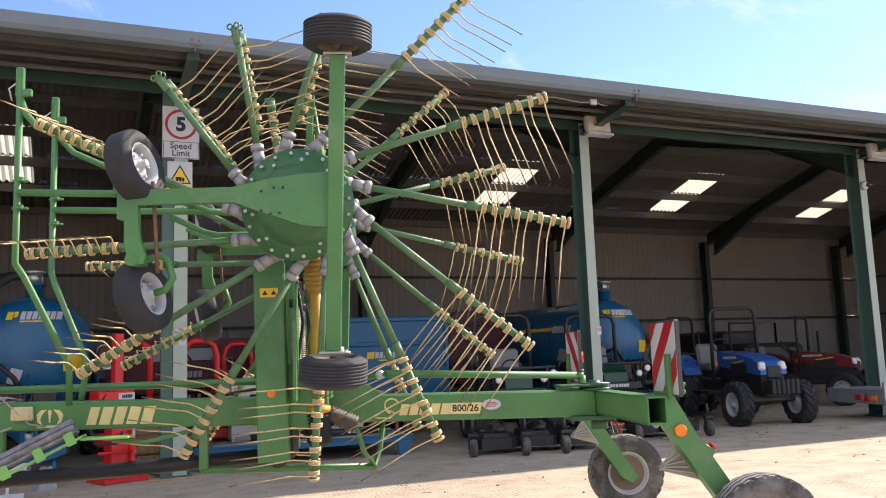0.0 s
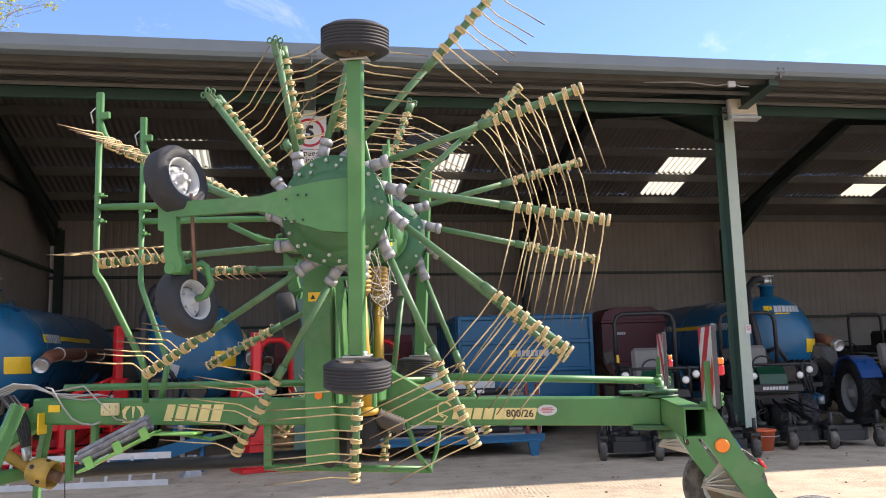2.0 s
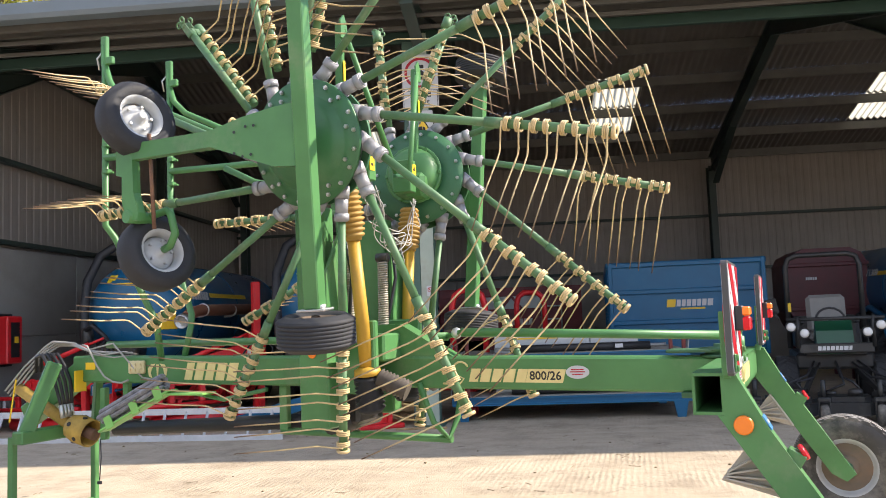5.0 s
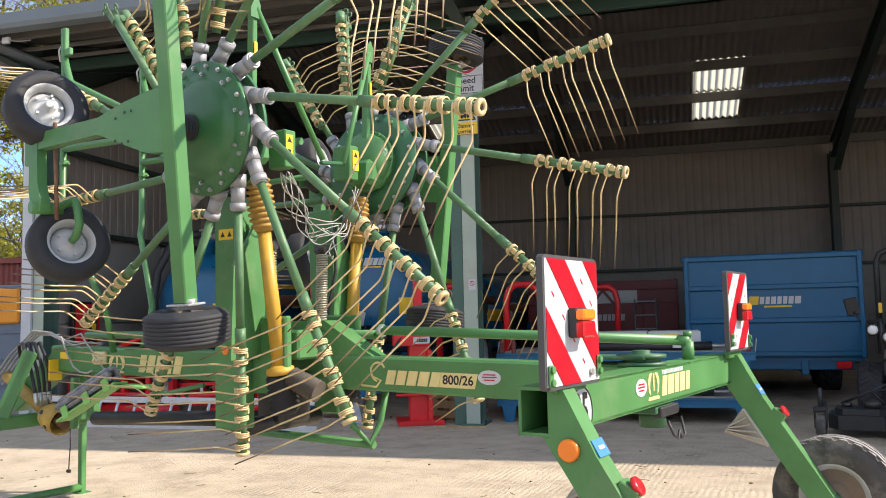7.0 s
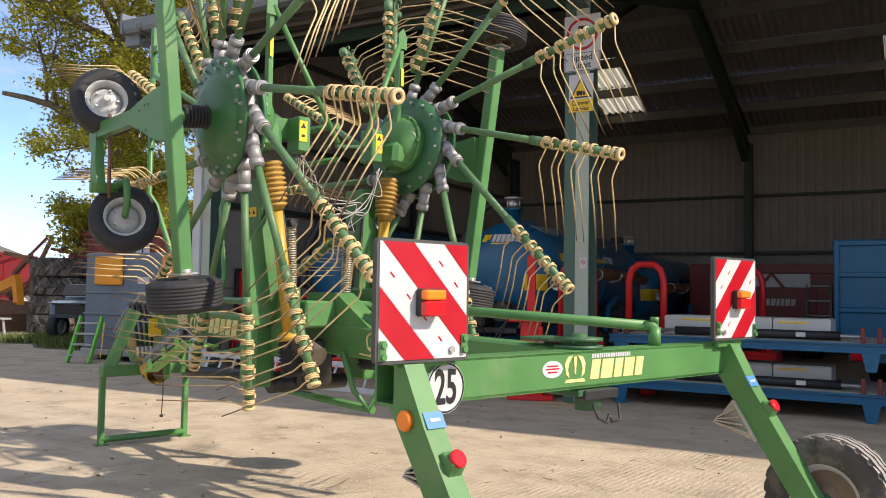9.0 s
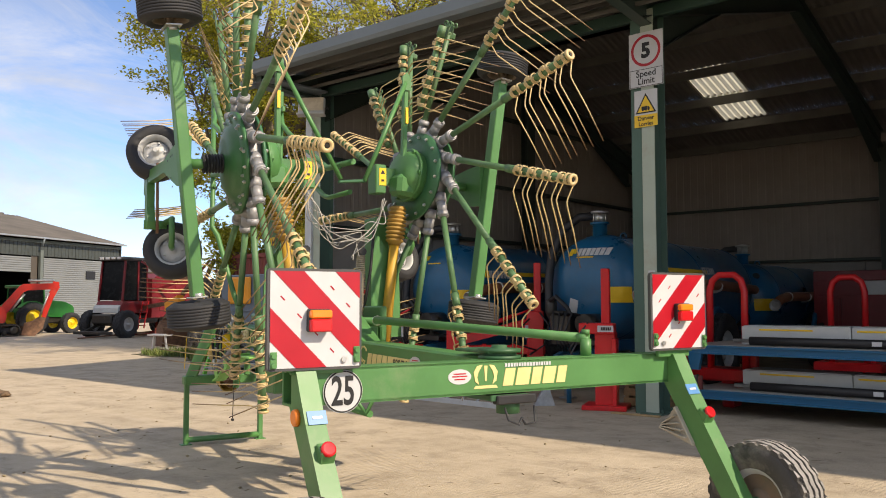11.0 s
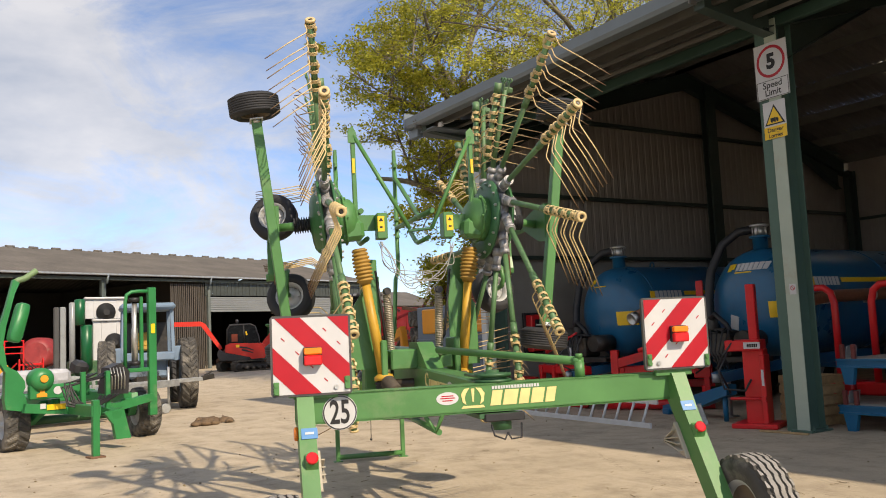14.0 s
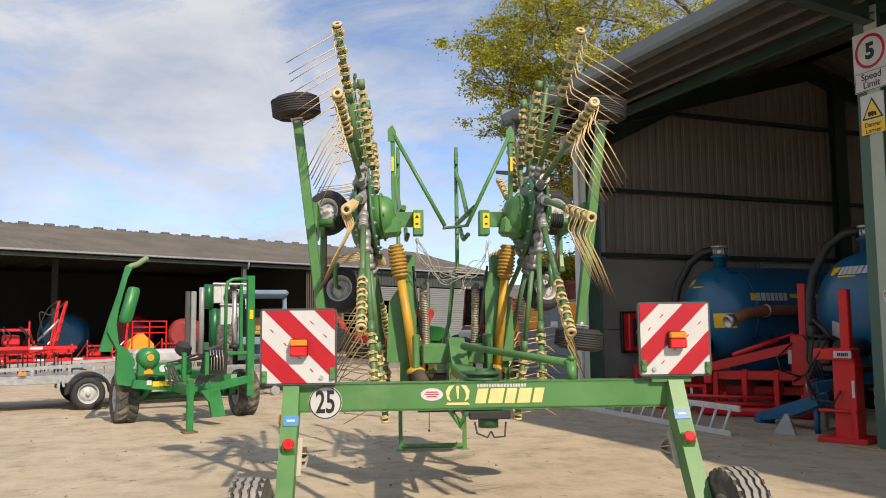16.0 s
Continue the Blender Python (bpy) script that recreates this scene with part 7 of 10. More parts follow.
# red hoop guards
for x, y, rz in ((0.95, 12.55, 5), (1.86, 12.65, 0), (2.75, 14.8, 0)):
    t = thing("hoop_guard", pose(x, y, 0, 0, 0, rz), "bright red bent tube hoop of an implement", "hoop", "red hoops")
    g = Geo()
    g.pipe([(-0.23, 0, 0.5), (-0.23, 0, 1.5), (-0.19, 0, 1.64), (-0.1, 0, 1.71), (0.1, 0, 1.71), (0.19, 0, 1.64), (0.23, 0, 1.5), (0.23, 0, 0.5)], 0.045, 12)
    part("hoop", g, RED, t)
    g = Geo()
    g.box((0, 0.1, 0.42), (0.9, 0.5, 0.16), ch=0.02)
    g.box((0, 0.1, 0.2), (0.16, 0.3, 0.4), ch=0.02)
    g.box((0.3, 0.1, 0.55), (0.1, 0.1, 0.3), ch=0.01)
    part("base", g, RED, t)


# upright red log splitter
splitter = thing("log_splitter", pose(0.74, 11.47, 0, 0, 0, 22), "bright red upright log splitter on a foot plate", "log splitter")
g = Geo()
g.box((0, 0, 0.03), (0.56, 0.5, 0.06), ch=0.01)
g.box((0, 0.02, 0.5), (0.26, 0.22, 0.95), ch=0.012)
g.box((-0.1, -0.02, 1.02), (0.44, 0.28, 0.14), ch=0.012)
g.box((0.12, -0.02, 0.45), (0.06, 0.26, 0.9), ch=0.008)
part("frame", g, RED, splitter)
g = Geo()
g.box((0.0, 0.05, 1.42), (0.11, 0.11, 0.74), ch=0.01)
part("ram_post", g, RED, splitter)
g = Geo()
g.tube((-0.3, -0.12, 0.36), (0.1, -0.14, 0.36), 0.02, n=8)
g.lathe([(0.03, 0), (0.03, 0.05)], axis((0.12, -0.14, 0.36), (0, -1, 0)), 10)
part("handle", g, RED, splitter)
g = Geo()
g.pipe([(-0.28, -0.1, 0.98), (-0.42, -0.14, 0.7), (-0.36, -0.16, 0.48), (-0.1, -0.16, 0.46), (-0.02, -0.15, 0.6)], 0.014, 7)
g.pipe([(-0.2, -0.14, 1.1), (-0.34, -0.18, 0.9), (-0.45, -0.1, 0.75), (-0.3, -0.1, 0.42)], 0.014, 7)
part("hydraulic_hose", g, BLACK, splitter)
g = Geo()
g.box((0.02, -0.165, 1.02), (0.2, 0.006, 0.08))
part("label_plate", g, WHITE, splitter)
bars(splitter, Matrix.Translation((0.03, -0.170, 1.02)) @ FACE, 0.14, 0.04, 6, 3, INK)
g = Geo()
g.box((0.12, -0.155, 0.62), (0.03, 0.006, 0.2))
part("warning_strip", g, WHITE, splitter)


# red three-point implement with raised frame
def red_implement(m, label, raised=True):
    t = thing("tractor_implement", m, label, "implement", "red implements")
    g = Geo()
    g.box((0, 0, 0.62), (1.5, 0.14, 0.14), ch=0.012)
    g.box((0, 0.5, 0.36), (1.5, 0.12, 0.12), ch=0.012)
    for x in (-0.62, -0.2, 0.25, 0.66):
        g.beam((x, -0.05, 0.66), (x, 0.5, 0.36), 0.07, 0.12)
        g.box((x, -0.06, 0.42), (0.08, 0.1, 0.5), ch=0.01)
    part("frame", g, RED, t)
    g = Geo()
    g.tube((-0.35, -0.12, 0.92), (0.3, -0.06, 1.16), 0.035, n=12)
    g.tube((0.25, -0.07, 1.14), (0.52, -0.04, 1.24), 0.018, n=10)
    part("tilt_ram", g, RED, t)
    for z in (0.2, 0.3):
        g = Geo()
        g.tube((-1.15, -0.18, z), (0.2, -0.12, z), 0.03, n=10)
        part("guard_rail", g, RED, t)
    g = Geo()
    g.box((-1.0, -0.1, 0.45), (0.5, 0.06, 0.05), ch=0.008)
    g.box((-1.0, -0.1, 0.22), (0.5, 0.06, 0.05), ch=0.008)
    g.box((-1.22, -0.1, 0.33), (0.06, 0.06, 0.28), ch=0.008)
    g.box((-0.78, -0.1, 0.33), (0.06, 0.06, 0.28), ch=0.008)
    part("end_frame", g, RED, t)
    g = Geo()
    g.box((-0.98, -0.135, 0.34), (0.04, 0.006, 0.16))
    part("label_plate", g, WHITE, t)
    if raised:
        g = Geo()
        g.beam((-0.75, -0.1, 0.72), (0.55, 0.0, 1.05), 0.12, 0.14)
        g.box((0.6, 0, 0.85), (0.26, 0.24, 0.75), ch=0.02)
        g.box((-0.72, -0.06, 0.72), (0.12, 0.2, 0.45), ch=0.012)
        part("lift_arm", g, RED, t)
        g = Geo()
        g.box((0.64, 0.05, 1.55), (0.11, 0.11, 0.85), ch=0.01)
        part("ram_post", g, RED, t)
    g = Geo()
    g.tube((-0.9, -0.05, 0.09), (0.75, -0.1, 0.09), 0.08, n=14)
    part("roller", g, RED, t)
    g = Geo()
    g.pipe([(0.5, -0.15, 1.1), (0.3, -0.25, 0.9), (0.35, -0.25, 0.7), (0.6, -0.2, 0.62)], 0.014, 7)
    g.pipe([(0.66, -0.15, 1.2), (0.8, -0.2, 1.0), (0.72, -0.22, 0.7), (0.5, -0.16, 0.55)], 0.014, 7)
    part("hydraulic_hose", g, BLACK, t)
    g = Geo()
    g.box((0.46, -0.14, 0.9), (0.05, 0.006, 0.2))
    part("label_plate", g, WHITE, t)
    for x in (-0.5, 0.6):
        g = Geo()
        g.box((x, 0.0, 0.18), (0.06, 0.1, 0.36), ch=0.008)
        part("stand_leg", g, RED, t)
    return t


red_implement(pose(-1.75, 12.45, 0, 0, 0, 38), "bright red tractor implement with a raised lift frame")
red_implement(pose(-3.6, 12.0, 0, 0, 0, -8), "low red tractor implement parked beside a tanker", raised=False)
# blue drawbar foot and steel chock in front of it
t = thing("drawbar_ramp", pose(-0.55, 11.85, 0, 0, 0, -14), "blue wedge-shaped drawbar plate on the ground", "drawbar")
g = Geo()
g.prism([(-0.80, 0.06), (-0.55, 0.05), (0.1, 0.16), (0.75, 0.36), (0.75, 0.50), (0.05, 0.33), (-0.6, 0.16), (-0.80, 0.12)], 0.16, xz_at(0))
g.box((-0.68, 0, 0.04), (0.16, 0.24, 0.08), ch=0.01)
g.tube((0.6, 0, 0.0), (0.6, 0, 0.36), 0.035, n=12)
part("plate", g, BLUE, t)
t = thing("steel_chock", pose(-0.07, 11.27, 0, 0, 0, 40), "grey folded steel wheel chock", "chock")
g = Geo()
g.prism([(-0.15, 0.0), (0.13, 0.0), (0.05, 0.26), (0.01, 0.26)], 0.14, Matrix(((1, 0, 0, 0), (0, 0, -1, 0), (0, 1, 0, 0.0), (0, 0, 0, 1))))
part("wedge", g, GALV, t)

# slatted crate
t = thing("wooden_crate", pose(1.1, 12.05, 0, 0, 0, -4), "weathered wooden slatted crate", "crate")
for x in (-0.25, 0.25):
    for y in (-0.2, 0.2):
        g = Geo()
        g.box((x, y, 0.3), (0.06, 0.06, 0.6))
        part("corner_post", g, WOOD, t)
for k_ in range(5):
    g = Geo()
    z = 0.07 + 0.125 * k_
    g.box((0, -0.24, z), (0.58, 0.02, 0.095), ch=0.003)
    part("slat", g, WOOD, t)
    g = Geo()
    g.box((0, 0.24, z), (0.58, 0.02, 0.095), ch=0.003)
    part("slat", g, WOOD, t)
    for x in (-0.3, 0.3):
        g = Geo()
        g.box((x, 0, z), (0.02, 0.44, 0.095), ch=0.003)
        part("slat", g, WOOD, t)

# aluminium ladder lying on its edge
ALUMINIUM = mat("dull_aluminium", (0.62, 0.63, 0.64), 0.4, metal=0.3, var=0.1, scale=8)
ladder = thing("ladder", pose(-2.28, 10.68, 0, 0, 0, -3.2), "aluminium ladder lying on its edge on the concrete", "ladder")
for dz, dy in ((0.03, 0.0), (0.33, 0.14)):
    g = Geo()
    g.box((0, dy, dz), (4.1, 0.032, 0.075), ch=0.004)
    part("stile", g, ALUMINIUM, ladder)
RUNG = Geo().tube((0, 0, 0.03), (0, 0.14, 0.33), 0.018, n=8).mesh("rung")
RUNG.materials.append(ALUMINIUM)
for i in range(15):
    part("rung", RUNG, None, ladder, m=Matrix.Translation((-1.9 + 0.27 * i, 0, 0)))

# orange bucket
t = thing("bucket", pose(7.60, 10.98, 0), "orange plastic bucket beside the column", "bucket")
g = Geo()
g.lathe([(0.12, 0.0), (0.165, 0.26), (0.18, 0.26), (0.18, 0.285), (0.155, 0.285), (0.115, 0.012), (0.002, 0.012)], None, 24)
part("pail", g, TERRACOTTA, t)
g = Geo()
g.pipe([(0.17 * math.cos(a), 0.17 * math.sin(a) * 0.3 - 0.13, 0.2 + 0.0 * a) for a in [math.pi + math.pi * i / 8 for i in range(9)]], 0.005, 6)
part("handle", g, STEEL, t)

# red cabinet on the west wall
t = thing("hose_cabinet", pose(-4.88, 12.36, 0.90), "red wall-mounted fire hose cabinet with black edge", "cabinet")
g = Geo()
g.box((0.03, -0.02, 0.36), (0.06, 0.42, 0.76), ch=0.008)
part("backing", g, BLACK, t)
g = Geo()
g.box((0.13, 0, 0.36), (0.18, 0.36, 0.68), ch=0.02)
part("case", g, RED, t)
g = Geo()
g.box((0.225, 0.0, 0.36), (0.006, 0.2, 0.5))
part("window", g, BLACK, t)
g = Geo()
g.box((0.23, 0.02, 0.36), (0.006, 0.09, 0.09))
part("label_plate", g, STICKER_Y, t)

# grey plant trailer whose end shows by the far column
t = thing("plant_trailer", pose(13.9, 10.9, 0, 0, 0, -12), "galvanised plant trailer with red and amber rear lamps", "trailer")
g = Geo()
g.box((0, 0, 0.5), (2.2, 1.5, 0.09), ch=0.01)
g.box((-1.08, 0, 0.4), (0.05, 1.5, 0.2), ch=0.008)
g.box((0, -0.72, 0.6), (2.2, 0.05, 0.14), ch=0.008)
part("bed", g, GALV, t)
for y in (-0.5, -0.1):
    g = Geo()
    g.box((-1.12, y, 0.4), (0.02, 0.14, 0.09), ch=0.006)
    part("rear_lamp", g, RED_LENS if y > -0.3 else ORANGE, t)
g = Geo()
g.prism([(-0.08, -0.06), (0.08, -0.06), (0, 0.08)], 0.012, Matrix.Translation((-1.115, -0.3, 0.4)) @ Matrix.Rotation(radians(-90), 4, "Z") @ FACE)
part("triangle_reflector", g, RED_LENS, t)
for s in (-1, 1):
    simple_wheel((0.3, s * 0.62, 0.26), (0, s, 0), 0.26, 0.18, 0.15, t)

# dark clutter deep in the bays
for i, (x, y, w, d, h, ma_) in enumerate(((16.5, 18.5, 2.4, 3.5, 1.8, MOWER_BLACK), (12.4, 18.8, 1.9, 2.4, 1.5, RED_DARK))):
    t = thing("shed_machine", pose(x, y, 0, 0, 0, 10 - 7 * i), "dim farm machine stored deep in the barn", "machine", "stored machines")
    g = Geo()
    g.box((0, 0, h * 0.55), (w, d, h * 0.5), ch=0.12)
    g.box((0.1 * w, 0.1 * d, h * 0.88), (w * 0.6, d * 0.5, h * 0.24), ch=0.08)
    part("body", g, ma_, t)
    g = Geo()
    g.pipe([(-w * 0.4, -d * 0.3, h * 0.5), (-w * 0.4, -d * 0.3, h * 1.1), (w * 0.4, -d * 0.3, h * 1.1), (w * 0.4, -d * 0.3, h * 0.5)], 0.04, 8)
    part("frame_bar", g, MOWER_BLACK, t)
    for s in (-1, 1):
        simple_wheel((s * w * 0.45, 0, 0.45), (s, 0, 0), 0.45, 0.3, 0.22, t)


# ---- signs, lamps and cables on the barn ----
def speed_sign():
    x, y = 1.44, FRONT - 0.012
    t = thing("speed_sign", pose(x, y, 4.02), "white speed limit sign with red ring on the column", "sign")
    g = Geo()
    g.box((0, 0, 0.345), (0.46, 0.006, 0.69), ch=0.001)
    board = part("board", g, WHITE, t)
    g = Geo()
    fm = Matrix.Translation((0, -0.005, 0.455)) @ FACE
    n = 40
    for i in range(n):
        a, b_ = 2 * math.pi * i / n, 2 * math.pi * (i + 1) / n
        g.add([fm @ V((r_ * math.cos(q), r_ * math.sin(q), 0)) for r_, q in ((0.165, a), (0.2, a), (0.2, b_), (0.165, b_))], [(0, 1, 2, 3)])
    part("red_ring", g, RED_FILM, board)
    text("digit", "5", 0.25, Matrix.Translation((0, -0.005, 0.45)) @ FACE, INK, board, extrude=0.0006, bold=0.012)
    text("word", "Speed", 0.112, Matrix.Translation((0, -0.005, 0.165)) @ FACE, INK, board, extrude=0.0006, bold=0.0015)
    text("word", "Limit", 0.112, Matrix.Translation((0, -0.005, 0.07)) @ FACE, INK, board, extrude=0.0006, bold=0.0015)
    g = Geo()
    for cx_, cz_, w, h in ((0, 0.222, 0.44, 0.006), (0, 0.008, 0.44, 0.006), (-0.217, 0.115, 0.006, 0.215), (0.217, 0.115, 0.006, 0.215)):
        g.box((cx_, -0.005, cz_), (w, 0.003, h))
    part("border", g, INK, board)
    t = thing("danger_sign", pose(x - 0.01, y, 3.51), "yellow and white danger lorries sign on the column", "sign")
    g = Geo()
    g.box((0, 0, 0.24), (0.31, 0.006, 0.46), ch=0.001)
    board = part("board", g, WHITE, t)
    g = Geo()
    g.box((0, -0.0045, 0.085), (0.31, 0.004, 0.15))
    part("yellow_panel", g, STICKER_Y, board)
    g = Geo()
    fm = Matrix.Translation((0, -0.005, 0.27)) @ FACE
    g.prism([(-0.14, -0.09), (0.14, -0.09), (0, 0.16)], 0.003, fm)
    tri_ = part("black_triangle", g, INK, board)
    g = Geo()
    g.prism([(-0.112, -0.074), (0.112, -0.074), (0, 0.126)], 0.004, fm @ Matrix.Translation((0, 0, 0.0015)))
    part("yellow_triangle", g, STICKER_Y, board)
    g = Geo()
    fm2 = fm @ Matrix.Translation((0, -0.03, 0.0045))
    g.prism([(-0.055, -0.02), (0.02, -0.02), (0.02, 0.025), (-0.055, 0.025)], 0.002, fm2)
    g.prism([(0.024, -0.02), (0.055, -0.02), (0.055, 0.005), (0.04, 0.02), (0.024, 0.02)], 0.002, fm2)
    for q in (-0.035, 0.005, 0.04):
        g.lathe([(0.011, -0.001), (0.011, 0.001)], fm2 @ Matrix.Translation((q, -0.024, 0)), 12)
    part("lorry_symbol", g, INK, board)
    text("word", "Danger", 0.075, Matrix.Translation((0, -0.0075, 0.115)) @ FACE, INK, board, extrude=0.0006, bold=0.0015)
    text("word", "Lorries", 0.068, Matrix.Translation((0, -0.0075, 0.045)) @ FACE, INK, board, extrude=0.0006, bold=0.0015)
    for cx_ in (1.47, 7.70):
        t = thing("column_label", pose(cx_, y, 1.62), "small white no smoking label on a column", "label", "column labels")
        g = Geo()
        g.box((0, 0.002, 0.06), (0.085, 0.005, 0.125))
        lb = part("plate", g, WHITE, t)
        g = Geo()
        fm = Matrix.Translation((0, -0.002, 0.075)) @ FACE
        for i in range(24):
            a, b_ = 2 * math.pi * i / 24, 2 * math.pi * (i + 1) / 24
            g.add([fm @ V((r_ * math.cos(q), r_ * math.sin(q), 0)) for r_, q in ((0.022, a), (0.03, a), (0.03, b_), (0.022, b_))], [(0, 1, 2, 3)])
        g.prism([(-0.02, 0.014), (-0.014, 0.02), (0.02, -0.014), (0.014, -0.02)], 0.001, fm)
        part("red_mark", g, RED_FILM, lb)


speed_sign()


def floodlight(m, label="pale floodlight on the barn column"):
    t = thing("floodlight", m, label, "floodlight", "barn floodlights")
    g = Geo()
    g.box((0, 0, 0), (0.45, 0.09, 0.29), ch=0.02)
    g.box((0, -0.02, -0.16), (0.47, 0.14, 0.03), ch=0.006)
    part("housing", g, GREY_BOX, t)
    g = Geo()
    g.box((0, -0.048, 0.02), (0.41, 0.012, 0.235), ch=0.006)
    part("glass", g, CREAM_LAMP, t)
    g = Geo()
    g.pipe([(-0.24, 0.02, 0), (-0.24, 0.16, 0.02), (0.24, 0.16, 0.02), (0.24, 0.02, 0)], 0.014, 6)
    part("bracket", g, FRAME_GREY, t)
    return t


floodlight(pose(7.66, 10.98, 4.86, -8, 0, 0))
floodlight(pose(13.82, 10.98, 4.86, -8, 0, 0))
floodlight(pose(-4.45, 10.95, 4.62, -12, 0, 35))
t = thing("security_camera", pose(13.80, 11.33, 4.28), "small white dome camera on a column", "camera")
g = Geo()
g.lathe([(0.08, 0.0), (0.085, 0.05), (0.05, 0.1)], axis((0, 0.0, 0), (0, -1, 0)), 18)
part("housing", g, WHITE, t)
g = Geo()
g.ball((0.01, -0.1, 0), 0.045, 12)
part("lens_dome", g, BLACK, t)
for cx_ in (7.05, -4.3):
    t = thing("cable_box", pose(cx_, 10.16, 4.94), "small white junction box on an eaves cable", "junction box", "eaves junction boxes")
    g = Geo()
    g.box((0, 0, 0), (0.11, 0.05, 0.08), ch=0.008)
    part("box", g, WHITE, t)
    g = Geo()
    g.pipe([(-0.05, 0.0, 0), (-0.2, 0.02, -0.02), (-0.6, 0.05, 0.03), (-1.2, 0.1, 0.02)], 0.008, 6)
    g.pipe([(0.05, 0.0, 0.0), (0.15, 0.02, -0.02), (0.3, 0.08, 0.0)], 0.008, 6)
    part("cable", g, WIRE_WHITE, t)
# timber strips at the foot of the signed column
t = thing("timber_strip", pose(1.33, 11.12, 0, 0, 0, 4), "thin pale timber strip on the ground by a column", "timber", "timber strips")
g = Geo()
g.box((0, 0, 0.012), (0.62, 0.05, 0.022), ch=0.004)
part("strip", g, WOOD, t)


# ---- the yard beyond ----
def yz(x=0.0):
    return Matrix(((0, 0, 1, x), (1, 0, 0, 0), (0, 1, 0, 0), (0, 0, 0, 1)))


WRAP_GREEN = mat("mid_green_machine_paint", (0.02, 0.19, 0.055), 0.4, var=0.14, scale=3, dirt=DUST, dirt_amt=0.15)
ORANGE_PAINT = mat("orange_red_paint", (0.58, 0.024, 0.010), 0.4, var=0.1, scale=3, dirt=DUST, dirt_amt=0.15)
TRACTOR_GREEN = mat("tractor_green_paint", (0.02, 0.15, 0.03), 0.35, var=0.1, scale=3)
RIM_YELLOW = mat("yellow_rim_paint", (0.80, 0.58, 0.02), 0.4, var=0.1)
OLD_BLUE = mat("faded_blue_paint", (0.15, 0.22, 0.31), 0.6, var=0.15, scale=3, dirt=(0.25, 0.2, 0.15), dirt_amt=0.3)
DARK_GLASS = mat("dark_cab_glass", (0.008, 0.009, 0.010), 0.25, var=0.1, bump=0, spec=0.12)
FIBRE_ROOF = mat("weathered_fibre_cement_roof", (0.118, 0.106, 0.093), 0.9, var=0.28, scale=0.6, dirt=(0.12, 0.11, 0.09), dirt_amt=0.3, dirt_scale=0.5, bump=0.05)
SHUTTER = mat("pale_grey_roller_shutter", (0.185, 0.20, 0.205), 0.5, var=0.06, scale=1)
SHED_BROWN = mat("brown_shed_boarding", (0.07, 0.06, 0.05), 0.8, var=0.2, scale=1.5)
# near-black: the open bays' deep shade is put into the boarding's colour
SHED_SHADE = mat("shaded_boarding", (0.022, 0.020, 0.018), 0.9, var=0.25, scale=1.5)
FILM_GREEN = mat("deep_green_film_roll", (0.005, 0.10, 0.035), 0.35, var=0.08)
CONTAINER_RED = mat("rust_red_container_paint", (0.24, 0.06, 0.05), 0.6, var=0.2, scale=2, dirt=(0.12, 0.06, 0.04), dirt_amt=0.3)
BIN_BLUE = mat("slate_blue_sheet_metal", (0.13, 0.17, 0.22), 0.5, var=0.1, scale=2, dirt=(0.25, 0.24, 0.22), dirt_amt=0.2)
BIN_ORANGE = mat("amber_panel_paint", (0.75, 0.30, 0.02), 0.5, var=0.08, scale=3)
LIME = mat("lime_green_paint", (0.16, 0.55, 0.06), 0.45, var=0.1)
GREY_FILM = mat("grey_plastic_film_roll", (0.26, 0.28, 0.29), 0.3, var=0.08)

FAR_STEEL = mat("dull_dark_green_steel", (0.075, 0.095, 0.09), 0.6, var=0.2, scale=2)

# far barn, seen across the yard
FAR = Matrix(((-0.3709, -0.9287, 0, -29.7), (0.9287, -0.3709, 0, -0.5), (0, 0, 1, 0), (0, 0, 0, 1)))
far = thing("far_barn", FAR, "long low barn with grey ridged roof and dark open bays", "barn")
FX0, FX1, FD, EZ, RZ = -46.0, 29.6, 8.0, 4.8, 6.8


def far_roof():
    g = Geo()
    n = int((FX1 - FX0) / 0.17)
    v, k = [], n + 1
    for y, z in ((-0.35, EZ - 0.05), (FD, RZ), (2 * FD + 0.35, EZ - 0.05)):
        for i in range(k):
            x = FX0 + (FX1 - FX0) * i / n
            v.append((x, y, z + 0.03 * math.sin(2 * math.pi * i / 2 + 0.8)))
    f = [(r * k + i, r * k + i + 1, (r + 1) * k + i + 1, (r + 1) * k + i) for r in range(2) for i in range(n)]
    g.add(v, f)
    return part("roof", g, FIBRE_ROOF, far)


far_roof()
RIDGE_TILE = Geo().pipe([(-0.24, 0, 0), (0.24, 0, 0)], 0.075, 8).mesh("ridge_tile")
RIDGE_TILE.materials.append(FIBRE_ROOF)
nn_ = int((FX1 - FX0) / 1.25)
for i in range(nn_):
    part("ridge_tile", RIDGE_TILE, None, far, m=Matrix.Translation((FX0 + 0.6 + 1.25 * i, FD, RZ + 0.02)))
g = Geo()
g.box(((FX0 + FX1) / 2, -0.42, EZ - 0.08), (FX1 - FX0, 0.10, 0.09), ch=0.02)
part("gutter", g, GALV, far)
g = Geo()
g.box(((FX0 + FX1) / 2, 0.0, EZ - 0.24), (FX1 - FX0, 0.1, 0.14))
part("eaves_beam", g, FAR_STEEL, far)
HEADER = mat("dark_grey_green_sheeting", (0.045, 0.054, 0.050), 0.6, var=0.15)
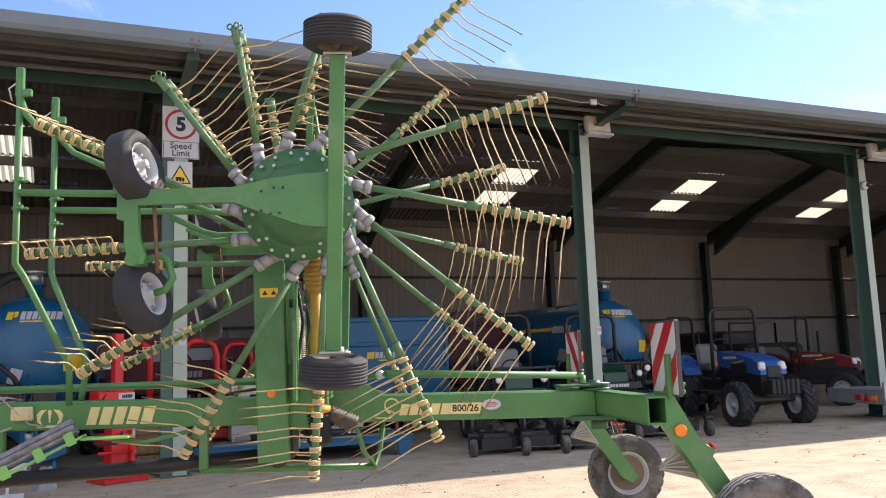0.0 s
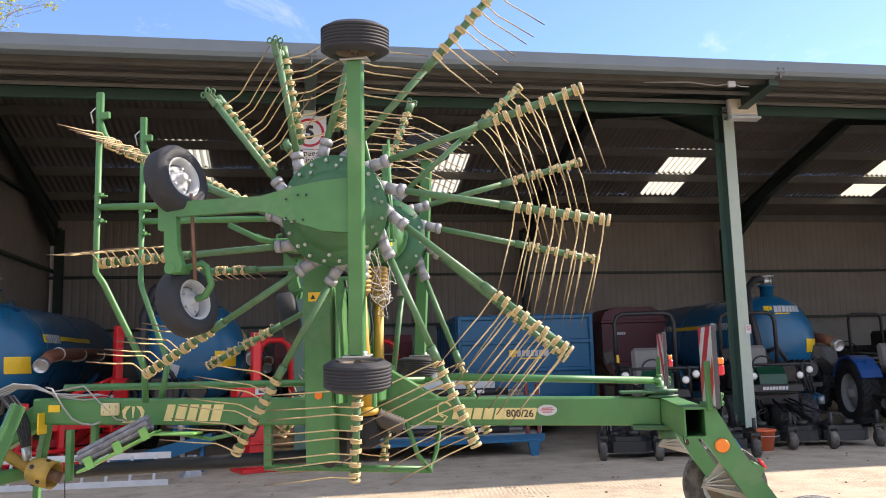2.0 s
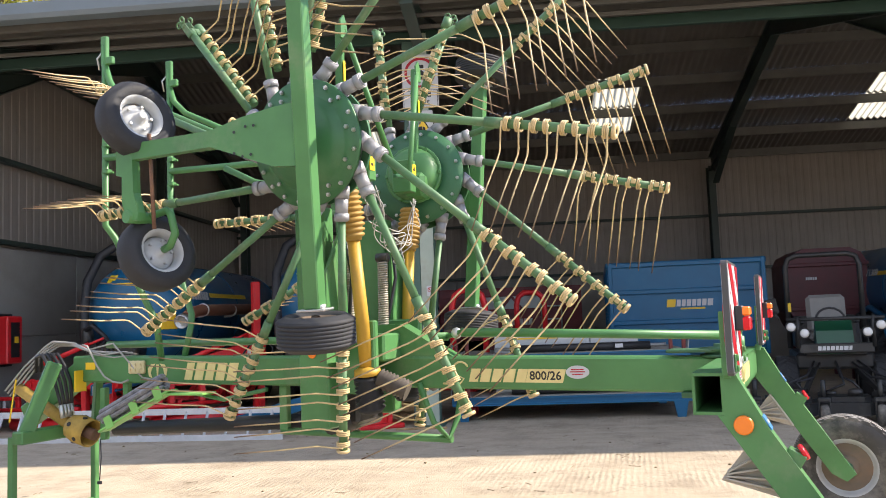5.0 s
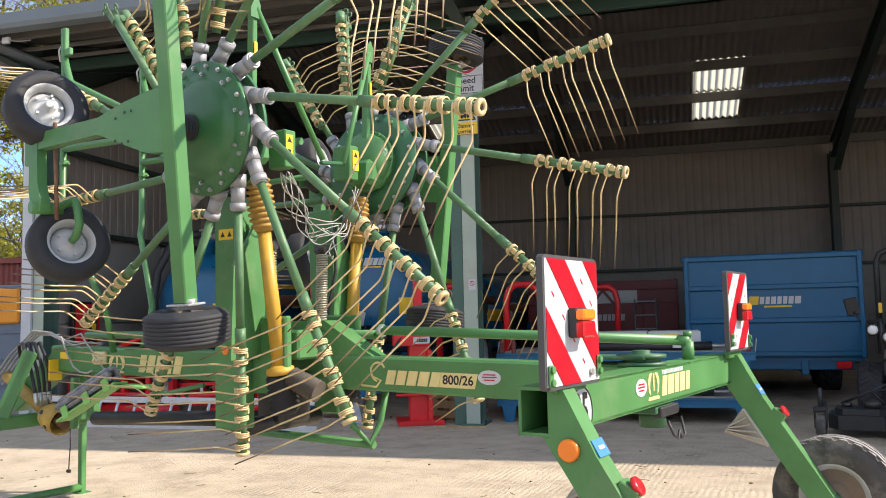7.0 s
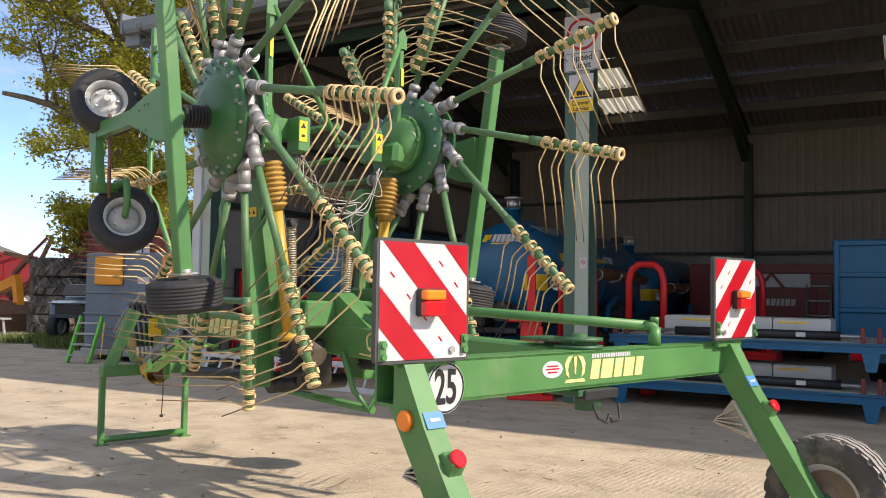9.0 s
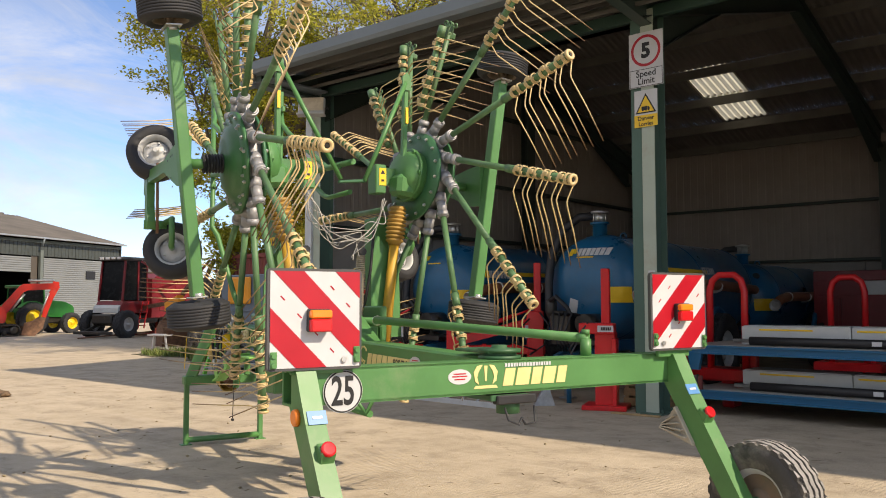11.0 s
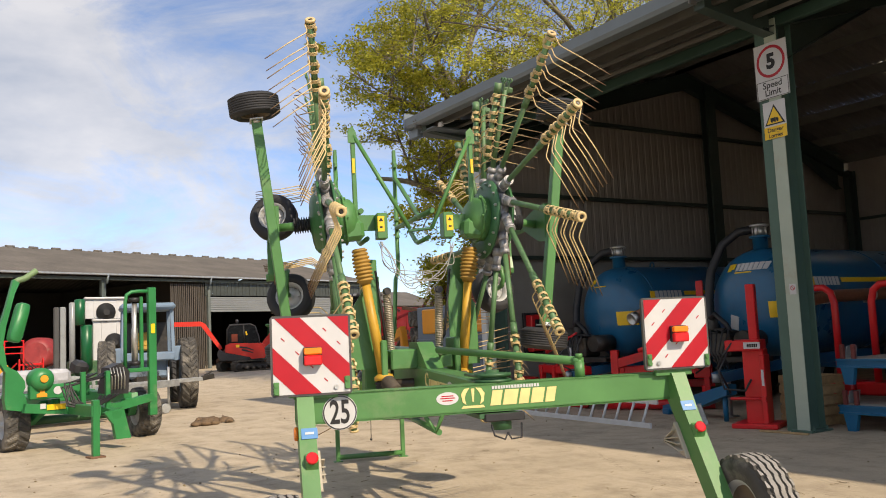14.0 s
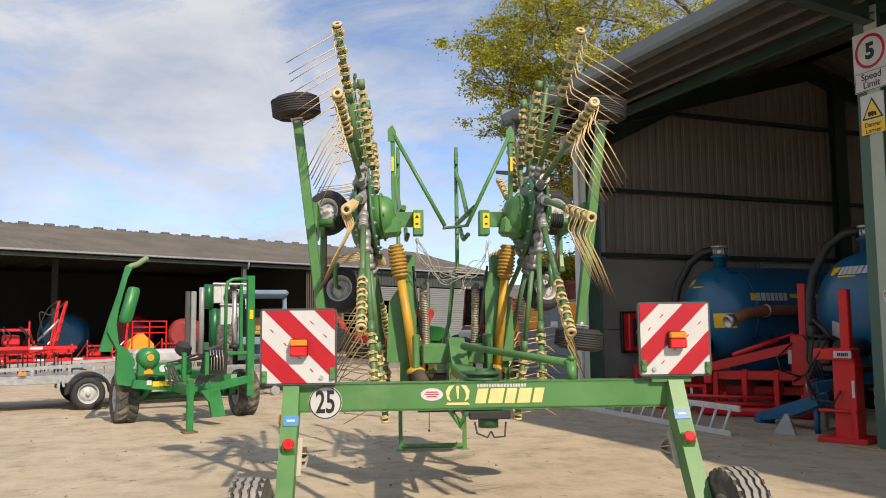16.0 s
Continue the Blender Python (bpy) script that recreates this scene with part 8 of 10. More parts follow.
for k_ in range(50):
    g = Geo()
    g.box((17.14 + 0.25 * k_, 0.03 + 0.006 * (k_ % 2), 4.14), (0.235, 0.04, 0.70), ch=0.01)
    part("header_sheet", g, HEADER, far)
g = Geo()
g.box(((FX0 + FX1) / 2, 2 * FD, EZ / 2), (FX1 - FX0, 0.15, EZ))
for x in (FX0, FX1):
    g.prism([(0, 0), (2 * FD, 0), (2 * FD, EZ - 0.1), (FD, RZ - 0.1), (0, EZ - 0.1)], 0.15, yz(x))
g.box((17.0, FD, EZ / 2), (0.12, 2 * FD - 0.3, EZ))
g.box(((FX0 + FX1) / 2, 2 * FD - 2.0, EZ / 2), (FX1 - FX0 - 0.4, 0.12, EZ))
# walls coloured with the bays' shade
part("wall", g, SHED_SHADE, far)
# posts set back in the bays are coloured as shade too
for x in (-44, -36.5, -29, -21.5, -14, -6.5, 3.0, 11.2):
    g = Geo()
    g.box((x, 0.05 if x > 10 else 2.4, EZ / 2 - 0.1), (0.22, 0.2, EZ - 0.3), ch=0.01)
    part("post", g, FAR_STEEL if x > 10 else SHED_SHADE, far)
JAMB = mat("grey_green_door_post", (0.12, 0.14, 0.13), 0.6, var=0.15, scale=2)
for x, w_ in ((17.2, 0.16), (23.55, 0.2)):
    g = Geo()
    g.box((x, -0.02, EZ / 2 - 0.35), (w_, 0.16, EZ - 0.7), ch=0.01)
    part("post", g, JAMB, far)
g = Geo()
g.box((23.2, 0.1, 1.9), (0.42, 0.06, 3.8), ch=0.01)
part("door_jamb", g, SHED_BROWN, far)
# boarded return and roller shutters
for i in range(19):
    g = Geo()
    g.box((14.95 + 0.118 * i, 0.06 + 0.01 * (i % 2), 2.2), (0.072, 0.03, 4.4), ch=0.004)
    part("board", g, SHED_BROWN, far)


def shutter(x0, x1, z0, z1):
    g = Geo()
    n = int((z1 - z0) / 0.11)
    prof = []
    for i in range(n):
        z = z0 + (z1 - z0) * i / n
        prof += [(0.0, z), (0.025, z + 0.03), (0.025, z + 0.08)]
    prof.append((0.0, z1))
    v = [(x0, 0.06 - o, z) for o, z in prof] + [(x1, 0.06 - o, z) for o, z in prof]
    k = len(prof)
    g.add(v, [(i, i + 1, k + i + 1, k + i) for i in range(k - 1)])
    part("roller_shutter", g, SHUTTER, far, "pale ribbed roller shutter")
    g = Geo()
    g.box(((x0 + x1) / 2, 0.03, z0 + 0.04), (x1 - x0 - 0.02, 0.06, 0.08), ch=0.01)
    part("bottom_rail", g, SHUTTER, far)


shutter(17.3, 22.95, 2.93, 3.72)
shutter(23.8, 29.4, 0.05, 3.72)
g = Geo()
g.box((27.2, 0.0, 2.9), (0.7, 0.03, 0.45))
part("notice", g, INK, far)
for x in (11.2, 17.1, 23.35):
    g = Geo()
    g.tube((x, -0.42, EZ - 0.1), (x, -0.3, EZ - 0.5), 0.05, n=8)
    part("downpipe", g, GUTTER, far)

# low buildings behind to the north
t = thing("distant_shed", FAR @ pose(41, 10, 0), "distant dark shed with a pale roof edge", "shed")
g = Geo()
g.box((0, 4, 1.9), (20, 8, 3.8))
part("wall", g, SHED_BROWN, t)
g = Geo()
g.prism([(-0.4, 3.7), (8.4, 3.7), (4, 5.2)], 21, yz(0))
part("roof", g, FIBRE_ROOF, t)


# ---- bale wrapper ----
WRAP_AT = pose(-5.72, 4.57, 0, 0, 0, 99.3)
wrapper = thing("bale_wrapper", WRAP_AT, "green trailed bale wrapper with bent film arm on treaded tyres", "bale wrapper")
for s in (-1, 1):
    simple_wheel((s * 0.93, 0, 0.365), (s, 0, 0), 0.365, 0.34, 0.19, wrapper, tread=18, lug=0.018, tyre=RUBBER_WORN)
    g = Geo()
    g.beam((s * 0.72, -0.05, 0.4), (s * 0.62, -0.45, 0.62), 0.1, 0.16)
    part("axle_arm", g, WRAP_GREEN, wrapper)
g = Geo()
g.tube((-0.8, 0, 0.38), (0.8, 0, 0.38), 0.06, n=12)
part("axle", g, GREEN_DARK, wrapper)
g = Geo()
g.prism([(-0.95, 0.55), (-0.93, 0.67), (-0.2, 0.58), (0.3, 0.58), (0.8, 0.67), (0.8, 0.56), (0.3, 0.46), (-0.2, 0.46)], 0.12, xz_at(-0.62))
part("front_beam", g, WRAP_GREEN, wrapper)
g = Geo()
g.box((-0.48, -0.58, 0.81), (0.78, 0.14, 0.19), ch=0.012)
part("gear_beam", g, WRAP_GREEN, wrapper)
for s in (-1, 1):
    g = Geo()
    g.box((s * 0.5, 0.5, 0.62), (0.12, 2.0, 0.16), ch=0.012)
    part("side_rail", g, WRAP_GREEN, wrapper)
g = Geo()
g.box((0.0, 1.5, 0.62), (1.4, 0.12, 0.16), ch=0.012)
part("rear_beam", g, WRAP_GREEN, wrapper)
for x, z1 in ((-0.30, 1.06), (0.03, 1.05)):
    g = Geo()
    g.box((x, -1.0, 0.75), (0.06, 0.07, z1 - 0.45), ch=0.006)
    part("post", g, WRAP_GREEN, wrapper)
g = Geo()
g.prism([(-0.12, 0.5), (0.14, 0.55), (0.2, 0.3), (0.24, 0.13), (0.04, 0.13), (0.0, 0.34)], 0.09, xz_at(-1.25))
g.beam((0.05, -0.6, 0.52), (0.05, -1.3, 0.46), 0.12, 0.12)
part("drawbar_nose", g, WRAP_GREEN, wrapper)
g = Geo()
g.beam((-0.32, -0.62, 0.55), (-0.45, -1.95, 0.58), 0.12, 0.14)
part("drawbar", g, WRAP_GREEN, wrapper)
g = Geo()
g.box((-0.45, -1.92, 0.36), (0.085, 0.085, 0.72), ch=0.008)
part("stand", g, WRAP_GREEN, wrapper)
g = Geo()
g.box((-0.45, -1.92, 0.012), (0.19, 0.19, 0.024), ch=0.004)
part("stand_foot", g, RUSTY, wrapper)
# bent film arm: lower knuckle, long blade, turned-over tip
g = Geo()
g.prism([(-1.27, 1.44), (-1.15, 1.45), (-1.11, 1.18), (-0.99, 1.11), (-0.89, 0.97), (-0.88, 0.88), (-0.91, 0.82), (-0.84, 0.63), (-0.86, 0.55), (-1.12, 0.6), (-1.14, 0.71), (-1.13, 1.1), (-1.28, 1.38)], 0.14, xz_at(-0.40))
part("arm_knuckle", g, WRAP_GREEN, wrapper)
g = Geo()
g.prism([(-1.02, 2.36), (-1.13, 1.92), (-1.26, 1.5), (-1.37, 1.08), (-1.20, 1.08), (-1.11, 1.71), (-1.0, 2.17), (-0.94, 2.31)], 0.10, xz_at(-0.36))
blade = part("film_arm", g, WRAP_GREEN, wrapper)
g = Geo()
g.pipe(smooth([(-1.01, -0.36, 2.24), (-0.97, -0.36, 2.335), (-0.87, -0.36, 2.375), (-0.79, -0.36, 2.43), (-0.71, -0.36, 2.49)], 4), 0.042, 10)
part("arm_tip", g, mat("faded_green_paint", (0.16, 0.25, 0.12), 0.6, var=0.15), blade)
g = Geo()
gm_ = pose(-0.995, -0.56, 1.76, 0, 14, 0)
gv_ = []
for dy_, q_ in ((-0.11, 0.78), (-0.095, 0.90), (-0.06, 1.0), (0.07, 1.0), (0.1, 0.92)):
    for k_ in range(32):
        a_ = 2 * math.pi * (k_ + 0.5) / 32
        c_, s_ = math.cos(a_), math.sin(a_)
        gv_.append(gm_ @ V((0.085 * q_ * math.copysign(abs(c_) ** 0.5, c_), dy_, (0.27 - 0.07 * (1 - q_)) * math.copysign(abs(s_) ** 0.28, s_))))
g.add(gv_, [(r_ * 32 + k_, r_ * 32 + (k_ + 1) % 32, (r_ + 1) * 32 + (k_ + 1) % 32, (r_ + 1) * 32 + k_) for r_ in range(4) for k_ in range(32)] + [tuple(range(32))[::-1], tuple(range(128, 160))], True)
part("film_guard", g, WRAP_GREEN, wrapper, "rounded green film carriage guard")
g = Geo()
g.box((-1.06, -0.46, 1.6), (0.05, 0.16, 0.1), ch=0.01)
part("guard_bracket", g, GREASE, wrapper)
g = Geo()
g.lathe([(0.145, -0.16), (0.155, -0.1), (0.155, 0.08), (0.13, 0.13), (0.07, 0.16)], axis((-0.72, -0.58, 0.98), (0, -1, 0)), 28)
part("gear_housing", g, WRAP_GREEN, wrapper)
g = Geo()
g.lathe([(0.05, 0), (0.05, 0.015)], axis((-0.72, -0.745, 0.99), (0, -1, 0)), 16)
part("yellow_label", g, BIN_ORANGE, wrapper)
g = Geo()
g.prism([(-0.79, 0.745), (-0.66, 0.745), (-0.66, 0.79), (-0.69, 0.8), (-0.69, 0.90), (-0.75, 0.90), (-0.75, 0.8), (-0.79, 0.79)], 0.012, xz_at(-0.66))
part("yellow_label", g, BIN_ORANGE, wrapper)
g = Geo()
g.lathe([(0.055, 0), (0.055, 0.01)], axis((-0.52, -0.652, 0.82), (0, -1, 0)), 18)
part("white_decal", g, WHITE, wrapper)
# mast frame with hoop and steel roller
g = Geo()
g.box((0.82, -0.62, 1.29), (0.115, 0.09, 1.88), ch=0.008)
part("mast", g, WRAP_GREEN, wrapper)
g = Geo()
g.box((0.82, -0.668, 1.62), (0.06, 0.006, 0.14))
part("yellow_label", g, STICKER_Y, wrapper)
g = Geo()
g.pipe([(0.42, -0.62, 0.98), (0.43, -0.62, 2.02), (0.45, -0.62, 2.12), (0.52, -0.62, 2.165), (0.62, -0.62, 2.175), (0.80, -0.62, 2.175)], 0.028, 8)
part("hoop", g, WRAP_GREEN, wrapper)
g = Geo()
g.box((0.69, -0.55, 1.55), (0.05, 0.05, 1.1), ch=0.006)
part("inner_post", g, WRAP_GREEN, wrapper)
g = Geo()
g.box((0.6, -0.62, 1.02), (0.44, 0.06, 0.06), ch=0.008)
part("frame_tie", g, WRAP_GREEN, wrapper)
g = Geo()
g.box((0.58, -0.62, 0.58), (0.46, 0.08, 0.09), ch=0.008)
part("frame_tie", g, WRAP_GREEN, wrapper)
g = Geo()
g.lathe([(0.045, 1.14), (0.045, 1.62), (0.037, 1.64), (0.037, 2.0)], Matrix.Translation((0.57, -0.6, 0)), 18)
part("film_roller", g, STEEL, wrapper)
for z in (1.12, 2.05):
    g = Geo()
    g.lathe([(0.075, -0.03), (0.08, 0.0), (0.075, 0.03)], Matrix.Translation((0.57, -0.6, z)), 18)
    part("roller_head", g, BLACK, wrapper)
# control cover, hoses and lever bank
g = Geo()
g.box((-0.2, -0.55, 1.1), (0.2, 0.26, 0.2), pose(0, 0, 0, 15, 8, 8).to_3x3(), ch=0.05)
part("control_cover", g, BLACK, wrapper)
g = Geo()
g.prism([(0.08, 0.72), (0.4, 0.70), (0.42, 1.02), (0.3, 1.14), (0.14, 1.08)], 0.34, xz_at(-0.62))
part("valve_shroud", g, BLACK, wrapper)
for i in range(5):
    g = Geo()
    g.pipe([(0.14 + 0.045 * i, -0.86, 0.78), (0.13 + 0.045 * i, -0.9, 0.95), (0.12 + 0.045 * i, -0.86, 1.08)], 0.008, 6)
    part("lever", g, STEEL, wrapper)
for i in range(9):
    g = Geo()
    rr_ = random.Random(40 + i)
    x = -0.12 + 0.05 * i
    g.pipe([(x, -0.7, 1.0 + 0.03 * rr_.random()), (x - 0.12, -0.9, 1.0 - 0.05 * rr_.random()), (-0.45 - 0.15 * rr_.random(), -1.0, 0.85 + 0.08 * rr_.random()), (-0.55 + 0.2 * rr_.random(), -1.05, 0.62 + 0.06 * rr_.random()), (-0.2, -1.1, 0.55), (-0.1 + 0.3 * rr_.random(), -1.05, 0.72)], 0.013, 6)
    part("hydraulic_hose", g, BLACK, wrapper)
g = Geo()
g.box((-0.55, -0.69, 0.60), (0.24, 0.012, 0.075))
part("blank_plate", g, STICKER_Y, wrapper)
g = Geo()
g.box((-0.72, -0.69, 0.62), (0.07, 0.012, 0.07))
part("white_decal", g, WHITE, wrapper)

# ---- film dispenser of a second wrapper, behind the first ----
disp = thing("film_dispenser", pose(-15.2, 6.62, 0, 0, 0, 96), "tall film dispenser with white panels, green rolls and black spools", "film dispenser")
for i, (x0, x1, z0, z1) in enumerate(((-0.50, 0.50, 2.10, 2.62), (-0.31, 0.48, 0.62, 2.06))):
    g = Geo()
    g.box(((x0 + x1) / 2, 0, (z0 + z1) / 2), (x1 - x0, 0.06, z1 - z0), ch=0.012)
    pan = part("white_panel", g, WHITE, disp)
    g = Geo()
    g.box(((x0 + x1) / 2, -0.04, z1), (x1 - x0 + 0.06, 0.12, 0.06), ch=0.02)
    part("panel_rim", g, WHITE, pan)
    for x in (x0 + 0.22, x1 - 0.2):
        g = Geo()
        g.box((x, -0.035, (z0 + z1) / 2), (0.03, 0.02, z1 - z0 - 0.08))
        part("panel_rib", g, WHITE, pan)
    g = Geo()
    g.lathe([(0.24, 0), (0.24, 0.03), (0.08, 0.05), (0.08, 0.08)], axis(((0.0, 0.20)[i], -0.05, (2.26, 1.48)[i]), (0, -1, 0)), 24)
    part("film_spool", g, BLACK, pan)
for x, r_, z0, z1, ma_ in ((-0.66, 0.125, 1.95, 2.58, FILM_GREEN), (-0.50, 0.14, 0.85, 1.93, FILM_GREEN), (-0.84, 0.07, 0.75, 2.50, GREY_FILM)):
    g = Geo()
    g.lathe([(r_, z0), (r_, z1), (r_ * 0.6, z1 + 0.02)], Matrix.Translation((x, -0.14, 0)), 20)
    part("film_roll", g, ma_, disp)
for x, w_, ma_ in ((-1.17, 0.13, FRAME_GREY), (-1.02, 0.14, GREY_FILM)):
    g = Geo()
    g.box((x, 0.02, 1.5), (w_, 0.1, 1.82), ch=0.02)
    part("side_plate", g, ma_, disp)
g = Geo()
g.box((-0.1, 0.1, 0.55), (1.5, 0.5, 1.0), ch=0.03)
part("base", g, GREEN_DARK, disp)
g = Geo()
g.box((0.3, 0.12, 1.1), (0.12, 0.12, 0.5), ch=0.01)
part("upright", g, GREEN_DARK, disp)
# mud clods by it
for i in range(16):
    rr_ = random.Random(70 + i)
    t = thing("mud_clod", pose(-6.7 + rr_.uniform(-0.35, 0.35), 6.75 + rr_.uniform(-0.35, 0.35), 0.0, 0, 0, rr_.uniform(0, 360)), "dried brown clod of mud on the concrete", "mud clod", "mud clods")
    g = Geo()
    g.ball((0, 0, 0.03), 0.10, 12, (rr_.uniform(0.8, 1.6), 1, 0.5))
    for k_ in range(len(g.v)):
        p_ = g.v[k_]
        q_ = (noise.noise(V(p_) * 11 + V((i, 0, 0))) + 0.6 * noise.noise(V(p_) * 31 + V((i, 3, 0)))) * 0.055
        g.v[k_] = (p_[0] * (1 + q_ * 8), p_[1] * (1 + q_ * 8), max(0.0, p_[2] + q_))
    part("lump", g, mat("dried_mud", (0.15, 0.10, 0.06), 0.95, var=0.3, scale=20, bump=0.1) if i == 0 else bpy.data.materials["dried_mud"], t)

# ---- galvanised flatbed trailer ----
flat = thing("flatbed_trailer", pose(-9.05, 3.0, 0, 0, 0, 97), "galvanised flatbed trailer with black mudguards and braked drawbar", "trailer")
g = Geo()
g.box((-0.3, 0, 0.60), (5.6, 1.75, 0.04))
part("bed", g, GALV, flat)
for s in (-1, 1):
    g = Geo()
    g.prism([(-3.1, 0.64), (-3.1, 0.70), (0.9, 0.84), (2.5, 0.84), (2.5, 0.78), (0.9, 0.78)], 0.05, xz_at(s * 0.9))
    part("top_rail", g, GALV, flat)
    g = Geo()
    g.box((-0.3, s * 0.9, 0.525), (5.6, 0.05, 0.11), ch=0.008)
    part("chassis_rail", g, GALV, flat)
    for i in range(9):
        g = Geo()
        g.box((-2.7 + 0.6 * i, s * 0.9, 0.655), (0.05, 0.045, 0.16 if i < 3 else 0.25))
        part("rail_post", g, GALV, flat)
    simple_wheel((0.0, s * 0.98, 0.285), (0, s, 0), 0.285, 0.19, 0.17, flat)
    g = Geo()
    pr = [(0.38 * math.cos(a), 0.29 + 0.38 * math.sin(a)) for a in [radians(12 * i) for i in range(16)]]
    pr2 = [(0.345 * math.cos(a), 0.29 + 0.345 * math.sin(a)) for a in [radians(12 * i) for i in range(16)]][::-1]
    g.prism(pr + pr2, 0.26, xz_at(s * 0.98))
    guard = part("mudguard", g, BLACK, flat)
    for x in (-0.45, 0.45):
        g = Geo()
        g.prism([(x - 0.07, 0.42), (x - 0.03, 0.62), (x + 0.03, 0.62), (x + 0.07, 0.42), (x + 0.03, 0.42), (x, 0.55), (x - 0.03, 0.42)], 0.03, xz_at(s * 1.06))
        part("guard_stay", g, GALV, guard)
g = Geo()
g.box((-3.05, 0, 0.50), (0.05, 1.75, 0.26), ch=0.008)
part("tail_beam", g, GALV, flat)
g = Geo()
g.box((-1.05, -0.935, 0.66), (0.13, 0.02, 0.055))
part("side_lamp", g, ORANGE, flat)
for s in (-1, 1):
    g = Geo()
    g.beam((2.4, s * 0.62, 0.58), (4.0, s * 0.03, 0.60), 0.06, 0.13)
    part("drawbar_arm", g, GALV, flat)
g = Geo()
g.beam((3.85, 0, 0.63), (4.55, 0, 0.64), 0.07, 0.08)
part("coupling_shaft", g, GALV, flat)
g = Geo()
g.beam((4.5, 0, 0.65), (4.75, 0, 0.68), 0.09, 0.1)
g.tube((4.55, 0, 0.70), (4.72, 0, 0.78), 0.02, n=8)
part("coupling_head", g, GREASE, flat)
g = Geo()
g.tube((3.85, 0.12, 0.12), (3.85, 0.12, 0.92), 0.026, n=10)
jw = part("jockey_stem", g, GALV, flat)
g = Geo()
g.lathe([(0.09, -0.03), (0.1, -0.02), (0.1, 0.02), (0.09, 0.03)], axis((3.78, 0.12, 0.1), (0, 1, 0)), 18)
part("jockey_wheel", g, GALV, jw)
# grey sheeted crate standing on the bed
t = thing("sheeted_crate", flat.matrix_basis @ pose(1.3, -0.2, 0.622), "grey plastic-wrapped crate standing on a flatbed trailer", "crate")
g = Geo()
g.box((0, 0, 0.2), (1.0, 0.9, 0.4), ch=0.06)
part("body", g, mat("grey_sheeting", (0.42, 0.43, 0.46), 0.4, var=0.2, scale=5, bump=0.1), t)

# ---- cab tractors ----
def cab_tractor(name, m, paint, rim, label, open_cab=False):
    t = thing(name, m, label, "tractor")
    g = Geo()
    for w_, k_ in ((0.8, 0.0), (0.62, 0.07), (0.40, 0.11)):
        g.prism([(-1.9 - k_ * 0.4, 1.0), (-1.88 - k_ * 0.4, 1.36), (-1.78, 1.5 + k_ * 0.5), (-1.45, 1.60 + k_), (0.0, 1.74 + k_), (0.0, 0.9), (-1.7, 0.85)], w_, yz())
    g.box((0, 0.4, 1.0), (0.9, 1.4, 0.5), ch=0.05)
    part("bonnet", g, paint, t)
    g = Geo()
    g.box((0, -0.4, 0.75), (0.6, 3.0, 0.4), ch=0.05)
    g.box((0, -1.4, 0.6), (1.3, 0.2, 0.2), ch=0.03)
    part("chassis", g, GREASE, t)
    g = Geo()
    cw, cz = (0.56, 2.34) if open_cab else (0.66, 2.42)
    for x in (-cw, cw):
        for y in (0.05, 1.35):
            g.beam((x, y, 1.2), (x * 0.95, y + (0.08 if y < 1 else -0.05), cz), 0.08, 0.08, up=(0, 1, 0))
    g.box((0, 0.7, cz + 0.08), (2.2 * cw, 1.6, 0.16), ch=0.06)
    g.box((0, 0.7, 1.25), (2.12 * cw, 1.4, 0.2), ch=0.03)
    cab = part("cab_frame", g, paint, t)
    if open_cab:
        g = Geo()
        g.box((0, 0.75, 1.45), (0.42, 0.42, 0.1), ch=0.03)
        g.box((0, 0.55, 1.66), (0.40, 0.1, 0.36), ch=0.04)
        part("seat", g, YELLOW_DIRTY, cab, "worn amber seat")
        g = Geo()
        g.box((0, 0.08, 1.7), (1.15, 0.04, 0.75), ch=0.01)
        part("bulkhead", g, GREASE, cab)
    else:
        g = Geo()
        g.box((0, 0.7, 1.85), (1.27, 1.24, 1.1))
        part("cab_glass", g, DARK_GLASS, cab)
    for s in (-1, 1):
        simple_wheel((s * 0.85, -1.4, 0.55), (s, 0, 0), 0.55, 0.38, 0.3, t, rim_mat=rim, tread=18, lug=0.03, name="front_wheel")
        simple_wheel((s * 0.9, 0.9, 0.82), (s, 0, 0), 0.82, 0.4, 0.46, t, rim_mat=rim, tread=20, lug=0.035, name="rear_wheel", tyre=RUBBER_WORN if open_cab else None)
        g = Geo()
        pr = [(0.92 * math.cos(a), 0.92 * math.sin(a)) for a in [radians(40 + 10 * i) for i in range(11)]]
        pr2 = [(0.88 * math.cos(a), 0.88 * math.sin(a)) for a in [radians(40 + 10 * i) for i in range(11)]][::-1]
        if open_cab:
            g.box((s * 0.68, 0.9, 1.45), (0.24, 0.9, 0.06), ch=0.015)
            g.box((s * 0.66, 1.34, 1.3), (0.2, 0.05, 0.32), ch=0.01)
        else:
            g.prism(pr + pr2, 0.34, Matrix.Translation((s * 0.82, 0.9, 0.82)) @ yz())
        part("mudguard", g, paint, t)
    g = Geo()
    g.tube((0.5, -0.3, 1.5), (0.5, -0.3, 2.5), 0.045, n=10)
    part("exhaust", g, GREASE, t)
    return t


cab_tractor("old_tractor", pose(-11.75, 6.84, 0, 0, 0, 260) @ Matrix.Scale(0.9, 4), OLD_BLUE, OLD_BLUE, "faded blue tractor with an open square cab", open_cab=True)
cab_tractor("green_tractor", pose(-31.46, 18.28, 0, 0, 0, 190) @ Matrix.Scale(0.82, 4), TRACTOR_GREEN, RIM_YELLOW, "green tractor with yellow wheel rims")
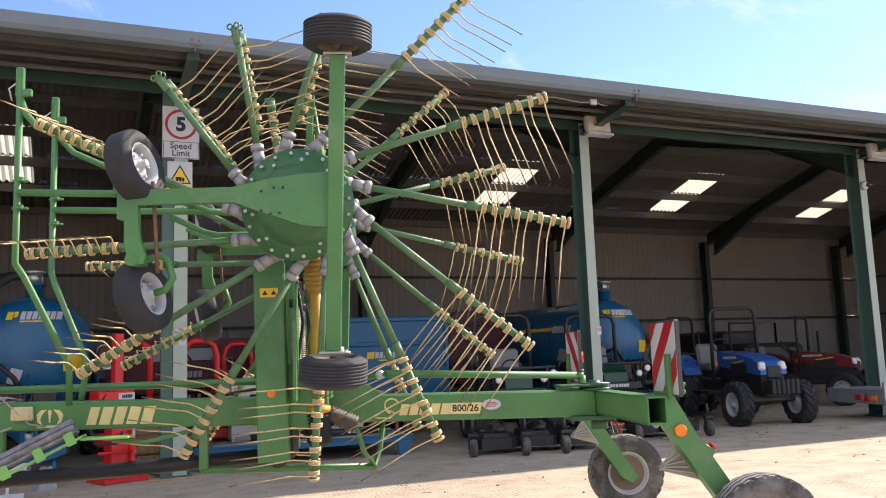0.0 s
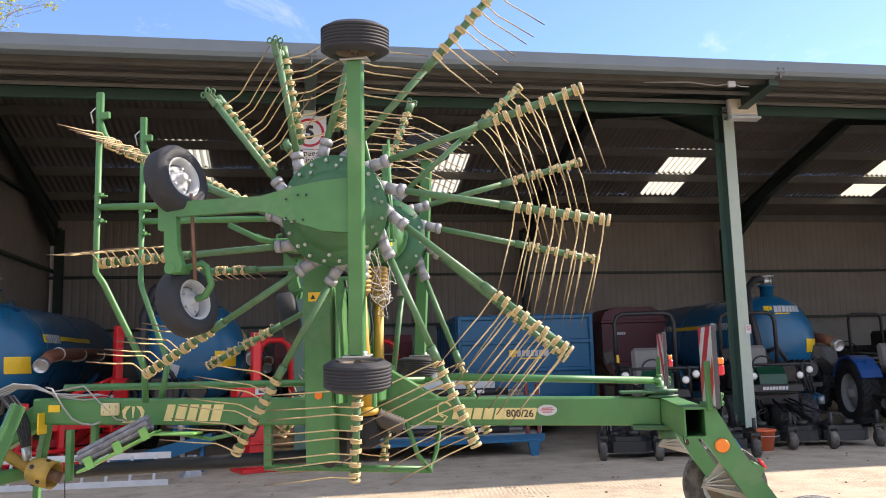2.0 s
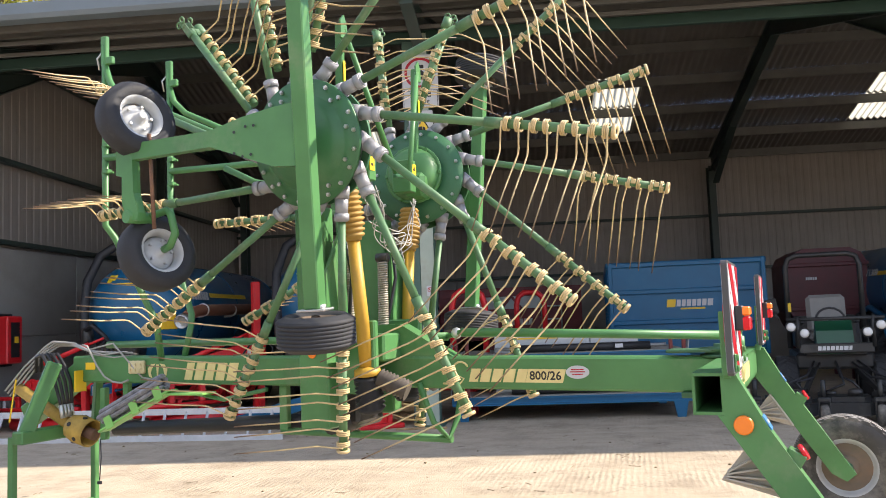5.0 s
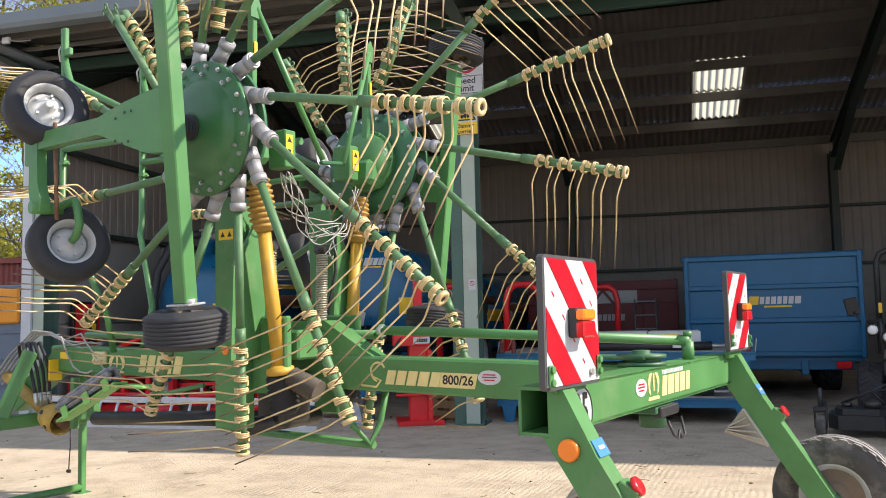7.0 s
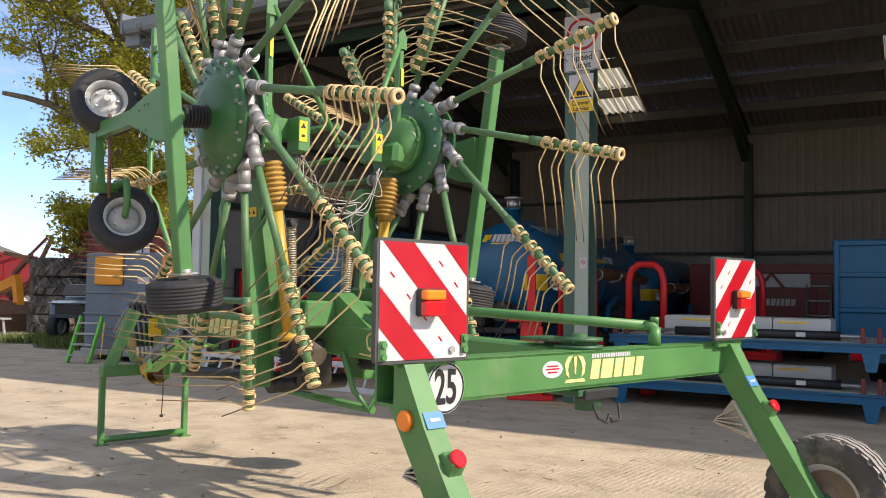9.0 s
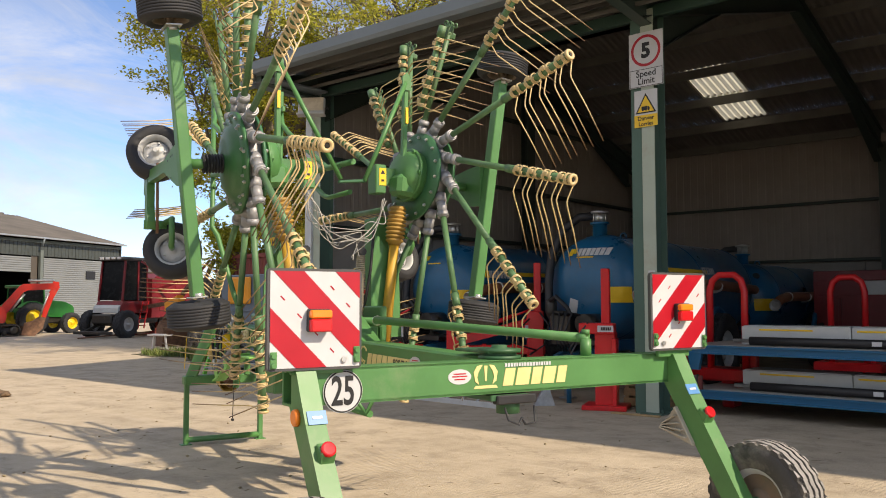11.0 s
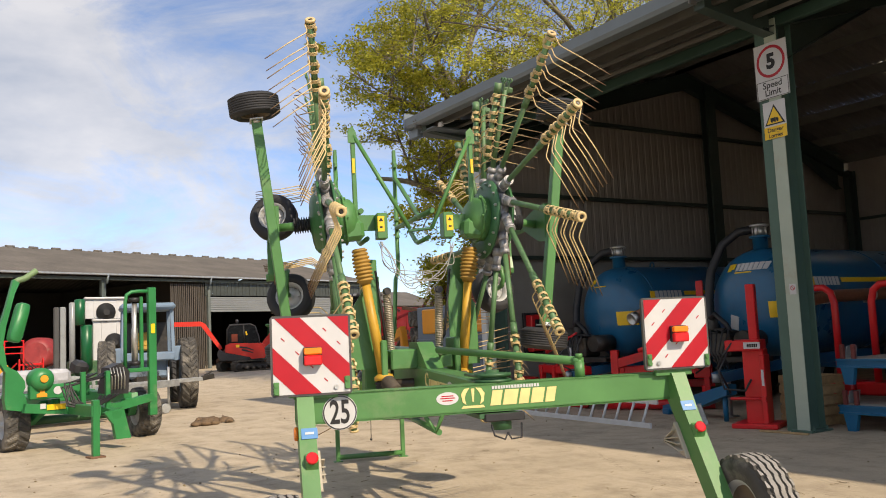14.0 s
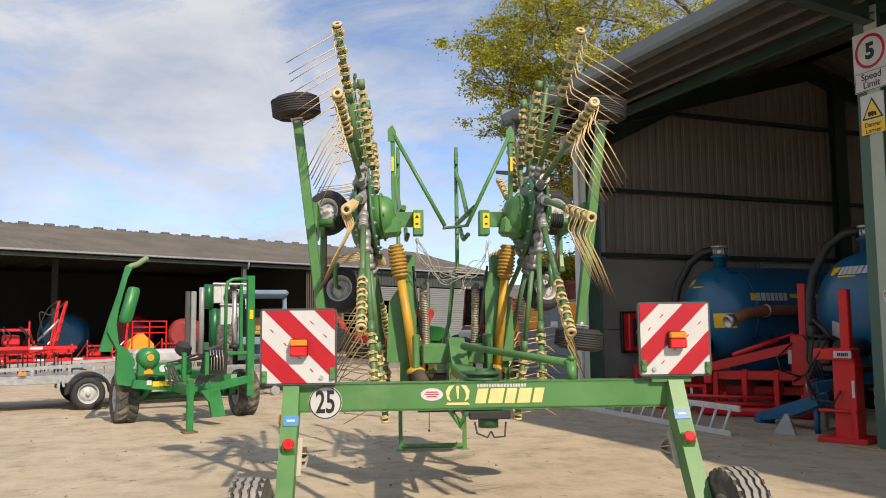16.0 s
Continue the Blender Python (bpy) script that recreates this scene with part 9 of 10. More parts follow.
# ---- red harvester ----
harv = thing("red_harvester", pose(-25.45, 19.3, 0, 0, 0, 18), "red harvester with a tall glazed cab and grey front panel", "harvester")
g = Geo()
g.box((0, -0.2, 0.72), (1.0, 2.6, 0.36), ch=0.04)
g.box((0, -1.1, 0.55), (1.4, 0.2, 0.2), ch=0.03)
g.box((0, 2.8, 0.55), (1.4, 0.2, 0.2), ch=0.03)
part("chassis", g, GREASE, harv)
g = Geo()
g.prism([(0.36, 0.75), (4.0, 0.75), (4.2, 1.2), (4.1, 2.1), (3.6, 2.45), (0.9, 2.55), (0.36, 2.3)], 1.6, yz())
body_ = part("body", g, RED_DARK, harv)
for y in (1.2, 2.1, 3.0):
    g = Geo()
    g.box((0.81, y, 1.6), (0.03, 0.78, 1.2), ch=0.012)
    part("side_panel", g, RED_DARK, body_)
g = Geo()
g.prism([(-1.02, 1.45), (-0.86, 3.0), (0.28, 3.0), (0.32, 1.45)], 1.18, yz())
cab = part("cab_glass", g, DARK_GLASS, harv)
for sx in (-1, 1):
    for pa, pb in (((-1.04, 1.42), (-0.88, 3.04)), ((0.32, 1.42), (0.28, 3.04)), ((-0.2, 1.42), (-0.2, 3.04))):
        g = Geo()
        g.beam((sx * 0.6, pa[0], pa[1]), (sx * 0.58, pb[0], pb[1]), 0.07, 0.08, up=(0, 1, 0))
        part("cab_post", g, RED_DARK, cab)
g = Geo()
g.box((0, -0.32, 3.08), (1.36, 1.5, 0.15), ch=0.05)
part("cab_roof", g, FRAME_GREY, cab)
for x in (-0.45, -0.15, 0.15, 0.45):
    g = Geo()
    g.box((x, -1.09, 3.09), (0.18, 0.04, 0.09), ch=0.01)
    part("work_light", g, WHITE, cab)
g = Geo()
g.prism([(-1.2, 0.95), (-1.16, 1.22), (-1.02, 1.42), (0.34, 1.42), (0.34, 0.95)], 1.3, yz())
part("cab_base", g, RED_DARK, harv)
g = Geo()
g.prism([(-1.30, 0.96), (-1.28, 1.16), (-1.2, 1.26), (-1.16, 1.26), (-1.16, 0.96)], 1.26, yz())
part("front_panel", g, GREY_BOX, harv)
for sx in (-1, 1):
    simple_wheel((sx * 0.85, -1.1, 0.52), (sx, 0, 0), 0.52, 0.4, 0.26, harv, rim_mat=RIM_GREY, tread=18, lug=0.03, name="front_wheel")
    simple_wheel((sx * 0.85, 2.8, 0.58), (sx, 0, 0), 0.58, 0.4, 0.3, harv, rim_mat=RIM_GREY, tread=18, lug=0.03, name="rear_wheel")
g = Geo()
for x in (0.72, 1.02):
    g.beam((x, -0.3, 0.35), (x, -0.05, 1.4), 0.04, 0.05)
for k_ in range(4):
    g.box((0.87, -0.26 + 0.06 * k_, 0.45 + 0.27 * k_), (0.3, 0.12, 0.03))
part("cab_steps", g, RED, harv)
g = Geo()
g.box((0, -1.9, 0.2), (1.9, 0.12, 0.12), ch=0.02)
for x in (-0.5, 0.5):
    g.beam((x, -1.85, 0.22), (x * 0.8, -0.9, 0.6), 0.08, 0.1)
part("front_linkage", g, GREASE, harv)

# ---- mini excavator ----
exc = thing("mini_excavator", pose(-29.68, 15.08, 0, 0, 0, 70), "orange-red mini excavator with folded digging arm", "excavator")
for s in (-1, 1):
    TRK = pose(0.22, 0, 0, 0, 0, 29) @ Matrix.Translation((0, s * 0.70, 0))
    g = Geo()
    outer, inner = [], []
    for cx_, a0, a1 in ((0.86, -90, 91), (-0.86, 90, 271)):
        for a in range(a0, a1, 15):
            c_, n_ = math.cos(radians(a)), math.sin(radians(a))
            outer.append((cx_ + 0.235 * c_, 0.24 + 0.235 * n_))
            inner.append((cx_ + 0.195 * c_, 0.24 + 0.195 * n_))
    k_ = len(outer)
    for ya, yb, o_ in ((-0.19, 0.19, outer), (-0.19, 0.19, inner)):
        g.add([TRK @ V((x, y, z)) for y in (ya, yb) for x, z in o_], [(i, (i + 1) % k_, k_ + (i + 1) % k_, k_ + i) for i in range(k_)])
    for y in (-0.19, 0.19):
        g.add([TRK @ V((x, y, z)) for o_ in (outer, inner) for x, z in o_], [(i, (i + 1) % k_, k_ + (i + 1) % k_, k_ + i) for i in range(k_)])
    for i in range(36):
        q_ = i / 36 * (2 * 1.72 + 2 * math.pi * 0.235)
        if q_ < 1.72:
            p_, a_ = (-0.86 + q_, 0.475), 90
        elif q_ < 1.72 + math.pi * 0.235:
            a_ = 90 - math.degrees((q_ - 1.72) / 0.235)
            p_ = (0.86 + 0.235 * math.cos(radians(a_)), 0.24 + 0.235 * math.sin(radians(a_)))
        elif q_ < 3.44 + math.pi * 0.235:
            p_, a_ = (0.86 - (q_ - 1.72 - math.pi * 0.235), 0.005), 270
        else:
            a_ = 270 - math.degrees((q_ - 3.44 - math.pi * 0.235) / 0.235)
            p_ = (-0.86 + 0.235 * math.cos(radians(a_)), 0.24 + 0.235 * math.sin(radians(a_)))
        g.box(TRK @ V((p_[0], 0, max(0.02, p_[1]))), (0.04, 0.38, 0.055), (TRK @ pose(0, 0, 0, 0, 90 - a_, 0)).to_3x3())
    tr = part("track", g, mat("dusty_track_rubber", (0.07, 0.062, 0.052), 0.9, var=0.3, scale=8) if s < 0 else bpy.data.materials["dusty_track_rubber"], exc)
    g = Geo()
    g.box(TRK @ V((0, 0, 0.26)), (1.6, 0.2, 0.2), TRK.to_3x3(), ch=0.03)
    part("track_frame", g, BLACK, tr)
    for x, r_ in ((-0.86, 0.17), (0.86, 0.18), (-0.45, 0.09), (-0.15, 0.09), (0.15, 0.09), (0.45, 0.09)):
        g = Geo()
        g.lathe([(r_, -0.16), (r_, 0.16), (r_ * 0.4, 0.175)], TRK @ axis((x, 0, 0.24 if r_ > 0.1 else 0.15), (0, s, 0)), 16)
        part("roller", g, GREASE, tr)
g = Geo()
g.lathe([(0.42, 0.38), (0.42, 0.56)], Matrix.Translation((0.22, 0, 0)), 24)
g.box((0.22, 0, 0.34), (0.8, 1.2, 0.18), pose(0, 0, 0, 0, 0, 29).to_3x3(), ch=0.03)
part("undercarriage", g, BLACK, exc)
g = Geo()
for w_, k_ in ((1.5, 0.0), (1.36, 0.05)):
    g.prism([(-0.66 - k_, 0.86), (0.35, 0.62), (0.40, 0.53), (0.95 + k_, 0.55), (1.02 + k_, 0.72), (1.02 + k_, 1.0), (0.96 + k_, 1.14), (0.8, 1.22 + k_ * 0.5), (-0.5, 1.27 + k_ * 0.5), (-0.66 - k_, 1.18)], w_, xz_at())
body_ = part("upper_body", g, ORANGE_PAINT, exc)
g = Geo()
g.prism([(-0.1, 1.12), (0.2, 1.08), (0.52, 0.94), (0.52, 0.90), (0.2, 1.0), (-0.1, 1.04)], 1.53, xz_at())
g.prism([(0.0, 1.0), (0.2, 0.95), (0.5, 0.82), (0.5, 0.78), (0.2, 0.87), (0.0, 0.92)], 1.53, xz_at())
part("air_vent", g, BLACK, body_)
g = Geo()
g.box((-0.17, -0.758, 1.13), (0.15, 0.012, 0.12))
part("warning_label", g, STICKER_Y, body_)
g = Geo()
g.prism([(-0.95, 0.52), (0.33, 0.48), (0.36, 0.62), (0.0, 0.74), (-0.7, 0.84), (-1.0, 0.98), (-1.08, 0.8)], 1.46, xz_at())
part("dark_skirt", g, BLACK, exc)
g = Geo()
g.prism([(-0.62, 1.25), (-0.60, 1.88), (-0.50, 2.02), (0.40, 2.05), (0.58, 1.96), (0.72, 1.5), (0.75, 1.2)], 1.02, xz_at(-0.2))
cab = part("cab", g, DARK_GLASS, exc)
for y in (-0.725, 0.325):
    for pts_ in ([(-0.64, y, 1.22), (-0.62, y, 1.88), (-0.50, y, 2.05), (0.40, y, 2.08), (0.60, y, 1.98), (0.75, y, 1.5), (0.78, y, 1.2)], [(0.12, y, 1.24), (0.10, y, 2.05)]):
        g = Geo()
        g.pipe(pts_, 0.034, 6)
        part("cab_post", g, BLACK, cab)
g = Geo()
g.box((-0.04, -0.2, 2.08), (0.98, 1.10, 0.07), ch=0.03)
part("cab_roof", g, BLACK, cab)
g = Geo()
g.box((-0.30, -0.722, 1.50), (0.26, 0.012, 0.34), ch=0.005)
part("seat_back", g, mat("faded_orange_seat", (0.20, 0.035, 0.015), 0.7), cab)
g = Geo()
g.box((0.22, -0.722, 1.68), (0.07, 0.012, 0.17), pose(0, 0, 0, 0, -15, 0).to_3x3())
part("cab_sticker", g, STICKER_Y, cab)
g = Geo()
g.lathe([(0.05, 2.1), (0.05, 2.17), (0.075, 2.18), (0.075, 2.30), (0.03, 2.33)], Matrix.Translation((-0.2, -0.2, 0)), 12)
part("beacon", g, BLACK, exc)
g = Geo()
g.prism([(0.86, 0.98), (0.92, 1.26), (1.18, 1.58), (1.52, 2.02), (1.66, 2.12), (2.80, 2.16), (2.96, 2.10), (2.96, 1.92), (1.84, 1.86), (1.66, 1.76), (1.34, 1.26), (1.12, 0.96)], 0.22, xz_at(0.1))
boom_ = part("boom", g, ORANGE_PAINT, exc)
g = Geo()
g.prism([(2.78, 2.24), (3.0, 2.22), (3.02, 1.98), (2.80, 1.55), (2.52, 0.72), (2.38, 0.74), (2.50, 1.50), (2.72, 1.95)], 0.18, xz_at(0.1))
stick_ = part("stick", g, ORANGE_PAINT, exc)
g = Geo()
g.tube((1.22, 0.1, 1.0), (1.72, 0.1, 1.72), 0.05, n=8)
part("boom_ram", g, STEEL, boom_)
g = Geo()
g.tube((1.85, 0.1, 2.26), (2.82, 0.1, 2.27), 0.045, n=8)
part("stick_ram", g, STEEL, boom_)
g = Geo()
g.tube((2.62, -0.04, 1.75), (2.30, -0.04, 0.8), 0.035, n=8)
part("bucket_ram", g, STEEL, stick_)
g = Geo()
g.prism([(1.62, 0.04), (2.12, 0.0), (2.42, 0.3), (2.52, 0.74), (2.3, 0.80), (2.08, 0.62), (1.75, 0.52)], 0.55, xz_at(0.1))
part("bucket", g, RUSTY, exc)
g = Geo()
g.prism([(1.28, 0.02), (1.36, 0.02), (1.40, 0.2), (1.36, 0.40), (1.28, 0.40), (1.30, 0.2)], 1.5, pose(0.22, 0, 0, 0, 0, 29) @ xz_at(0.0))
part("dozer_blade", g, RUSTY, exc)
# boom of a second digger beside the boarded wall
t = thing("digger_boom", pose(-31.1, 12.85, 0, 0, 0, 72), "orange-red boom of a second digger by the boarded wall", "digger boom")
g = Geo()
g.prism([(-1.3, 2.34), (0.75, 2.32), (0.95, 2.2), (1.70, 1.05), (1.56, 0.98), (0.76, 2.10), (-1.3, 2.14)], 0.2, xz_at())
part("boom", g, ORANGE_PAINT, t)
g = Geo()
g.box((-1.3, 0.1, 1.1), (0.9, 0.9, 2.2), ch=0.08)
part("mast", g, BLACK, t)
g = Geo()
g.prism([(1.5, 0.0), (2.1, 0.05), (2.1, 0.9), (1.8, 1.05), (1.4, 0.5)], 0.7, xz_at())
part("bucket", g, RUSTY, t)

# ---- red implements before the far barn ----
def field_harrow(m, seed, mast=True, rack=False, mast_top=2.3):
    rr = random.Random(seed)
    t = thing("field_harrow", m, "bright red folding field harrow with thin frame and tines", "harrow", "red harrows")
    for y, z in ((0, 0.55), (0.5, 0.47), (1.0, 0.42)):
        g = Geo()
        g.box((0, y, z), (2.6, 0.07, 0.075), ch=0.006)
        part("beam", g, RED, t)
    for x in (-1.2, -0.45, 0.4, 1.2):
        g = Geo()
        g.beam((x, -0.05, 0.6), (x + rr.uniform(-0.1, 0.1), 1.05, 0.46), 0.045, 0.06)
        part("cross_bar", g, RED, t)
    for s_ in (-0.36, 0.36):
        g = Geo()
        g.prism([(-0.06, 0.5), (0.07, 0.5), (0.05, 1.0), (0.0, 1.12), (-0.05, 1.06)], 0.03, Matrix.Translation((s_, -0.1, 0)) @ yz())
        part("headstock_plate", g, RED, t)
        g = Geo()
        g.beam((s_, 0.1, 0.98), (s_ * 1.5, 0.95, 0.5), 0.03, 0.045)
        part("brace", g, RED, t)
    g = Geo()
    g.box((0, -0.1, 0.93), (0.76, 0.06, 0.06), ch=0.01)
    part("headstock", g, RED, t)
    g = Geo()
    g.box((rr.uniform(-0.2, 0.2), 0.2, 0.72), (0.34, 0.26, 0.22), ch=0.03)
    part("gearbox", g, RED, t)
    if mast:
        x_ = rr.uniform(0.5, 0.9)
        x1_ = x_ + rr.uniform(0.1, 0.35)
        g = Geo()
        g.beam((x_, 0.26, 0.6), (x1_, 0.26, mast_top), 0.03, 0.04)
        g.beam((x_ + 0.06, 0.34, 0.6), (x1_ + 0.03, 0.34, mast_top), 0.03, 0.04)
        for k_ in range(5):
            f_ = 0.12 + 0.2 * k_
            g.box((x_ + (x1_ - x_) * f_ + 0.05 * (1 - f_), 0.30, 0.6 + (mast_top - 0.6) * f_), (0.05, 0.1, 0.05))
        part("raised_wing_bar", g, RED, t)
        g = Geo()
        g.tube((x_ - 0.3, 0.3, 0.7), (x_ + 0.12, 0.3, 1.15), 0.025, n=8)
        part("ram", g, STEEL, t)
        g = Geo()
        g.pipe(smooth([(x_ - 0.2, 0.2, 0.8), (x_ - 0.28, 0.2, 1.3), (x_ - 0.05, 0.2, mast_top - 0.3), (x1_, 0.24, mast_top)], 4), 0.014, 6)
        part("hose", g, BLACK, t)
    if rack:
        for z in (1.3, 1.5, 1.7):
            g = Geo()
            g.box((-0.6, 0.5, z), (1.2, 0.035, 0.035))
            part("rack_rail", g, RED, t)
        for x in (-1.18, -0.6, -0.02):
            g = Geo()
            g.box((x, 0.5, 1.1), (0.04, 0.04, 1.23))
            part("rack_post", g, RED, t)
    for i in range(22):
        y = (0, 0.5, 1.0)[i % 3]
        x = -1.2 + 0.115 * i
        g = Geo()
        g.pipe([(x, y, 0.46), (x, y + 0.12, 0.36), (x, y + 0.1, 0.24), (x, y, 0.02)], 0.014, 5)
        part("tine", g, BLACK, t)
    for i in range(4):
        g = Geo()
        x = rr.uniform(-0.5, 0.4)
        g.pipe(smooth([(x, -0.12, 1.0), (x + 0.15, -0.2, 0.8), (x + 0.1, 0.1, 0.64), (x + 0.5, 0.3, 0.62), (x + 0.7, 0.5, 0.52)], 3), 0.013, 6)
        part("hose", g, BLACK, t)
    for x in (-0.6, 0.5):
        g = Geo()
        g.box((x, -0.045, 0.55), (0.26, 0.012, 0.06))
        part("label_plate", g, WHITE, t)


for i, (x, y, rz) in enumerate(((-19.2, 1.2, 84), (-19.8, 3.3, 100), (-17.8, -1.0, 92), (-22.2, 5.6, 104), (-21.4, -4.0, 90), (-24.0, 8.0, 110))):
    field_harrow(pose(x, y, 0, 0, 0, rz), 300 + i, mast=i in (0, 1), rack=i in (2, 3))
field_harrow(flat.matrix_basis @ pose(-1.25, -0.45, 0.622) @ Matrix.Scale(0.85, 4), 310, mast=True, rack=False, mast_top=1.55)
field_harrow(flat.matrix_basis @ pose(-2.0, 0.1, 0.622) @ Matrix.Scale(0.6, 4), 311, mast=False, rack=True)
t = thing("yellow_implement", pose(-24.6, 4.6, 0, 0, 0, 100), "small yellow implement between red harrows", "implement")
g = Geo()
g.prism([(-0.6, 0.0), (0.6, 0.0), (0.5, 0.9), (0.1, 1.3), (-0.3, 1.0)], 0.7, xz_at())
part("body", g, BIN_ORANGE, t)
for x, y, r_, ma_ in ((-30.2, 6.9, 0.62, mat("faded_red_paint", (0.27, 0.03, 0.032), 0.55, var=0.25, scale=3, dirt=DUST, dirt_amt=0.25)), (-37.5, 1.8, 1.0, BLUE_TANK), (-38.3, 4.9, 1.0, RED_DARK)):
    t = thing("drum_machine", pose(x, y, 0, 0, 0, 70), "round drum machine in the far barn's shade", "drum", "stored drums")
    g = Geo()
    g.lathe([(0.1, -0.75), (r_ * 0.7, -0.62), (r_, -0.4), (r_, 0.9), (r_ * 0.7, 1.1)], Matrix.Translation((0, 0, 1.25)) @ Matrix.Rotation(math.pi / 2, 4, "X"), 28)
    part("drum", g, ma_, t)
    g = Geo()
    for s in (-1, 1):
        g.box((s * 0.4, -0.2, 0.35), (0.12, 1.4, 0.7), ch=0.02)
    part("cradle", g, BLACK, t)

# ---- feed bin, steps, container, tyres and scrap beyond the barn's end ----
bin_ = thing("feed_bin", pose(-6.75, 11.75, 0), "slate blue sheet metal feed bin with amber panels", "feed bin")
g = Geo()
g.box((0, 0.6, 1.05), (2.75, 1.2, 1.7), ch=0.02)
part("body", g, BIN_BLUE, bin_)
g = Geo()
for z in (0.45, 0.82, 1.2):
    g.box((0, -0.008, z), (2.77, 0.03, 0.035), ch=0.006)
part("body_rib", g, BIN_BLUE, bin_)
g = Geo()
g.box((0, 0.6, 0.15), (2.85, 1.25, 0.1), ch=0.01)
part("base_rail", g, GALV, bin_)
for x in (-0.72, 0.98):
    g = Geo()
    g.box((x, -0.03, 1.59), (0.72, 0.06, 0.52), ch=0.03)
    part("amber_panel", g, BIN_ORANGE, bin_)
g = Geo()
g.box((0.15, -0.008, 1.42), (0.28, 0.012, 0.12))
part("label_plate", g, WHITE, bin_)
for x in (-1.2, 1.2):
    g = Geo()
    g.box((x, 0.6, 0.06), (0.2, 1.0, 0.12), ch=0.01)
    part("skid", g, GALV, bin_)

steps = thing("steps", pose(-7.5, 11.35, 0, 0, 0, 20), "lime green folding steps leaning at the feed bin", "steps")
for s in (-1, 1):
    g = Geo()
    g.beam((s * 0.2, -0.25, 0.0), (s * 0.2, 0.12, 0.78), 0.04, 0.09)
    part("stile", g, LIME, steps)
for i in range(4):
    g = Geo()
    g.box((0, -0.2 + 0.085 * i, 0.13 + 0.18 * i), (0.38, 0.12, 0.03), ch=0.004)
    part("tread", g, GALV, steps)

cont = thing("shipping_container", pose(-11.4, 17.2, 0), "rust red shipping container behind the yard", "container")
g = Geo()
n = 60
v = []
for i in range(n * 4 + 1):
    x = -4.4 + 8.8 * i / (n * 4)
    o = (0, 0.035, 0.035, 0)[i % 4]
    v += [(x, o, 0.15), (x, o, 2.75)]
g.add(v, [(2 * i, 2 * i + 2, 2 * i + 3, 2 * i + 1) for i in range(n * 4)])
g.box((0, 1.25, 2.78), (8.8, 2.5, 0.06))
for x in (-4.4, 4.4):
    g.box((x, 1.25, 1.4), (0.1, 2.5, 2.8))
g.box((0, 2.5, 1.4), (8.8, 0.06, 2.7))
g.box((0, 0.0, 0.1), (8.9, 0.14, 0.2))
g.box((0, 0.0, 2.76), (8.9, 0.14, 0.12))
part("body", g, CONTAINER_RED, cont)
g = Geo()
g.box((-1.55, -0.03, 2.33), (0.52, 0.02, 0.52))
sg_ = part("letter_board", g, WHITE, cont)
text("letter", "T", 0.6, Matrix.Translation((-1.55, -0.045, 2.33)) @ FACE, INK, sg_, extrude=0.002)


def tyre_stack(m, count):
    t = thing("tyre_stack", m, "stack of large worn tractor tyres by a container", "tyre stack", "tyre stacks")
    R, w = 0.95, 0.26
    g = Geo()
    rows, seg = 11, 160
    prof = [(0.52, 0.0), (0.55, -w * 0.8), (0.75, -w)]
    v = [(r_ * math.cos(2 * math.pi * k / seg), r_ * math.sin(2 * math.pi * k / seg), z) for r_, z in prof for k in range(seg)]
    for r in range(rows):
        z = -w * 0.9 + 1.8 * w * r / (rows - 1)
        for k in range(seg):
            f = (20 * k / seg + 0.8 * abs(z) / w + (0.5 if z > 0 else 0)) % 1.0
            q = R - 0.05 + (0.055 if f < 0.5 else 0.0) - 0.03 * (z / w) ** 2
            v.append((q * math.cos(2 * math.pi * k / seg), q * math.sin(2 * math.pi * k / seg), z))
    v += [(r_ * math.cos(2 * math.pi * k / seg), r_ * math.sin(2 * math.pi * k / seg), z) for r_, z in ((0.75, w), (0.55, w * 0.8)) for k in range(seg)]
    tot = 3 + rows + 2
    g.add(v, [(r * seg + k, r * seg + (k + 1) % seg, ((r + 1) % tot) * seg + (k + 1) % seg, ((r + 1) % tot) * seg + k) for r in range(tot) for k in range(seg)])
    me = g.mesh("tyre")
    me.materials.append(RUBBER_WORN)
    for i in range(count):
        part("tyre", me, None, t, m=pose(0.06 * (i % 2), 0.04 * (i % 3), w + 0.515 * i, 0, 0, 25 * i))


tyre_stack(pose(-15.85, 17.0, 0), 4)
tyre_stack(pose(-14.0, 18.6, 0), 2)

t = thing("loader_bucket_arm", pose(-18.0, 16.8, 0, 0, 0, -15), "yellow loader arm with rusty bucket", "loader arm")
g = Geo()
g.beam((-0.9, 0, 1.2), (0.5, 0, 1.45), 0.2, 0.3)
g.beam((0.45, 0, 1.45), (0.75, 0, 0.5), 0.2, 0.3)
part("arm", g, BIN_ORANGE, t)
g = Geo()
g.prism([(0.3, 0.0), (1.0, 0.0), (1.15, 0.5), (0.75, 0.8), (0.4, 0.6)], 1.4, xz_at(0))
part("bucket", g, RUSTY, t)
t = thing("blue_quad_truck", pose(-12.6, 15.6, 0, 0, 0, 20), "small blue utility vehicle among scrap", "vehicle")
g = Geo()
g.box((0, 0, 0.75), (1.3, 2.2, 0.4), ch=0.08)
g.prism([(-1.2, 0.9), (-0.5, 0.95), (-0.3, 1.35), (0.9, 1.3), (1.1, 0.9)], 1.25, yz())
part("body", g, OLD_BLUE, t)
g = Geo()
g.box((0, -1.1, 0.75), (0.9, 0.06, 0.22), ch=0.01)
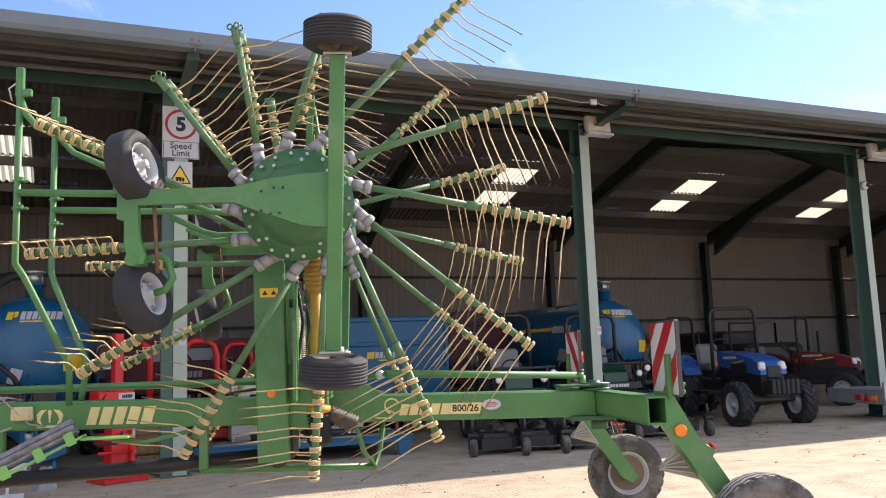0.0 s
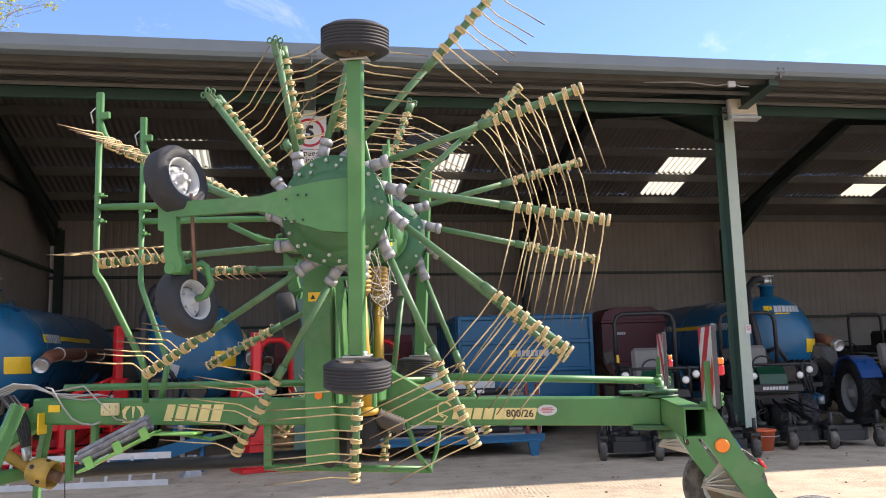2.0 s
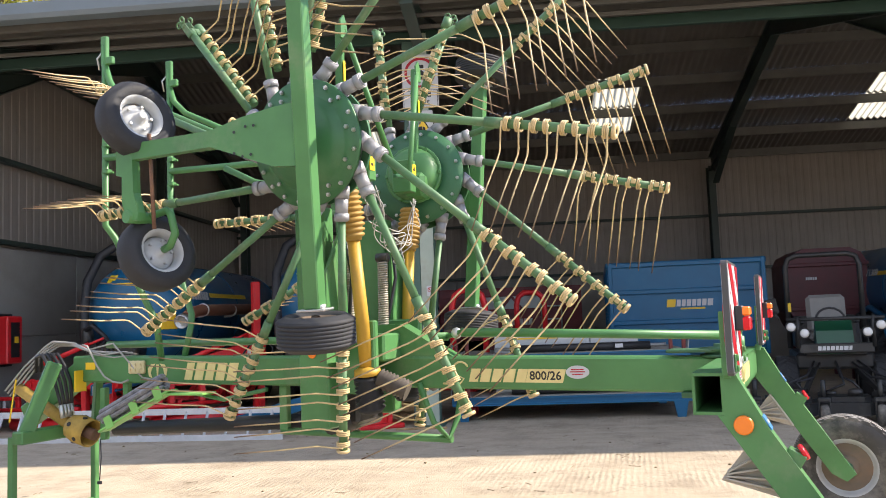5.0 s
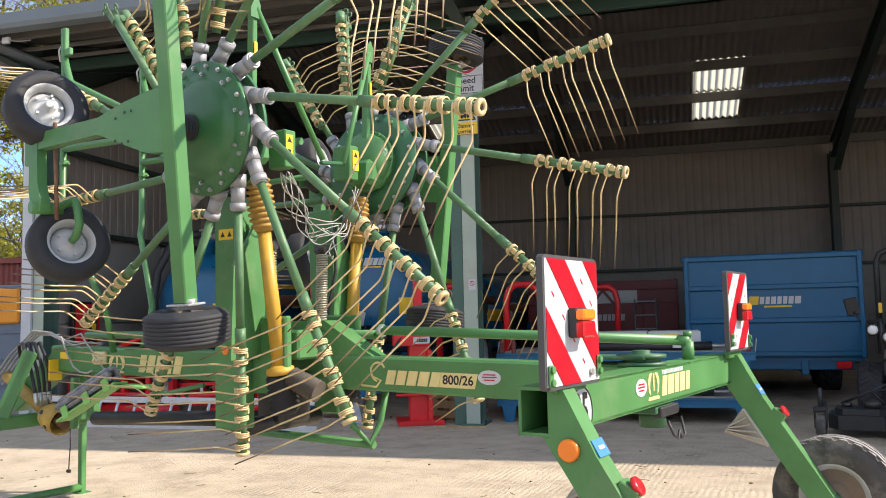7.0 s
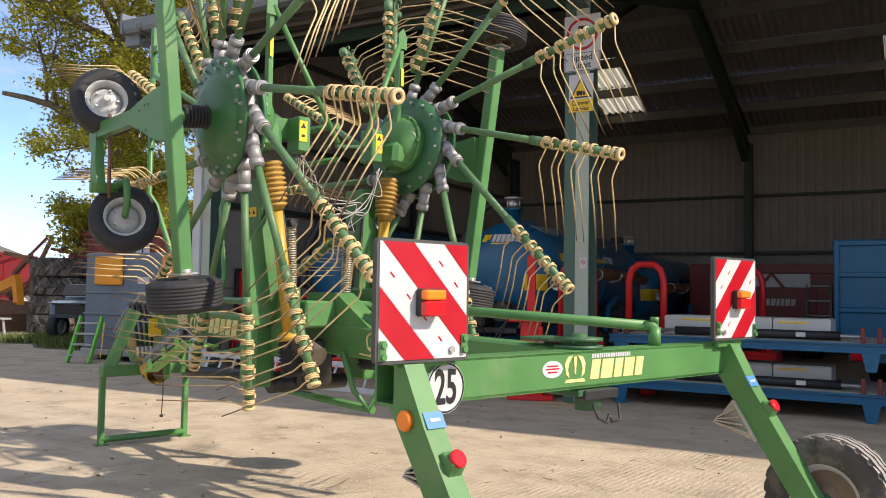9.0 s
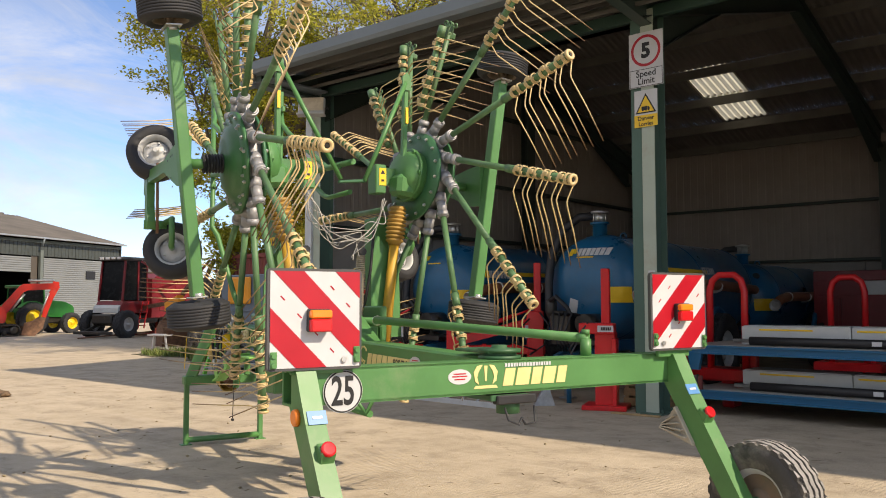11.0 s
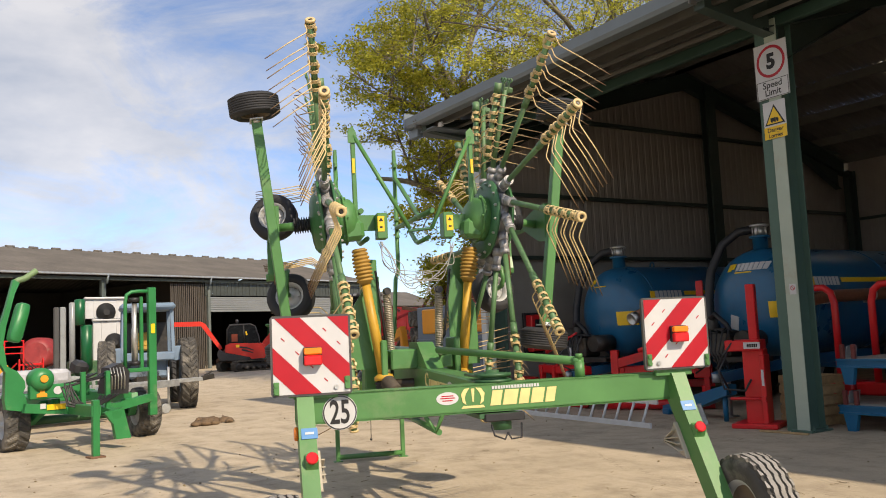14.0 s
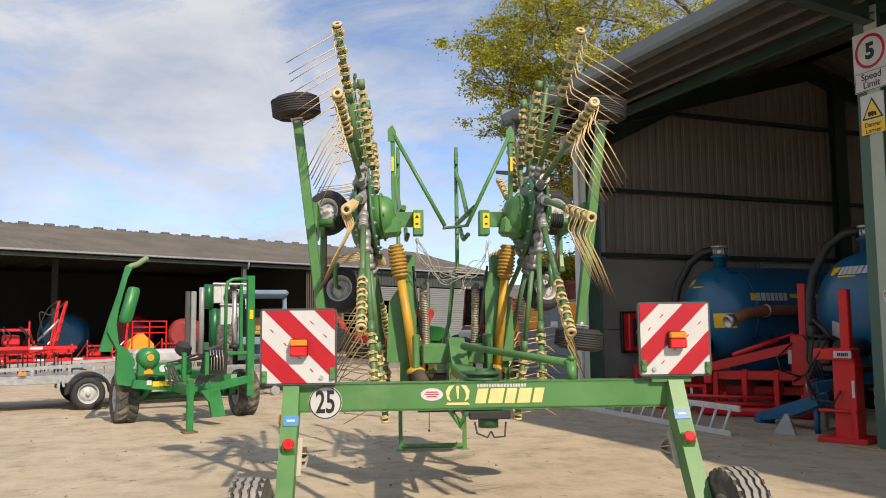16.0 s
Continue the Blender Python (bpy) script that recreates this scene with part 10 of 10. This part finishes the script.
g.box((0, -0.62, 1.2), (1.1, 0.04, 0.3), pose(0, 0, 0, -30, 0, 0).to_3x3())
part("grille", g, BLACK, t)
for s in (-1, 1):
    for y in (-0.75, 0.75):
        simple_wheel((s * 0.6, y, 0.33), (s, 0, 0), 0.33, 0.24, 0.17, t)
# heap of old implements: bars and frames
heap = thing("scrap_heap", pose(-20.8, 20.0, 0), "heap of red and rusty scrap implement frames", "scrap heap")
for i in range(46):
    rr_ = random.Random(200 + i)
    p0 = V((rr_.uniform(-4.5, 3.2), rr_.uniform(-0.6, 1.6), rr_.uniform(0.0, 2.4)))
    d = V((rr_.uniform(-1, 1), rr_.uniform(-0.5, 0.5), rr_.uniform(-0.25, 0.3))).normalized() * rr_.uniform(1.2, 3.6)
    p1 = p0 + d
    p1.z = max(0.05, min(3.0, p1.z))
    g = Geo()
    g.beam(p0, p1, rr_.uniform(0.05, 0.16), rr_.uniform(0.05, 0.16), ch=0.004)
    part("bar", g, rr_.choice((RUSTY, RED_DARK, RUSTY, CONTAINER_RED)), heap)
t = thing("work_bench", pose(-15.2, 14.6, 0, 0, 0, 10), "small white metal bench on the grass edge", "bench")
g = Geo()
g.box((0, 0, 0.45), (0.7, 0.3, 0.05), ch=0.01)
for s in (-1, 1):
    g.beam((s * 0.3, 0, 0.0), (s * 0.22, 0, 0.45), 0.05, 0.05, up=(0, 1, 0))
part("frame", g, WHITE, t)


# ---- grass verge ----
GRASS = bpy.data.materials.new("verge_grass")
GRASS.use_nodes = True
_nt = GRASS.node_tree
_b = _nt.nodes["Principled BSDF"]
_gi = _nt.nodes.new("ShaderNodeNewGeometry")
_cr = _nt.nodes.new("ShaderNodeValToRGB")
_cr.color_ramp.elements[0].color, _cr.color_ramp.elements[1].color = (0.05, 0.09, 0.015, 1), (0.17, 0.20, 0.05, 1)
_nt.links.new(_gi.outputs["Random Per Island"], _cr.inputs["Fac"])
_nt.links.new(_cr.outputs["Color"], _b.inputs["Base Color"])
_b.inputs["Roughness"].default_value = 0.8
g = Geo()
rr_ = random.Random(5)
for i in range(8500):
    u_, w_ = rr_.random(), rr_.random()
    x = -14.2 + 5.7 * u_
    y = 12.9 + 0.10 * (-9 - x) + 3.2 * w_ + 0.7 * noise.noise(V((x * 0.7, 0, 0)))
    if x > -9.3 and y < 12.2:
        continue
    h = rr_.uniform(0.05, 0.22)
    a = rr_.uniform(0, 6.28)
    dx, dy = 0.02 * math.cos(a), 0.02 * math.sin(a)
    lx, ly = rr_.uniform(-0.08, 0.08), rr_.uniform(-0.08, 0.08)
    g.add([(x - dx, y - dy, 0), (x + dx, y + dy, 0), (x + lx, y + ly, h)], [(0, 1, 2)])
setting("verge_grass_blades", g, GRASS, "rough green grass along the yard's edge", "grass", kind="stuff")
g = Geo()
outline = []
for i in range(40):
    x = -14.4 + 6.0 * i / 39
    outline.append((x, 12.8 + 0.10 * (-9 - x) + 0.7 * noise.noise(V((x * 0.7, 0, 0)))))
for i in range(40):
    x = -8.4 - 6.0 * i / 39
    outline.append((x, 24.0))
g.prism(outline, 0.012, Matrix.Translation((0, 0, 0.008)))
setting("verge", g, mat("verge_soil", (0.10, 0.095, 0.045), 0.95, var=0.35, scale=3, bump=0.12), "rough earth verge with worn grass", "verge")

# ---- trees ----
LEAF = bpy.data.materials.new("spring_leaves")
LEAF.use_nodes = True
_nt = LEAF.node_tree
_b = _nt.nodes["Principled BSDF"]
_gi = _nt.nodes.new("ShaderNodeNewGeometry")
_cr = _nt.nodes.new("ShaderNodeValToRGB")
_cr.color_ramp.elements[0].color, _cr.color_ramp.elements[1].color = (0.21, 0.235, 0.022, 1), (0.56, 0.52, 0.06, 1)
_nt.links.new(_gi.outputs["Random Per Island"], _cr.inputs["Fac"])
_nt.links.new(_cr.outputs["Color"], _b.inputs["Base Color"])
_b.inputs["Roughness"].default_value = 0.6
_tl = _nt.nodes.new("ShaderNodeBsdfTranslucent")
_nt.links.new(_cr.outputs["Color"], _tl.inputs["Color"])
_mx = _nt.nodes.new("ShaderNodeMixShader")
_mx.inputs["Fac"].default_value = 0.5
_nt.links.new(_b.outputs["BSDF"], _mx.inputs[1])
_nt.links.new(_tl.outputs["BSDF"], _mx.inputs[2])
_nt.links.new(_mx.outputs["Shader"], _nt.nodes["Material Output"].inputs["Surface"])
BARK = mat("grey_brown_bark", (0.17, 0.145, 0.105), 0.9, var=0.35, scale=7, bump=0.15)


def tree(m, seed, height, spread, clumps, limbs=(), per=46, lean=(0, 0), label="tall tree with yellow-green spring leaves and crooked limbs", fork=0.3, trunk_r=0.3, leaf_size=1.0):
    t = thing("tree", m, label, "tree", "trees beyond the yard")
    rr = random.Random(seed)
    wood, leaf = Geo(), Geo()
    tips = []

    def grow(p, d, length, r, depth):
        n = 6 if depth < 2 else 4
        pts, rad = [p], [r]
        q, dd = p.copy(), d.copy()
        for i in range(n):
            wob = 0.26 if depth else 0.07
            dd = (dd + V((rr.uniform(-wob, wob), rr.uniform(-wob, wob), rr.uniform(-wob * 0.7, wob * 0.8)))).normalized()
            q = q + dd * length / n
            pts.append(q.copy())
            rad.append(max(0.006, r * (1 - 0.6 * (i + 1) / n)))
        wood.pipe(pts, rad, 9 if depth < 2 else (5 if depth < 4 else 3), caps=False)
        if depth >= 3:
            for i in range(2, n + 1):
                tips.append(pts[i])
        if depth >= 5:
            return
        if depth == 0:
            for hf, dv, ln in limbs:
                k_ = min(n - 1, int(hf * n))
                grow(pts[k_].lerp(pts[k_ + 1], hf * n - k_), V(dv).normalized(), ln, rad[k_] * 0.62, 1)
        kids = (5, 5, 4, 3, 3)[depth]
        for i in range(kids):
            s_ = rr.uniform(fork if depth == 0 else 0.25, 1.0)
            k_ = min(n - 1, int(s_ * n))
            base = pts[k_].lerp(pts[k_ + 1], s_ * n - k_)
            side = V((rr.uniform(-1, 1), rr.uniform(-1, 1), rr.uniform(-0.35, 0.6))).normalized()
            nd = (dd * 0.6 + side * (1.0 if depth else 0.9)).normalized()
            grow(base, nd, length * rr.uniform(0.5, 0.7) * (spread if depth == 0 else 1.0), rad[k_] * rr.uniform(0.5, 0.68), depth + 1)
        if depth == 0:
            grow(pts[-1], (dd + V((0, 0, 0.4))).normalized(), length * 0.45, rad[-1] * 0.9, 1)

    grow(V((0, 0, -0.05)), V((lean[0], lean[1], 1)).normalized(), height * 0.62, trunk_r, 0)
    part("trunk", wood, BARK, t)
    rr.shuffle(tips)
    for p in tips[:clumps]:
        rad = rr.uniform(0.12, 0.27)
        for i in range(int(per * rr.uniform(0.5, 1.4))):
            c = p + V((rr.gauss(0, rad), rr.gauss(0, rad), rr.gauss(0, rad * 0.6)))
            s_ = rr.uniform(0.032, 0.066) * leaf_size
            a = V((rr.uniform(-1, 1), rr.uniform(-1, 1), rr.uniform(-0.7, 0.5))).normalized()
            b_ = (a.orthogonal().normalized() + V((rr.uniform(-0.6, 0.6), rr.uniform(-0.6, 0.6), 0.3))).normalized() * 0.62
            leaf.add([c - a * s_, c + b_ * s_, c + a * s_ * 1.1, c - b_ * s_], [(0, 1, 2, 3)])
    cr = part("crown", leaf, LEAF, t)
    cr["kind"] = "stuff"
    return t


tree(pose(-14.7, 18.4, 0), 11, 15.5, 0.62, 1250, limbs=((0.82, (0.1, -1, 0.75), 3.0), (0.93, (0.2, -1, 0.8), 3.4), (0.45, (-0.7, -0.35, 0.5), 2.4), (0.34, (0.6, -0.2, 0.15), 1.8), (0.28, (-0.5, -0.3, 0.1), 1.6), (0.65, (0.9, 0.3, 0.6), 4.4)), lean=(0.02, -0.06), trunk_r=0.38, leaf_size=1.0, fork=0.5, per=78)
tree(pose(-10.6, 21.6, 0, 0, 0, 70), 23, 14.0, 1.0, 800, lean=(-0.05, -0.08), leaf_size=1.0, per=64, trunk_r=0.34)
tree(pose(-17.5, 25.5, 0, 0, 0, 160), 37, 10.0, 0.9, 300, fork=0.15, leaf_size=1.2)
# low hedge line far beyond the yard
for i, (x, y) in enumerate(((-26, 31), (-19, 33), (-12, 34))):
    tree(pose(x, y, 0, 0, 0, 50 * i), 50 + i, 7.0, 1.3, 420, fork=0.1, label="distant bushy hedgerow tree in spring leaf", trunk_r=0.18, leaf_size=1.8)
